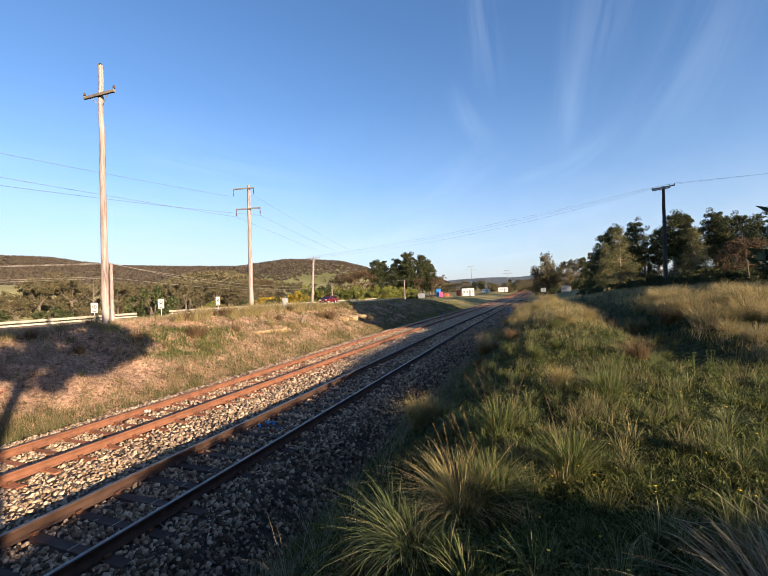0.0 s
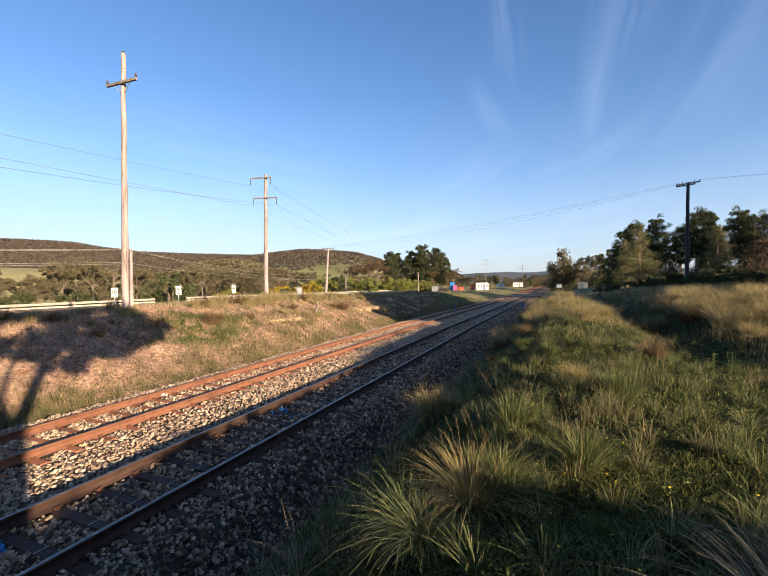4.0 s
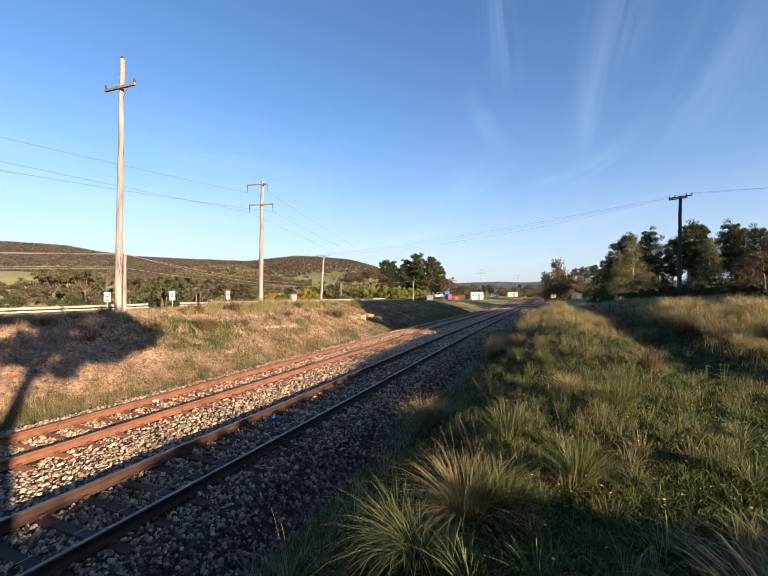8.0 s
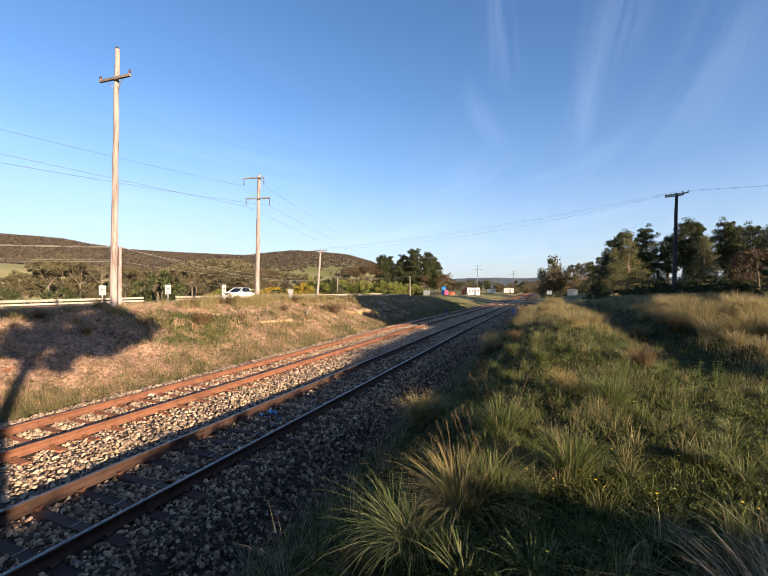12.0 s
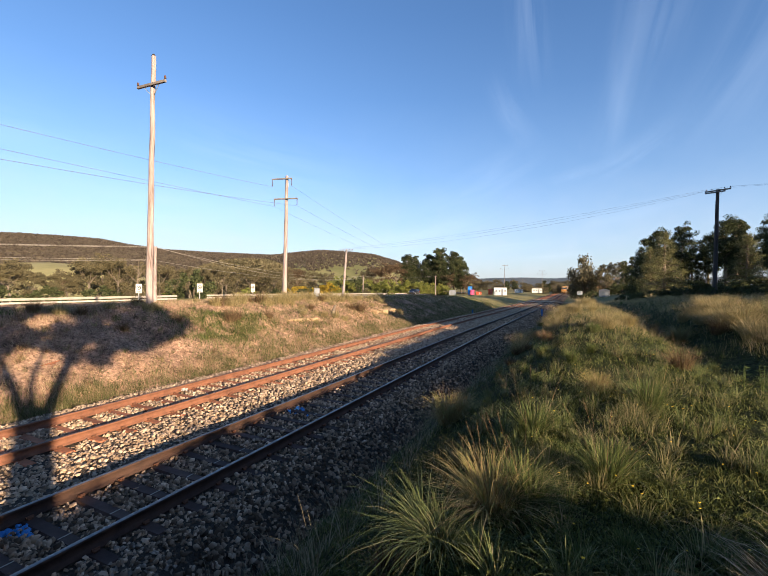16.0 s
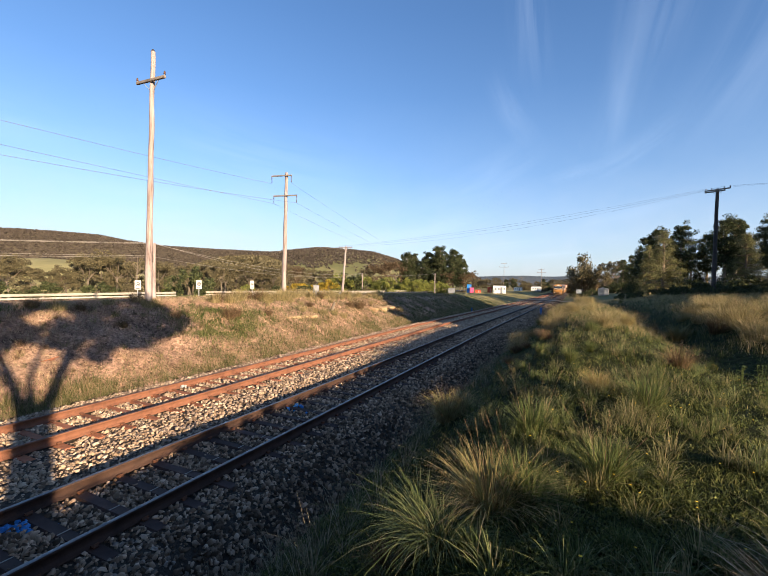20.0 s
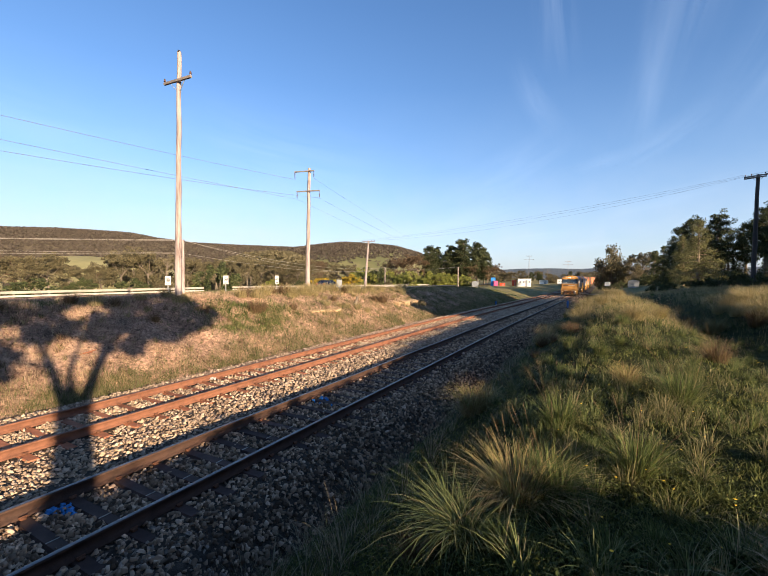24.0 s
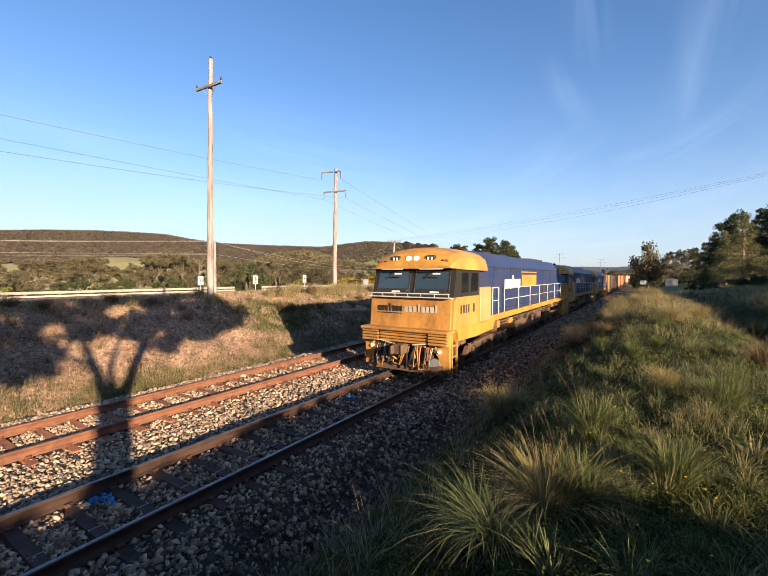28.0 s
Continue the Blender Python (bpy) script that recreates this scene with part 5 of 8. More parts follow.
TREES = {
    "pine": [tree_model("pine", 12, s, M_LEAF_PINE, M_BARK, 0.135, 76, 0.22, slim=0.36) for s in (1, 2, 3)],
    "high": [tree_model("pine", 12, s, M_LEAF_PINE, M_BARK, 0.14, 90, 0.17, slim=0.38, bare=b) for s, b in ((41, 0.36), (42, 0.26), (43, 0.42))],
    "crowned": [tree_model("pine", 12, s, M_LEAF_PINE, M_BARK, 0.17, 95, 0.20, slim=0.4, bare=b) for s, b in ((44, 0.21), (45, 0.24), (46, 0.28))],
    "olive": [tree_model("pine", 12, s, M_LEAF_OLIVE, M_BARK, 0.12, 75, 0.29, slim=0.3) for s in (4, 5)],
    "oval": [tree_model("bush", 10, s, M_LEAF_EUC, M_BARK, 0.27, 85, 0.34) for s in (6, 7)],
    "shade": [tree_model("pine", 12, s, M_LEAF_PINE, M_BARK, 0.55, 7, 0.25) for s in (1, 2, 3)],
    "gum": [tree_model("gum", 9, s, M_LEAF_EUC, M_BARK_PALE, 0.18, 64, 0.36) for s in (11, 12, 13)],
    "bronze": [tree_model("gum", 8, s, M_LEAF_BROWN, M_BARK, 0.16, 40, 0.30) for s in (14, 15)],
    "dead": [tree_model("dead", 8, 16, M_LEAF_EUC, M_BARK_PALE)],
    "bush": [tree_model("bush", 4, s, M_LEAF_BUSH, M_BARK, 0.17, 70, 0.75) for s in (21, 22)],
    "broom": [tree_model("bush", 2.4, s, M_LEAF_YELLOW, M_BARK, 0.12, 70, 0.7) for s in (23, 24)],
    "lime": [tree_model("bush", 3, s, M_LEAF_LIME, M_BARK, 0.105, 110, 0.8) for s in (25, 26)],
    "umbrella": [tree_model("umbrella", 8.6, 31, M_LEAF_PINE, M_BARK, 0.115, 62, 0.62, slim=0.42)],
}
BASE_H = {"crowned": 12, "high": 12, "olive": 12, "oval": 10, "shade": 12, "pine": 12, "gum": 9, "bronze": 8, "dead": 8, "bush": 4, "broom": 2.4, "lime": 3, "umbrella": 8.6}
TREE_LABEL = {"crowned": ("broad dark pine with a rounded clumpy crown beyond the hedge", "tree"), "high": ("tall pine with a bare trunk and a ragged dark green crown", "tree"), "olive": ("olive green sunlit pine with a broad skirted crown", "tree"), "oval": ("dense olive green rounded eucalypt", "tree"), "shade": ("tall dark unseen pine tree that blocks light", "tree"),
              "pine": ("tall dark green pine tree with a ragged crown", "tree"), "gum": ("olive green eucalypt tree with a pale trunk", "tree"),
              "bronze": ("bare-looking bronze brown tree", "tree"), "dead": ("dead grey leafless tree", "tree"), "bush": ("dense dark green bush", "bush"),
              "broom": ("yellow flowering broom bush", "bush"), "lime": ("light green leafy hedge shrub", "bush"), "umbrella": ("spreading umbrella-crowned tree with a bare trunk", "tree")}
tree_n = 0


def tree_at(kind, x, y, h, turn=None, base=None, wide=1.0):
    global tree_n
    lab, cat = TREE_LABEL[kind]
    t = thing("bush" if cat == "bush" else kind + "_tree", pose(x, y, gz(x, y) if base is None else base, 0, 0, (tree_n * 137.5) % 360 if turn is None else turn), lab, cat, "trees along the line")
    s = h / BASE_H[kind]
    t.scale = (s * wide, s * wide, s)
    tr, cr = TREES[kind][tree_n % len(TREES[kind])]
    tree_n += 1
    part("trunk", tr, None, t, "bare woody trunk and limbs")
    if cr:
        part("crown", cr, None, t)
    return t


def bearing(az, d):
    """A place by its bearing (degrees to the left of +y) and distance from the bank top."""
    return 6.0 - d * math.sin(radians(az)), 0.2 + d * math.cos(radians(az))


for kind, az, d, top in (
        ("gum", 73, 120, 6.6), ("gum", 70.4, 118, 7.2), ("gum", 68.3, 116, 7.2), ("gum", 66.6, 118, 5.0), ("gum", 65.0, 115, 4.9), ("gum", 63.6, 117, 5.2), ("gum", 61.6, 116, 8.5), ("gum", 60.3, 118, 8.8), ("gum", 58.9, 116, 8.7), ("gum", 57.9, 122, 7.4),
        ("dead", 56.9, 108, 8.2), ("gum", 55.8, 126, 7.4), ("gum", 54.6, 118, 7.5), ("gum", 53.2, 124, 7.2), ("bush", 50.9, 88, 5.9), ("gum", 49.2, 125, 7.4), ("gum", 47.4, 120, 7.8), ("gum", 45.6, 128, 7.6),
        ("gum", 44.0, 122, 7.4), ("gum", 42.2, 130, 8.0), ("gum", 40.6, 126, 7.0), ("gum", 39.2, 130, 6.8), ("broom", 38.2, 120, 2.6), ("broom", 37.5, 118, 2.9), ("broom", 36.7, 121, 2.7), ("broom", 36.0, 122, 2.4), ("broom", 33.0, 125, 4.0), ("broom", 34.0, 126, 3.4),
        ("bronze", 37.6, 150, 8.4), ("gum", 35.2, 150, 7.2), ("lime", 31.6, 128, 6.0), ("bush", 30.6, 130, 6.4), ("bush", 29.4, 128, 5.8), ("gum", 33.6, 140, 6.6), ("gum", 28.4, 150, 8.2), ("lime", 27.6, 130, 5.2), ("bronze", 26.4, 150, 9.4), ("bronze", 25.0, 152, 10.6), ("bronze", 23.8, 154, 11.0), ("lime", 26.2, 128, 4.4), ("lime", 24.8, 127, 5.2), ("lime", 23.4, 126, 4.6),
        ("crowned", 22.3, 160, 14.2), ("crowned", 21.4, 163, 14.4), ("crowned", 19.3, 162, 14.6), ("crowned", 17.6, 160, 16.6), ("crowned", 18.0, 166, 15.4), ("crowned", 15.7, 162, 15.6), ("crowned", 14.7, 165, 13.8), ("bronze", 16.6, 158, 7.0), ("bronze", 14.2, 160, 7.0),
        ("lime", 22.0, 125, 5.0), ("lime", 21.0, 125, 4.4), ("lime", 20.0, 126, 4.5), ("lime", 19.0, 127, 4.2), ("lime", 17.8, 128, 4.0), ("lime", 16.7, 130, 3.4), ("bronze", 13.6, 210, 9.0),
        ("gum", 12.6, 300, 7), ("gum", 11.4, 310, 6.4), ("gum", 9.8, 300, 7.5), ("oval", 8.6, 320, 6), ("gum", 7.6, 310, 7.0), ("oval", 5.6, 300, 5.2), ("gum", 4.6, 310, 5.6), ("oval", 3.6, 300, 5.8), ("gum", 2.6, 290, 6.6), ("gum", 1.2, 400, 9), ("oval", 0.3, 330, 12), ("oval", 1.7, 360, 8),
        ("oval", -0.7, 175, 18.1), ("oval", -1.2, 180, 13.6), ("oval", -2.1, 175, 10.6), ("gum", -2.9, 172, 11.0), ("oval", -3.6, 168, 9.6), ("gum", -4.4, 160, 11.4), ("pine", -5.2, 150, 11.2), ("pine", -6.0, 128, 11.0),
        ("pine", -6.9, 112, 12.2), ("high", -7.7, 104, 13.4), ("olive", -9.2, 68, 10.5), ("olive", -7.9, 74, 9.0), ("high", -8.6, 98, 14.2), ("high", -10.8, 94, 13.8), ("pine", -10.0, 108, 13.6), ("pine", -11.8, 106, 12.6), ("high", -13.2, 108, 13.4), ("high", -16.2, 104, 15.0), ("high", -18.9, 100, 14.0), ("high", -14.7, 88, 13.8),
        ("olive", -16.4, 80, 10.8), ("high", -15.6, 92, 14.6), ("high", -18.4, 88, 13.4), ("pine", -19.4, 86, 12.6), ("bronze", -19.8, 76, 7.4), ("high", -20.6, 82, 11.8), ("bronze", -21.0, 66, 7.6), ("pine", -21.8, 78, 11.6), ("pine", -23.8, 46, 10.4)):
    x, y = bearing(az, d)
    g = gz(x, y)
    tree_at(kind, x, y, max(top - g, 1.5), wide=1.15 if kind == "crowned" else 1.08 if kind in ("pine", "high") else 1.15 if kind == "olive" else 0.72 if kind == "oval" and az < 0 else 1.0)
rb = random.Random(3)
for k in range(26):
    az = -0.2 - 0.82 * k
    x, y = bearing(az, np.interp(az, [-21, -8, -5, 0], [72, 92, 120, 150]) + rb.uniform(-4, 4))
    tree_at("bush", x, y, rb.uniform(1.4, 3.0) if az < -0.8 else 2.4, wide=1.2)

# the unseen trees behind and beside the viewpoint whose shade falls over the scene
tree_n += 4      # sets the turn of the trees that follow
tree_at("umbrella", 14.25, -3.83, 8.6, 0)
# the pines at y below -10 are added only to cut down sky light
for x, y, h in ((31, 19.5, 12), (34, 21, 13), (30, 24, 12), (33, 26, 14), (31, 29, 12), (35, 31, 14), (31, 34, 11.5), (34, 36, 14), (31, 39, 11.5), (35, 41, 12.5), (34, 47, 14.5), (37, 48.5, 15.5), (35, 50, 15), (37, 46, 15), (38, 26, 15), (39, 33, 15), (40, 40, 16), (36, 24, 14), (37, 29, 14), (36, 34, 14), (37, 38, 14), (29, 36, 12), (29, 42, 12), (2, -13, 17), (7, -15, 18), (-4, -12, 16), (11, -18, 18), (-9, -15, 17), (4, -20, 20), (-2, -21, 19), (16, -21, 18), (22, -26, 20), (-14, -16, 17)):
    tree_at("shade", x, y, h, wide=1.6)
for x, y, h in ((15.2, -1.2, 2.58), (16.4, -1.55, 2.58), (15.8, -3.2, 2.5), (15.0, -4.4, 2.5), (15.6, -6.6, 2.65), (14.4, -8.6, 2.6)):
    tree_at("bush", x, y, h)
# low scrub before the pines
for k in range(11):
    x, y = bearing(-5.5 - 1.5 * k + rt.uniform(-0.4, 0.4), rt.uniform(52, 66))
    tree_at("bush", x, y, rt.uniform(0.9, 1.5), wide=1.5)
rl = random.Random(9)
for k in range(30):
    az, d = 0.8 + 14.0 * k / 29 + rl.uniform(-0.3, 0.3), rl.uniform(225, 330)
    x, y = bearing(az, d)
    tree_at(rl.choice(("oval", "oval", "crowned", "gum")), x, y, max(3.05 + d * rl.uniform(0.002, 0.013) - gz(x, y), 3.0), wide=rl.uniform(1.1, 1.6))
for k in range(34):
    az, d = 40 + 46 * k / 33 + rl.uniform(-0.5, 0.5), rl.uniform(130, 190)
    x, y = bearing(az, d)
    low = 62.6 < az < 68.0
    tree_at(rl.choice(("gum", "gum", "bronze", "oval")), x, y, 3.05 + d * (rl.uniform(-0.006, 0.006) if low else rl.uniform(0.006, 0.032)) - gz(x, y), wide=rl.uniform(1.0, 1.3))
for k in range(16):
    az, d = 24 + 62 * k / 15 + rl.uniform(-0.6, 0.6), rl.uniform(98, 112)
    x, y = bearing(az, d)
    tree_at(rl.choice(("bush", "oval", "lime", "bush")), x, y, 3.05 + d * rl.uniform(-0.016, -0.004) - gz(x, y), wide=rl.uniform(1.0, 1.5))
weeds()


# ---- poles and wires ----
def pole(name, x, y, base, h, r, mat, label, arms, lean=(0.0, 0.0), turn=0.0, cap=False):
    """A timber pole; arms: (height, half length, offset, drop insulators). turn: the arm's heading."""
    p = thing(name, pose(x, y, base), label, "power pole", "poles by the line")
    tip = Vector((lean[0], lean[1], 1.0)) * h
    bm = bmesh.new()
    k = 24
    pts = [Vector((0, 0, -0.8))] + [tip * (i / k) + Vector((math.sin(i * 0.9) * 0.012, math.cos(i * 1.1) * 0.012, 0)) for i in range(k + 1)]
    add_tube(bm, pts, [r] + [r * (1 - 0.38 * i / k) for i in range(k + 1)], 10, 0.09)
    part("shaft", bm, mat, p, smooth=True)
    if cap:
        bm = bmesh.new()
        add_rod(bm, tip - Vector((0, 0, 0.02)), tip + Vector((0, 0, 0.10)), r * 0.66, r * 0.3, 8)
        part("cap", bm, M_BLACK, p, "dark metal cap")
    ends = []
    rot = Matrix.Rotation(radians(turn), 4, "Z")
    for z, half, off, hang in arms:
        c = tip * (z / h)
        bm = bmesh.new()
        add_box(bm, c + (rot @ Vector((off, -r * 0.9, 0))), (half * 2, 0.11, 0.13), 0.012, rot.to_3x3())
        arm = part("crossarm", bm, M_ARM, p, "grey weathered timber crossarm")
        for s in (-0.96, -0.5, 0.5, 0.96) if hang == 4 else (-0.96, 0.96):
            bm = bmesh.new()
            q = c + (rot @ Vector((off + s * half, -r * 0.9, 0)))
            if hang == 2:
                for i in range(5):
                    add_rod(bm, q + Vector((0, 0, -0.12 - 0.12 * i)), q + Vector((0, 0, -0.18 - 0.12 * i)), 0.055, 0.04, 8)
                add_rod(bm, q, q + Vector((0, 0, -0.78)), 0.015, seg=5)
                ends.append(p.matrix_basis @ (q + Vector((0, 0, -0.78))))
            else:
                add_rod(bm, q + Vector((0, 0, 0.05)), q + Vector((0, 0, 0.14)), 0.02, seg=6)
                add_rod(bm, q + Vector((0, 0, 0.12)), q + Vector((0, 0, 0.26)), 0.06, 0.035, 8)
                ends.append(p.matrix_basis @ (q + Vector((0, 0, 0.26))))
            part("insulator", bm, M_INSUL, arm, "brown porcelain insulator")
        if half > 0.9 and hang != 2:
            bm = bmesh.new()
            for s in (-1, 1):
                add_rod(bm, c + (rot @ Vector((off + s * half * 0.6, -r * 0.9, 0))), c - Vector((0, 0, 0.55)), 0.018, seg=5)
            part("brace", bm, M_GALV, p, "steel arm brace")
    return ends


def wire(a, b, sag, r=0.009, label="thin grey overhead wire", mat=None):
    a, b = Vector(a), Vector(b)
    bm = bmesh.new()
    n = 24
    add_tube(bm, [a.lerp(b, i / n) - Vector((0, 0, 4 * sag * (i / n) * (1 - i / n))) for i in range(n + 1)], [r] * (n + 1), 5)
    w = tagged(new("overhead_wire", to_mesh("overhead_wire", bm, mat or M_WIRE)), label, "wire", "overhead wires")
    return w


P1 = bearing(55.8, 23.6)
pole("power_pole", *P1, 1.7, 12.75, 0.172, M_POLE, "tall pale weathered timber pole with one crossarm, beside the road", [(11.25, 1.0, 0.08, 0)], (0.0128, 0.0052), 3, True)
P2 = bearing(39.4, 43.6)
e2 = pole("power_pole", *P2, 1.5, 12.9, 0.24, M_POLE, "tall weathered timber pole with two crossarms and hanging insulators", [(12.55, 1.15, -0.45, 2), (10.45, 1.35, 0.02, 2)], (0.006, 0.012), 12)
P3 = bearing(31.35, 79)
e3 = pole("power_pole", *P3, 0.4, 9.6, 0.26, M_POLE, "leaning timber pole with a short crossarm", [(9.35, 1.25, 0, 4)], (0.055, 0.04), 22)
PR = bearing(-13.8, 57)
er = pole("power_pole", *PR, 2.2, 11.6, 0.24, M_POLE_DARK, "dark timber pole with crossarms before the pines", [(11.45, 1.1, 0.1, 4), (11.28, 0.9, -0.15, 4)], (0.012, 0.0), -30)
PS = bearing(55.15, 46)
es = pole("service_pole", *PS, 0.6, 6.05, 0.20, M_POLE, "short pale service pole behind the tall pole", [(5.75, 0.7, 0, 4)], (0.004, 0.0), -35)
p740 = bearing(28.5, 105)
e740 = pole("service_pole", *p740, 0.0, 5.4, 0.17, M_POLE, "slim timber service pole by the road", [(5.1, 0.5, 0, 0)], (0, 0), -30)
p888 = bearing(18.25, 110)
e888 = pole("service_pole", *p888, -0.1, 5.8, 0.17, M_POLE, "slim timber service pole by the road", [(5.5, 0.6, 0, 0)], (0, 0), -30)

# high wires from the two-armed pole, off past the viewpoint and away down the road
for a, sag, drop in ((e2[0], 1.2, 1.9), (e2[2], 0.55, 1.3), (e2[3], 1.6, 2.1)):
    wire(a, (a.x, a.y - 80, a.z - drop), sag, 0.012)
for a, b in ((e2[1], (-50, 150, 12.5)), (e2[2], (-52, 150, 11.0)), (e2[3], (-49, 150, 11.0))):
    wire(a, b, 1.0)
for a, b, g in zip((er[0], er[2], er[5]), (e3[0], e3[1], e3[3]), (0.75, 1.0, 1.3)):
    wire(a, b, g, 0.0075)
for a, z in zip(er[1:4], (12.6, 12.3, 12.0)):
    wire(a, (70, 38, z), 0.6, 0.005)
for k in (0, 1):
    wire(e740[k], e888[k], 0.6)
# low wires on the service pole
for a, b, s in ((es[0], (-60, -20, 6.0), 0.5), (es[2], (-58, -20, 5.9), 0.5), (es[1], e740[0], 1.4), (es[3], e740[1], 2.0), ):
    wire(a, b, s, 0.015, "pale sunlit low wire", M_WIRE_PALE)
for z in (5.22, 5.36):
    wire(Vector((*PS, z)), (-60, -20, z - 0.15 + (z - 5.22) * 2), 0.5, 0.011, "pale sunlit low wire", M_WIRE_PALE)
wire(Vector((*PS, 5.25)), (*p740, 4.8), 1.2, 0.013, "pale sunlit low wire", M_WIRE_PALE)


# ---- road signs, cabinet, posts ----
def road_sign(az, d, zt, w, h, label):
    x, y = bearing(az, d)
    g = gz(x, y)
    s = thing("road_sign", pose(x, y, g, 0, 0, az), label, "road sign", "signs by the road")
    bm = bmesh.new()
    add_rod(bm, (0, 0.03, -0.3), (0, 0.03, zt - g - 0.1), 0.03, seg=8)
    part("post", bm, M_GALV, s, "galvanised steel post")
    bm = bmesh.new()
    add_box(bm, (0, 0, zt - g - h / 2), (w, 0.02, h), 0.008)
    plate = part("plate", bm, M_SIGN, s, "white enamel sign plate")
    bm = bmesh.new()
    ring = 20
    for k in range(ring):
        a0, a1 = k * math.tau / ring, (k + 1) * math.tau / ring
        c = Vector((0, -0.013, zt - g - h * 0.42))
        q = [c + Vector((math.cos(t) * rr, 0, math.sin(t) * rr)) for t, rr in ((a0, w * 0.36), (a1, w * 0.36), (a1, w * 0.27), (a0, w * 0.27))]
        bm.faces.new([bm.verts.new(v) for v in q])
    part("sign_ring", bm, M_SIGNBLACK, plate, "dark printed ring")
    for q, e in ((0.42, (w * 0.28, 0.004, h * 0.14)), (0.86, (w * 0.6, 0.004, h * 0.07))):
        bm = bmesh.new()
        add_box(bm, (0, -0.013, zt - g - h * q), e)
        part("sign_print", bm, M_SIGNBLACK, plate, "dark printed bar")


road_sign(56.86, 36.5, 2.95, 0.42, 0.72, "small white roadside sign on a steel post")
road_sign(50.1, 38, 3.02, 0.44, 0.76, "small white roadside sign with a ring, on a steel post")
road_sign(43.55, 45, 3.04, 0.38, 0.88, "narrow white roadside sign on a steel post")


def cabinet(az, d):
    x, y = bearing(az, d)
    g = gz(x, y)
    c = thing("roadside_cabinet", pose(x, y, g, 0, 0, az), "grey metal roadside cabinet", "cabinet")
    bm = bmesh.new()
    add_box(bm, (0, 0, 0.75), (0.8, 0.5, 1.7), 0.03)
    part("body", bm, M_TIN, c)
    bm = bmesh.new()
    add_box(bm, (0, -0.26, 0.8), (0.7, 0.02, 1.4), 0.008)
    part("door", bm, M_TIN, c, "flat grey cabinet door")
    bm = bmesh.new()
    add_box(bm, (0, -0.02, 1.63), (0.9, 0.62, 0.06), 0.01)
    part("lid", bm, M_TIN, c)


cabinet(34.98, 62)


def marker_post(x, y, h, mat, label, r=0.05):
    m = thing("marker_post", pose(x, y, gz(x, y)), label, "marker post", "posts by the line")
    bm = bmesh.new()
    add_box(bm, (0, 0, h / 2 - 0.2), (r * 2, r * 1.2, h + 0.4), 0.01)
    part("shaft", bm, mat, m)
    bm = bmesh.new()
    add_box(bm, (0, -r * 0.6 - 0.01, h * 0.75), (r * 2.6, 0.015, h * 0.35), 0.004)
    part("plate", bm, mat, m)


marker_post(2.2, 53.0, 1.15, M_BLUEPOST, "bright blue post beside the near rail", 0.10)
marker_post(-6.3, 53, 0.8, M_BLUEPOST, "blue post beside the far track", 0.08)


# ---- far sheds, containers, pylons ----
def shed(az, d, w, h, depth, mat, name, label, base=None, roof=M_TIN, rise=0.15):
    x, y = bearing(az, d)
    g = gz(x, y) if base is None else base
    s = thing(name, pose(x, y, g, 0, 0, az), label, name.replace("_", " "), "buildings in the distance")
    bm = bmesh.new()
    add_box(bm, (0, 0, h / 2), (w, depth, h), 0.03)
    wall = part("wall", bm, mat, s)
    bm = bmesh.new()
    add_prism(bm, [(-w / 2 - 0.15, h + 0.004), (0, h + rise * w), (w / 2 + 0.15, h + 0.004)], -depth / 2 - 0.15, depth / 2 + 0.15)
    part("roof", bm, roof, s)
    bm = bmesh.new()
    for k in range(int(w / 0.6)):
        add_box(bm, (-w / 2 + 0.4 + k * 0.6, -depth / 2 - 0.02, h * 0.5), (0.06, 0.04, h * 0.92))
    part("rib", bm, mat, wall)
    if w > 1.4:
        bm = bmesh.new()
        add_box(bm, (w * 0.15, -depth / 2 - 0.05, h * 0.4), (w * 0.16, 0.05, h * 0.8), 0.01)
        part("door", bm, M_TIN, s)
    if w > 3:
        for k in (-0.30, -0.05, 0.38):
            bm = bmesh.new()
            add_box(bm, (w * k, -depth / 2 - 0.05, h * 0.58), (w * 0.13, 0.05, h * 0.26), 0.01)
            part("window", bm, M_TIN, wall, "grey window")


shed(9.45, 150, 4.4, 2.75, 2.6, M_WHITE, "white_container", "white shipping container standing by the line", -0.25, rise=0.0)
shed(10.75, 152, 1.5, 2.0, 2.0, M_REDBOX, "red_skip", "red steel bin beside the white container", -0.1, rise=0.0)
shed(7.05, 190, 3.6, 1.5, 3, M_WHITE, "white_shed", "low white shed in the distance", 0.15, rise=0.08)
shed(4.75, 210, 4.6, 2.1, 3, M_WHITE, "white_shed", "low white shed in the distance", -0.1, rise=0.08)
shed(13.5, 145, 1.5, 2.9, 1.0, M_CYAN, "kiosk", "bright blue painted roadside kiosk", -0.1, rise=0.0)
shed(13.15, 144, 1.3, 1.8, 1.0, M_PINK, "kiosk", "bright pink painted roadside kiosk", -0.1, rise=0.0)
shed(12.3, 146, 1.8, 1.1, 1.5, M_REDBOX, "trailer", "low red trailer by the road", -0.1, rise=0.0)
shed(15.9, 128, 2.0, 1.5, 1.5, M_TIN, "bus_shelter", "small grey roadside shelter", 0.0, rise=0.1)
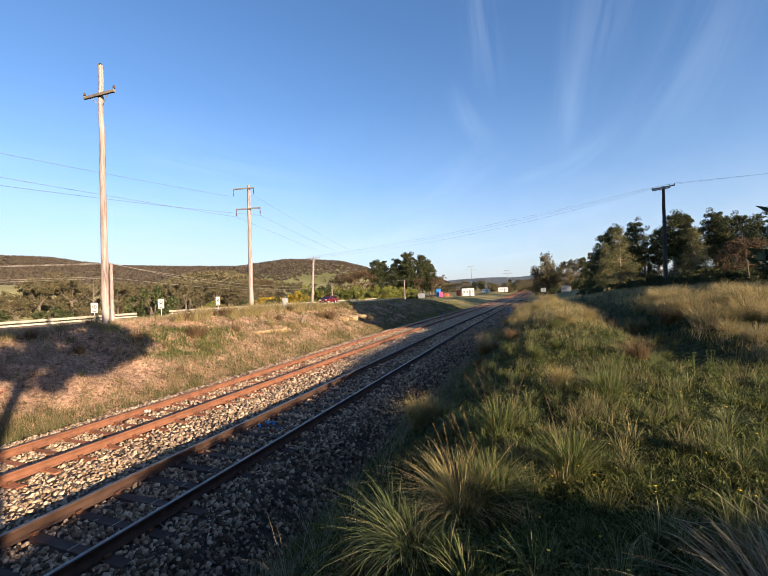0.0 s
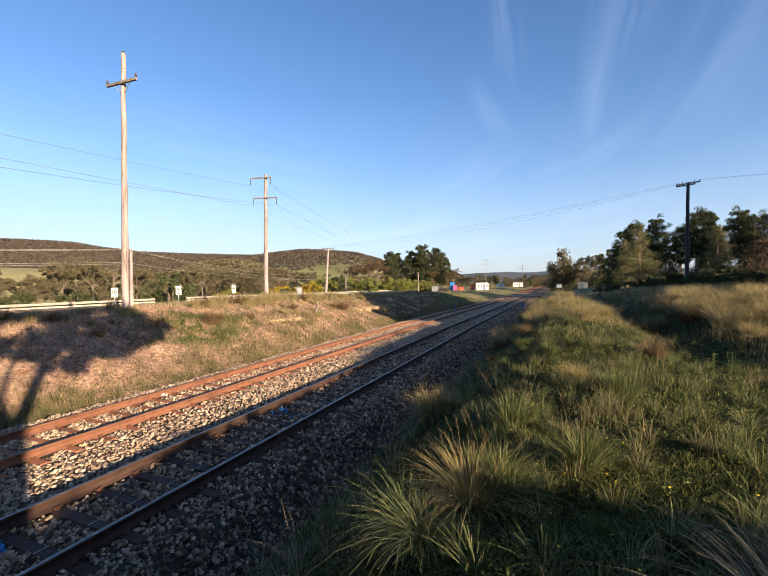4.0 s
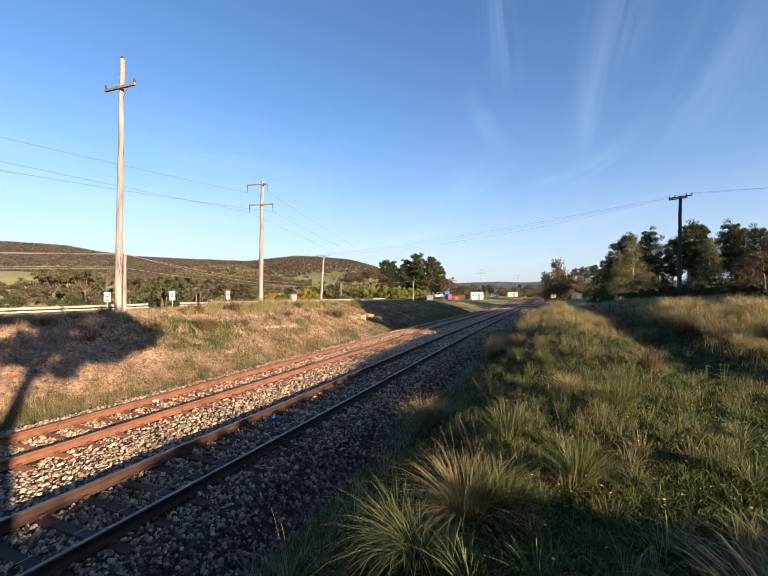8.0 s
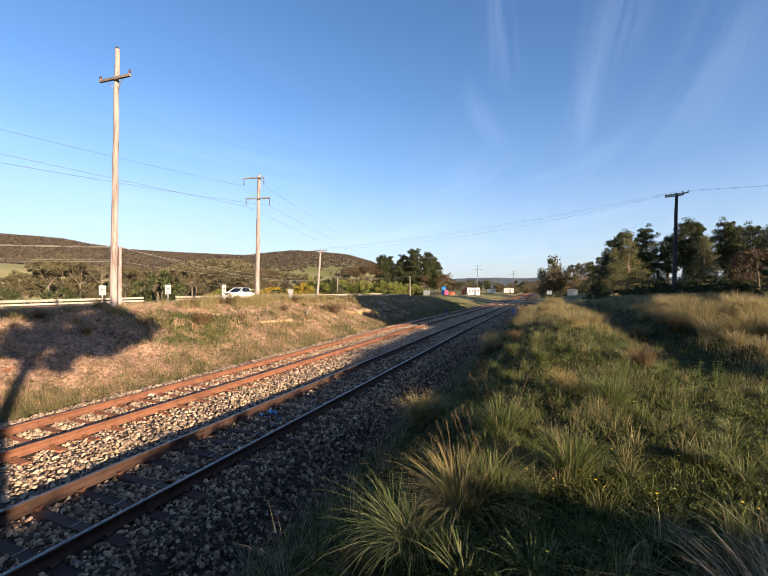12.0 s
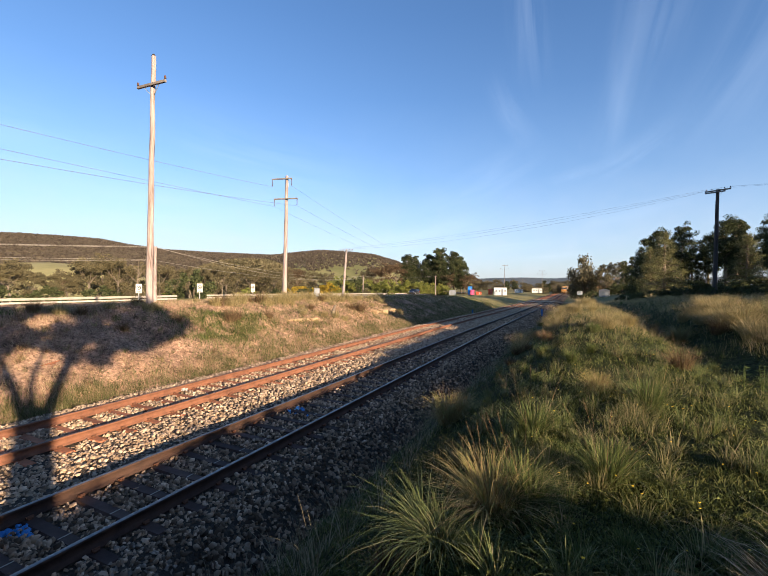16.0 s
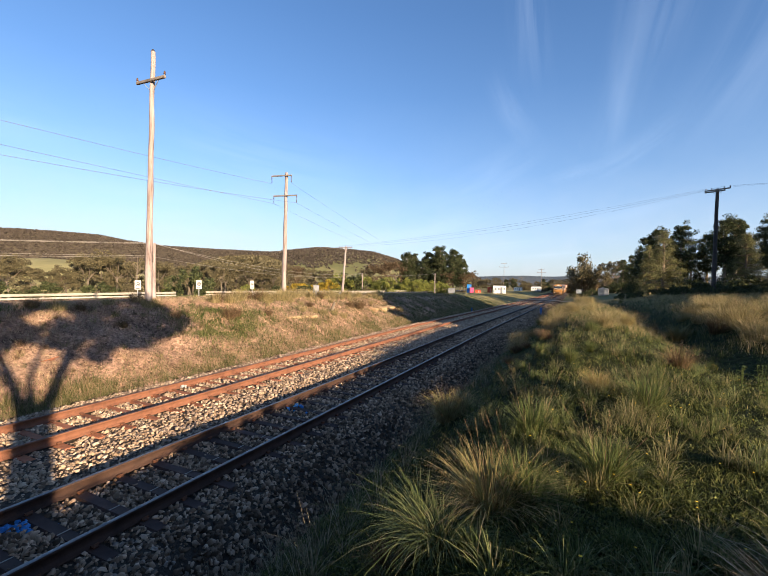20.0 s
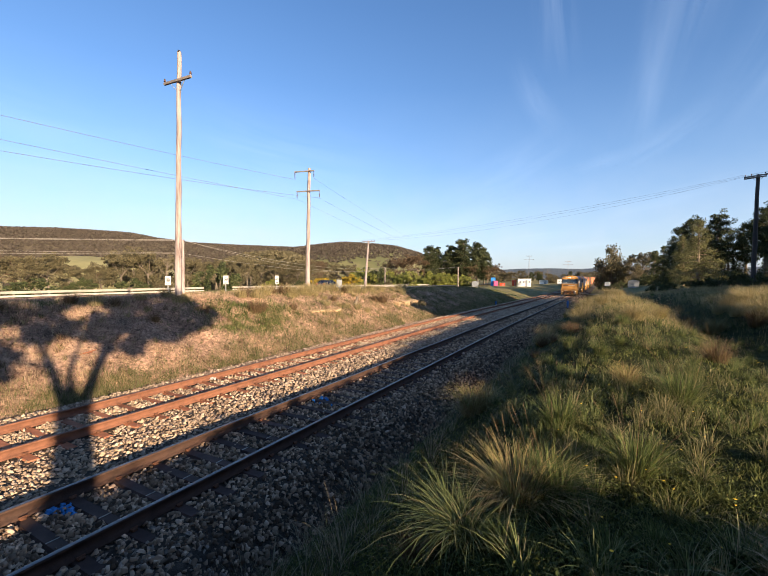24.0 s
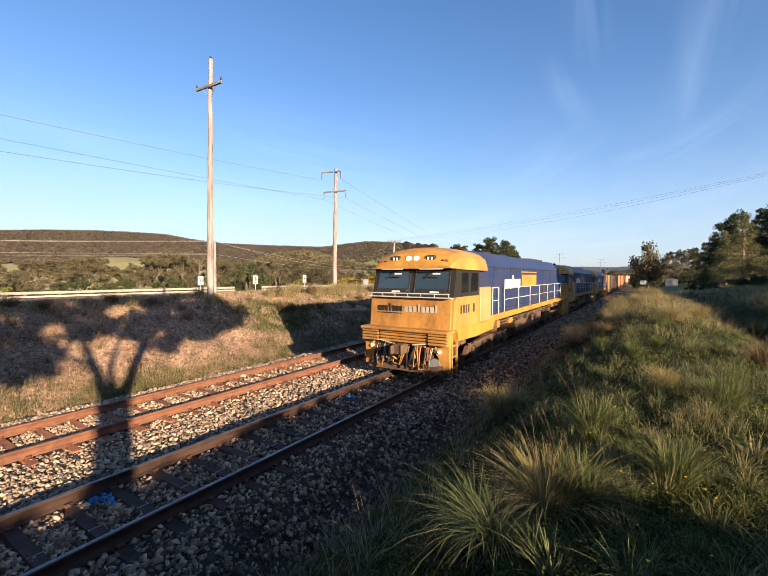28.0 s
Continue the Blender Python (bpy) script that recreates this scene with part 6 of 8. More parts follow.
shed(-0.35, 120, 1.3, 1.05, 0.5, M_WHITE, "relay_box", "white trackside relay box", 0.85, M_WHITE, 0.02)
shed(-3.1, 118, 2.4, 1.7, 2.0, M_TIN, "tin_shed", "low grey tin shed before the trees", 0.5)


def pylon(az, d, h, label):
    x, y = bearing(az, d)
    p = thing("pylon_pole", pose(x, y, gz(x, y), 0, 0, az), label, "power pole", "poles in the distance")
    bm = bmesh.new()
    add_rod(bm, (0, 0, -0.5), (0, 0, h), 0.14, 0.09, 8)
    part("shaft", bm, M_ARM, p)
    for z, w in ((h * 0.97, 1.4), (h * 0.84, 2.2)):
        bm = bmesh.new()
        add_box(bm, (0, 0, z), (w * 2, 0.10, 0.11))
        arm = part("crossarm", bm, M_ARM, p)
        for s in (-0.95, 0.95):
            bm = bmesh.new()
            add_rod(bm, (s * w, 0, z + 0.05), (s * w, 0, z + 0.4), 0.07, 0.05, 6)
            part("insulator", bm, M_INSUL, arm)


pylon(8.9, 215, 14.0, "distant grey pole with two crossarms")
pylon(4.15, 230, 12.6, "distant grey pole with two crossarms")
pylon(6.6, 260, 8.0, "distant slim timber pole with crossarms")


# ---- sandstone showing in the bank ----
def ledge(x, y, ln, h, turn):
    rng = random.Random(int(y * 10))
    z = gz(x, y)
    o = thing("sandstone_ledge", pose(x, y, z, 0, 8, turn), "yellow sandstone ledge showing in the eroded bank", "rock ledge", "ledges in the bank")
    k = max(2, int(ln / 0.55))
    for i in range(k):
        bm = bmesh.new()
        w = ln / k * rng.uniform(0.9, 1.1)
        add_box(bm, (rng.uniform(-0.06, 0.06), (i - (k - 1) / 2) * ln / k, rng.uniform(-0.05, 0.03)), (rng.uniform(0.5, 0.75), w, h * rng.uniform(0.7, 1.1)), 0.05, Matrix.Rotation(rng.uniform(-0.15, 0.15), 3, "Z"))
        for v in bm.verts:
            v.co += noise.noise_vector(v.co * 3.1 + Vector((y, i, 0))) * 0.07
        part("slab", bm, M_LEDGE, o)


ledge(-9.85, 21.0, 2.7, 0.42, -4)
ledge(-10.6, 18.6, 0.8, 0.2, -6)
ledge(-9.85, 32.4, 2.6, 0.42, 2)
ledge(-10.05, 35.6, 3.2, 0.46, 4)


def stump(x, y):
    """A bleached broken stump with one snapped side branch."""
    o = thing("tree_stump", pose(x, y, gz(x, y), 6, 9, 20), "bleached grey broken stump on the cut bank", "stump")
    bm = bmesh.new()
    add_tube(bm, [(0, 0, -0.2), (0.02, 0, 0.15), (0.06, 0.03, 0.4), (0.05, 0.08, 0.62)], [0.17, 0.12, 0.10, 0.06], 9, 0.2)
    part("trunk", bm, M_BARK_PALE, o)
    bm = bmesh.new()
    add_tube(bm, [(0.04, 0.02, 0.3), (0.10, 0.20, 0.46), (0.08, 0.30, 0.60)], [0.06, 0.045, 0.02], 7, 0.15)
    part("branch", bm, M_BARK_PALE, o)


stump(-9.98, 25.0)


# ---- level crossing ----
def crossing(y0, y1):
    """Pale gravel approach and panels laid flush between the rails."""
    c = thing("level_crossing", pose(0, 0, 0), "pale dusty gravel level crossing over both tracks", "level crossing")
    for k, (x0, x1) in enumerate(((-7.6, -4.70), (-4.52, -3.19), (-3.02, -0.84), (-0.67, 0.67), (0.84, 5.0))):
        bm = bmesh.new()
        nxs = max(2, int((x1 - x0) / 0.9))
        rows = [[bm.verts.new((x0 + (x1 - x0) * i / nxs, y, (float(grade(y)) - 0.02 if -5.5 < x0 + (x1 - x0) * i / nxs < 2 else max(gz(x0 + (x1 - x0) * i / nxs, y), float(grade(y)) - 0.25) + 0.03) + random.uniform(-0.012, 0.012))) for i in range(nxs + 1)] for y in np.linspace(y0, y1, 8)]
        for a, b in zip(rows, rows[1:]):
            for i in range(nxs):
                bm.faces.new((a[i], a[i + 1], b[i + 1], b[i]))
        bmesh.ops.solidify(bm, geom=bm.faces[:], thickness=0.15)
        part("approach" if k in (0, 4) else "panel", bm, M_DUST, c, "packed pale gravel" if k in (0, 4) else "dusty crossing panel")


crossing(104.0, 110.0)


# ---- small litter by the line ----
def litter():
    o = thing("scrap_bar", pose(-9.3, 7.2, gz(-9.3, 7.2) + 0.05, 0, -14, 70), "rusty red-brown iron bar lying on the bank", "scrap metal")
    bm = bmesh.new()
    add_box(bm, (0, 0, 0), (0.62, 0.05, 0.03), 0.006)
    part("bar", bm, M_SLEEPER, o)
    bm = bmesh.new()
    add_box(bm, (0.12, -0.1, -0.02), (0.16, 0.14, 0.02), 0.005)
    part("flange", bm, M_SLEEPER, o)
    o = thing("paper_scrap", pose(-4.45, 8.4, -0.13, 8, 5, 30), "crumpled white paper scrap beside the far rail", "litter")
    bm = bmesh.new()
    bmesh.ops.create_grid(bm, x_segments=7, y_segments=7, size=0.07)
    rr = random.Random(4)
    for v in bm.verts:
        v.co += Vector((rr.uniform(-0.02, 0.02), rr.uniform(-0.02, 0.02), rr.uniform(0, 0.06)))
    bmesh.ops.solidify(bm, geom=bm.faces[:], thickness=0.003)
    part("sheet", bm, M_SIGN, o)


litter()


def leafy_weed(x, y, s):
    """A knee-high weed with broad pale leaves up a stem."""
    o = thing("leafy_weed", pose(x, y, gz(x, y)), "pale green broad-leaved weed in the hollow", "weed", "weeds in the hollow")
    rr = random.Random(int(x * 100))
    for _ in range(3):
        lean = Vector((rr.uniform(-0.1, 0.1), rr.uniform(-0.1, 0.1), 0.42 * s))
        bm = bmesh.new()
        add_tube(bm, [(0, 0, -0.03), lean * 0.5, lean], [0.006, 0.005, 0.003], 5)
        stem = part("stem", bm, M_PATCH, o)
        for k in range(9):
            c = lean * (0.25 + 0.09 * k)
            a = k * 2.4 + rr.random()
            ln = 0.13 * s * (1 - 0.05 * k)
            d, w = Vector((math.cos(a), math.sin(a), 0.35)), Vector((-math.sin(a), math.cos(a), 0))
            bm = bmesh.new()
            pts = [c, c + d * ln * 0.4 + w * ln * 0.22, c + d * ln + Vector((0, 0, -0.02)), c + d * ln * 0.4 - w * ln * 0.22]
            q = [bm.verts.new(p) for p in pts]
            m = bm.verts.new(c + d * ln * 0.45 + Vector((0, 0, -0.012)))
            for i in range(4):
                bm.faces.new((q[i], q[(i + 1) % 4], m))
            part("leaf", bm, M_PATCH, stem)


for x, y, s in ((8.35, 8.2, 1.0), (8.62, 8.35, 1.1), (8.5, 7.7, 0.7)):
    leafy_weed(x, y, s)


# ---- hills and high cloud ----
def hill(name, label, azs, els, d, depth, mat, trees, tree_size, seed, bare=0.0, leaves=None, per=6):
    """A long hill seen over bearings azs with crest slopes els at distance d, wooded above the bare share of its height."""
    rng = np.random.default_rng(seed)
    a = np.linspace(max(azs), min(azs), 110)
    o = np.argsort(azs)
    crest = np.interp(a, np.array(azs)[o], np.array(els)[o]) * d + 3.0
    t = np.linspace(0, 1.3, 22)
    A, T = np.meshgrid(a, t)
    up = np.where(T < 1, np.sin(np.clip(T, 0, 1) * math.pi / 2) ** 1.3, 1 - (T - 1) ** 2 * 2)
    rr = d + (T - 1) * depth
    x, y = 6.0 - rr * np.sin(np.radians(A)), 0.2 + rr * np.cos(np.radians(A))
    z = -6 + (crest[None] + 6) * up + soft_noise(x, y, 60, seed) * 3.0 * np.clip(1.05 - T, 0, 1) * up
    n = len(a)
    i = np.arange(n * len(t)).reshape(len(t), n)
    q = np.stack([i[:-1, :-1], i[:-1, 1:], i[1:, 1:], i[1:, :-1]], -1).reshape(-1, 4)
    h = tagged(new(name, mesh_np(name, np.stack([x, y, z], -1).reshape(-1, 3), q, mat, True)), label, "hill", kind="structure")
    ta, tt = rng.uniform(a.min(), a.max(), trees), rng.uniform(0.05, 1.03, trees)
    wood = soft_noise(ta * 9, tt * 20, 9.0, seed * 0.7)
    ok = (tt > bare + 0.10 * wood) | (rng.random(trees) < 0.05)
    ta, tt = ta[ok], tt[ok]
    ch = np.interp(ta, a[::-1], crest[::-1])
    tu = np.where(tt < 1, np.sin(np.clip(tt, 0, 1) * math.pi / 2) ** 1.3, 1.0)
    r2 = d + (tt - 1) * depth
    c = np.stack([6.0 - r2 * np.sin(np.radians(ta)), 0.2 + r2 * np.cos(np.radians(ta)), -6 + (ch + 6) * tu + tree_size * 0.15], -1)
    v, f = leaf_cloud(c, np.full(len(c), tree_size * 0.55), per, tree_size * 1.03 / math.sqrt(per), rng, 0.8)
    tagged(new(name + "_forest", mesh_np(name + "_forest", v, f, leaves or M_LEAF_RIDGE)), "grey-brown eucalypt forest covering the hill", "forest", kind="stuff")
    return h


M_HILL = surface("wooded_hill_ground", [(0.2, (0.055, 0.045, 0.028)), (0.7, (0.10, 0.080, 0.050))], 0.01, 0.1, 0.95, bump=0.2)
# range ground with the same blue haze tint in its colour
M_RANGE = surface("hazed_range_forest", [(0.2, (0.065, 0.080, 0.095)), (0.7, (0.085, 0.102, 0.118))], 0.004, 0.03, 0.95, bump=0.2)
M_FIELD = surface("green_hill_pasture", [(0.2, (0.085, 0.088, 0.032)), (0.55, (0.145, 0.14, 0.052)), (0.85, (0.22, 0.19, 0.085))], 0.012, 0.1, 0.95, bump=0.2)
M_PADDOCK = surface("dry_yellow_paddock", [(0.2, (0.20, 0.18, 0.07)), (0.55, (0.29, 0.255, 0.105)), (0.85, (0.36, 0.30, 0.14))], 0.02, 0.2, 0.95, bump=0.2)
hill("ridge", "long wooded ridge", [84, 76, 72, 67.6, 63, 60.8, 57.9, 54.3, 49.3, 44.5, 40.7, 36, 30], [0.072, 0.076, 0.082, 0.086, 0.086, 0.085, 0.077, 0.070, 0.068, 0.067, 0.066, 0.060, 0.050], 1500, 420, M_HILL, 17000, 7.5, 3, per=9)
hill("round_hill", "low wooded hill with green pasture on its lower slope", [46, 41.9, 38.1, 34.7, 31.3, 27.1, 23.7, 20.9, 13.4, 12.0], [0.045, 0.0625, 0.0715, 0.079, 0.077, 0.071, 0.055, 0.034, 0.020, 0.010], 950, 420, M_FIELD, 9000, 5.5, 5, 0.36, per=10)
hill("far_range", "far low wooded range", [20, 13.4, 10.1, 6.3, 2.7, 1.5, -6, -20, -35], [0.012, 0.0155, 0.0185, 0.0200, 0.0180, 0.0195, 0.02, 0.02, 0.02], 3300, 700, M_RANGE, 5000, 5, 9, 0.0, M_LEAF_HAZED)
hill("paddock_rise", "grassy rise with scattered trees beyond the road", [84, 71, 67.5, 65, 62, 59, 50, 44, 40, 36], [0.014, 0.024, 0.034, 0.036, 0.033, 0.018, 0.010, 0.010, 0.010, 0.008], 420, 160, M_PADDOCK, 420, 6, 13, 0.85)

hill("wooded_rise", "wooded rise close beyond the road", [53, 50, 47.5, 44.5, 41.6, 39.5, 37.5, 35.5], [0.008, 0.030, 0.044, 0.050, 0.049, 0.036, 0.022, 0.004], 300, 130, M_HILL, 1500, 4.6, 17, 0.0, M_LEAF_EUC, 26)


def cloud_material():
    m, n, l, b = material("thin_cirrus", 1.0, 0.0, 0.0)
    tc = n.new("ShaderNodeTexCoord")
    sep = n.new("ShaderNodeSeparateXYZ")
    l.new(tc.outputs["UV"], sep.inputs[0])

    def bell(sock):
        r = ramp(n, [(0.0, (0, 0, 0)), (0.5, (1, 1, 1)), (1.0, (0, 0, 0))])
        r.color_ramp.interpolation = "EASE"
        l.new(sock, r.inputs[0])
        return r.outputs[0]

    mp = n.new("ShaderNodeMapping")
    mp.inputs["Scale"].default_value = (1.6, 5.0, 1.0)
    l.new(tc.outputs["UV"], mp.inputs["Vector"])
    o = n.new("ShaderNodeObjectInfo")
    add = n.new("ShaderNodeVectorMath")
    add.operation = "MULTIPLY_ADD"
    l.new(o.outputs["Random"], add.inputs[0])
    add.inputs[1].default_value = (31, 17, 9)
    l.new(mp.outputs[0], add.inputs[2])
    t = n.new("ShaderNodeTexNoise")
    t.inputs["Scale"].default_value, t.inputs["Detail"].default_value, t.inputs["Roughness"].default_value, t.inputs["Distortion"].default_value = 1.0, 6, 0.55, 0.6
    l.new(add.outputs[0], t.inputs["Vector"])
    tr = ramp(n, [(0.34, (0, 0, 0)), (0.50, (0.040, 0.040, 0.040)), (0.80, (0.088, 0.088, 0.088))])
    l.new(t.outputs[0], tr.inputs[0])
    a = mixed(n, l, bell(sep.outputs["X"]), bell(sep.outputs["Y"]), 1.0, "MULTIPLY")
    a = mixed(n, l, a, tr.outputs[0], 1.0, "MULTIPLY")
    em = n.new("ShaderNodeEmission")
    em.inputs["Color"].default_value, em.inputs["Strength"].default_value = (0.80, 0.90, 1.0, 1), 0.62
    tp = n.new("ShaderNodeBsdfTransparent")
    mx = n.new("ShaderNodeMixShader")
    l.new(a, mx.inputs[0])
    l.new(tp.outputs[0], mx.inputs[1])
    l.new(em.outputs[0], mx.inputs[2])
    l.new(mx.outputs[0], n["Material Output"].inputs["Surface"])
    return m


M_CLOUD = cloud_material()


def wisp(az0, el0, az1, el1, width, bend=0.0, d=4200):
    """A thin streak of high cloud between two bearings and heights (degrees), width in degrees."""
    k = 16
    me = bpy.data.meshes.new("cirrus")
    vs, fs, uv = [], [], []
    da, de = az1 - az0, el1 - el0
    ln = math.hypot(da, de)
    nxv, nyv = -de / ln, da / ln
    for i in range(k + 1):
        t = i / k
        for j in range(5):
            s = (j / 4 - 0.5) * width
            b = bend * 4 * t * (1 - t)
            az, el = radians(az0 + da * t + nxv * (s + b)), radians(el0 + de * t + nyv * (s + b))
            vs.append((6 - d * math.sin(az) * math.cos(el), d * math.cos(az) * math.cos(el), d * math.sin(el)))
            uv.append((t, j / 4))
    for i in range(k):
        for j in range(4):
            q = i * 5 + j
            fs.append((q, q + 1, q + 6, q + 5))
    me.from_pydata(vs, [], fs)
    lay = me.uv_layers.new(name="UVMap")
    for lp in me.loops:
        lay.data[lp.index].uv = uv[lp.vertex_index]
    me.materials.append(M_CLOUD)
    c = tagged(new("cirrus_cloud", me), "thin wispy white cirrus cloud in the blue sky", "cloud", "high clouds", "structure")
    c.visible_shadow = False
    return c


def haze_veil():
    """A pale glowing band, added to brighten the low sky all round as haze does."""
    m, n, l, b = material("pale_horizon_glow", 1.0, 0.0, 0.0)
    tc = n.new("ShaderNodeTexCoord")
    sep = n.new("ShaderNodeSeparateXYZ")
    l.new(tc.outputs["UV"], sep.inputs[0])
    r = ramp(n, [(0.0, (0.85, 0.85, 0.85)), (0.2, (0.66, 0.66, 0.66)), (0.45, (0.21, 0.21, 0.21)), (0.75, (0.035, 0.035, 0.035)), (1.0, (0, 0, 0))])
    l.new(sep.outputs["Y"], r.inputs[0])
    way = ramp(n, [(0.0, (0.78, 0.78, 0.78)), (0.13, (1, 1, 1)), (0.30, (1, 1, 1)), (0.5, (0.7, 0.7, 0.7)), (1.0, (0.78, 0.78, 0.78))])
    l.new(sep.outputs["X"], way.inputs[0])
    t = noise_tex(n, l, 5.0, 5, 0.6, "UV", (14, 1.6, 1))
    tr = ramp(n, [(0.3, (0.75, 0.75, 0.75)), (0.7, (1, 1, 1))])
    l.new(t.outputs[0], tr.inputs[0])
    a = mixed(n, l, r.outputs[0], tr.outputs[0], 1.0, "MULTIPLY")
    a = mixed(n, l, a, way.outputs[0], 1.0, "MULTIPLY")
    em = n.new("ShaderNodeEmission")
    tone = ramp(n, [(0.0, (0.92, 0.95, 1.0)), (0.25, (0.86, 0.92, 1.0)), (0.6, (0.70, 0.85, 1.0))])
    l.new(sep.outputs["Y"], tone.inputs[0])
    l.new(tone.outputs[0], em.inputs["Color"])
    em.inputs["Strength"].default_value = 0.36
    tp = n.new("ShaderNodeBsdfTransparent")
    mx = n.new("ShaderNodeMixShader")
    l.new(a, mx.inputs[0])
    l.new(tp.outputs[0], mx.inputs[1])
    l.new(em.outputs[0], mx.inputs[2])
    l.new(mx.outputs[0], n["Material Output"].inputs["Surface"])
    me = bpy.data.meshes.new("haze_veil")
    vs, fs, uv = [], [], []
    k, rows = 72, 10
    for j in range(rows + 1):
        el = radians(-1 + 34 * j / rows)
        for i in range(k + 1):
            az = i * math.tau / k
            vs.append((6 - 4600 * math.sin(az) * math.cos(el), 4600 * math.cos(az) * math.cos(el), 4600 * math.sin(el)))
            uv.append((i / k, j / rows))
    for j in range(rows):
        for i in range(k):
            q = j * (k + 1) + i
            fs.append((q, q + 1, q + k + 2, q + k + 1))
    me.from_pydata(vs, [], fs)
    lay = me.uv_layers.new(name="UVMap")
    for lp in me.loops:
        lay.data[lp.index].uv = uv[lp.vertex_index]
    me.materials.append(m)
    o = tagged(new("backdrop", me), "pale glowing haze band low in the blue sky", "sky", kind="structure")
    o.visible_shadow = False


haze_veil()
for w in ((-2.0, 13, -7.5, 40, 7, 0.8), (-3.4, 15, -4.8, 28, 3.2, 0.3), (-5, 20, -13, 46, 9, 1.0), (4.0, 17, 11.5, 28, 4.5, -0.8), (5.0, 22, 6.5, 44, 7, -0.6), (-9, 12, -24, 40, 12, 2),
          (4.5, 13.3, -3.5, 15.4, 2.2, 0.2), (1, 12.5, -12, 20, 4, 0.6), (14.5, 4.6, 2.0, 6.2, 1.7, 0.15), (9, 3.6, -4, 4.6, 1.3, 0.1), (2, 7.5, -14, 11, 3, 0.3), (30, 5, 6, 11, 5, 0.5), (24, 9, 2, 19, 8, 0.8),
          (84, 5, 44, 4, 12, 1), (78, 12, 30, 7, 13, 1.2), (88, 17, 52, 15, 13, 1.5), (62, 20, 22, 14, 12, 1), (46, 3, 14, 8, 6, 0.6), (70, 9, 40, 10, 6, 0.6)):
    wisp(*w)


# ---- the goods train: every vehicle is built with its front at y = 0, running towards -y ----
def row_of_bars(bm, xs, y, z, h, widths, plane="front"):
    for x, w in zip(xs, widths):
        if plane == "front":
            add_box(bm, (x, y, z), (w, 0.006, h))
        else:
            add_box(bm, (y, x, z), (0.006, w, h))


def print_bars(bm, x0, step, n, y, z, h, plane="front"):
    """Plain upright bars, the size of worn lettering, some taller."""
    for k in range(n):
        tall = h * (1.4 if k % 4 == 3 else 1.0)
        w = step * (0.42 if k % 4 == 3 else 0.78)
        c = (x0 + k * step, y, z + (tall - h) / 2)
        add_box(bm, c if plane == "front" else (c[1], c[0], c[2]), (w, 0.006, tall) if plane == "front" else (0.012, w, tall))


def wheelset_mesh():
    bm = bmesh.new()
    for s in (-0.76, 0.76):
        add_rod(bm, (s - 0.07, 0, 0), (s + 0.05, 0, 0), 0.48, seg=20)
        add_rod(bm, (s * 0.93 - 0.02, 0, 0), (s * 0.93 + 0.01, 0, 0), 0.51, seg=20)
    add_rod(bm, (-0.8, 0, 0), (0.8, 0, 0), 0.09, seg=8)
    return to_mesh("wheelset", bm, M_BOGIE)


ME_WHEELS = wheelset_mesh()


def bogie(parent, y, spacing, n, z=0.48):
    b = new("bogie", None)
    bm = bmesh.new()
    ln = spacing * (n - 1) + 1.3
    for s in (-1.14, 1.14):
        add_prism(bm, [(y - ln / 2, z - 0.05), (y - ln / 2 + 0.25, z + 0.22), (y - 0.5, z + 0.34), (y + 0.5, z + 0.34), (y + ln / 2 - 0.25, z + 0.22), (y + ln / 2, z - 0.05), (y + ln / 2 - 0.3, z - 0.02), (y + 0.4, z + 0.10), (y - 0.4, z + 0.10), (y - ln / 2 + 0.3, z - 0.02)], s - 0.07, s + 0.07, "x")
        for k in range(n):
            yy = y + (k - (n - 1) / 2) * spacing
            add_box(bm, (s * 1.05, yy, z), (0.20, 0.34, 0.34), 0.03)
            for o in (-0.28, 0.28):
                add_rod(bm, (s * 1.03, yy + o, z + 0.02), (s * 1.03, yy + o, z + 0.30), 0.075, seg=8)
        add_rod(bm, (s * 1.08, y - ln * 0.3, z - 0.22), (s * 1.08, y + ln * 0.3, z - 0.22), 0.03, seg=6)
    add_box(bm, (0, y, z + 0.22), (2.2, 0.5, 0.25), 0.03)
    bpy.data.objects.remove(b)
    b = part("bogie", bm, M_BOGIE, parent, "brown dusty bogie side frames")
    for k in range(n):
        w = new("wheelset", ME_WHEELS)
        w.parent = b
        w.location = (0, y + (k - (n - 1) / 2) * spacing, 0.48 if n == 3 else 0.46)
    return b


def loft(bm, rows):
    """Joins rows of points, each with the same count, into a skin with closed ends."""
    rings = [[bm.verts.new(p) for p in r] for r in rows]
    k = len(rings[0])
    for a, b in zip(rings, rings[1:]):
        for i in range(k):
            bm.faces.new((a[i], a[(i + 1) % k], b[(i + 1) % k], b[i]))
    bm.faces.new(rings[0][::-1])
    bm.faces.new(rings[-1])


def roof_row(y, low, zl, sh, zs, top, zt):
    return [(-low, y, zl), (-sh, y, zs), (-top, y, zt), (top, y, zt), (sh, y, zs), (low, y, zl)]


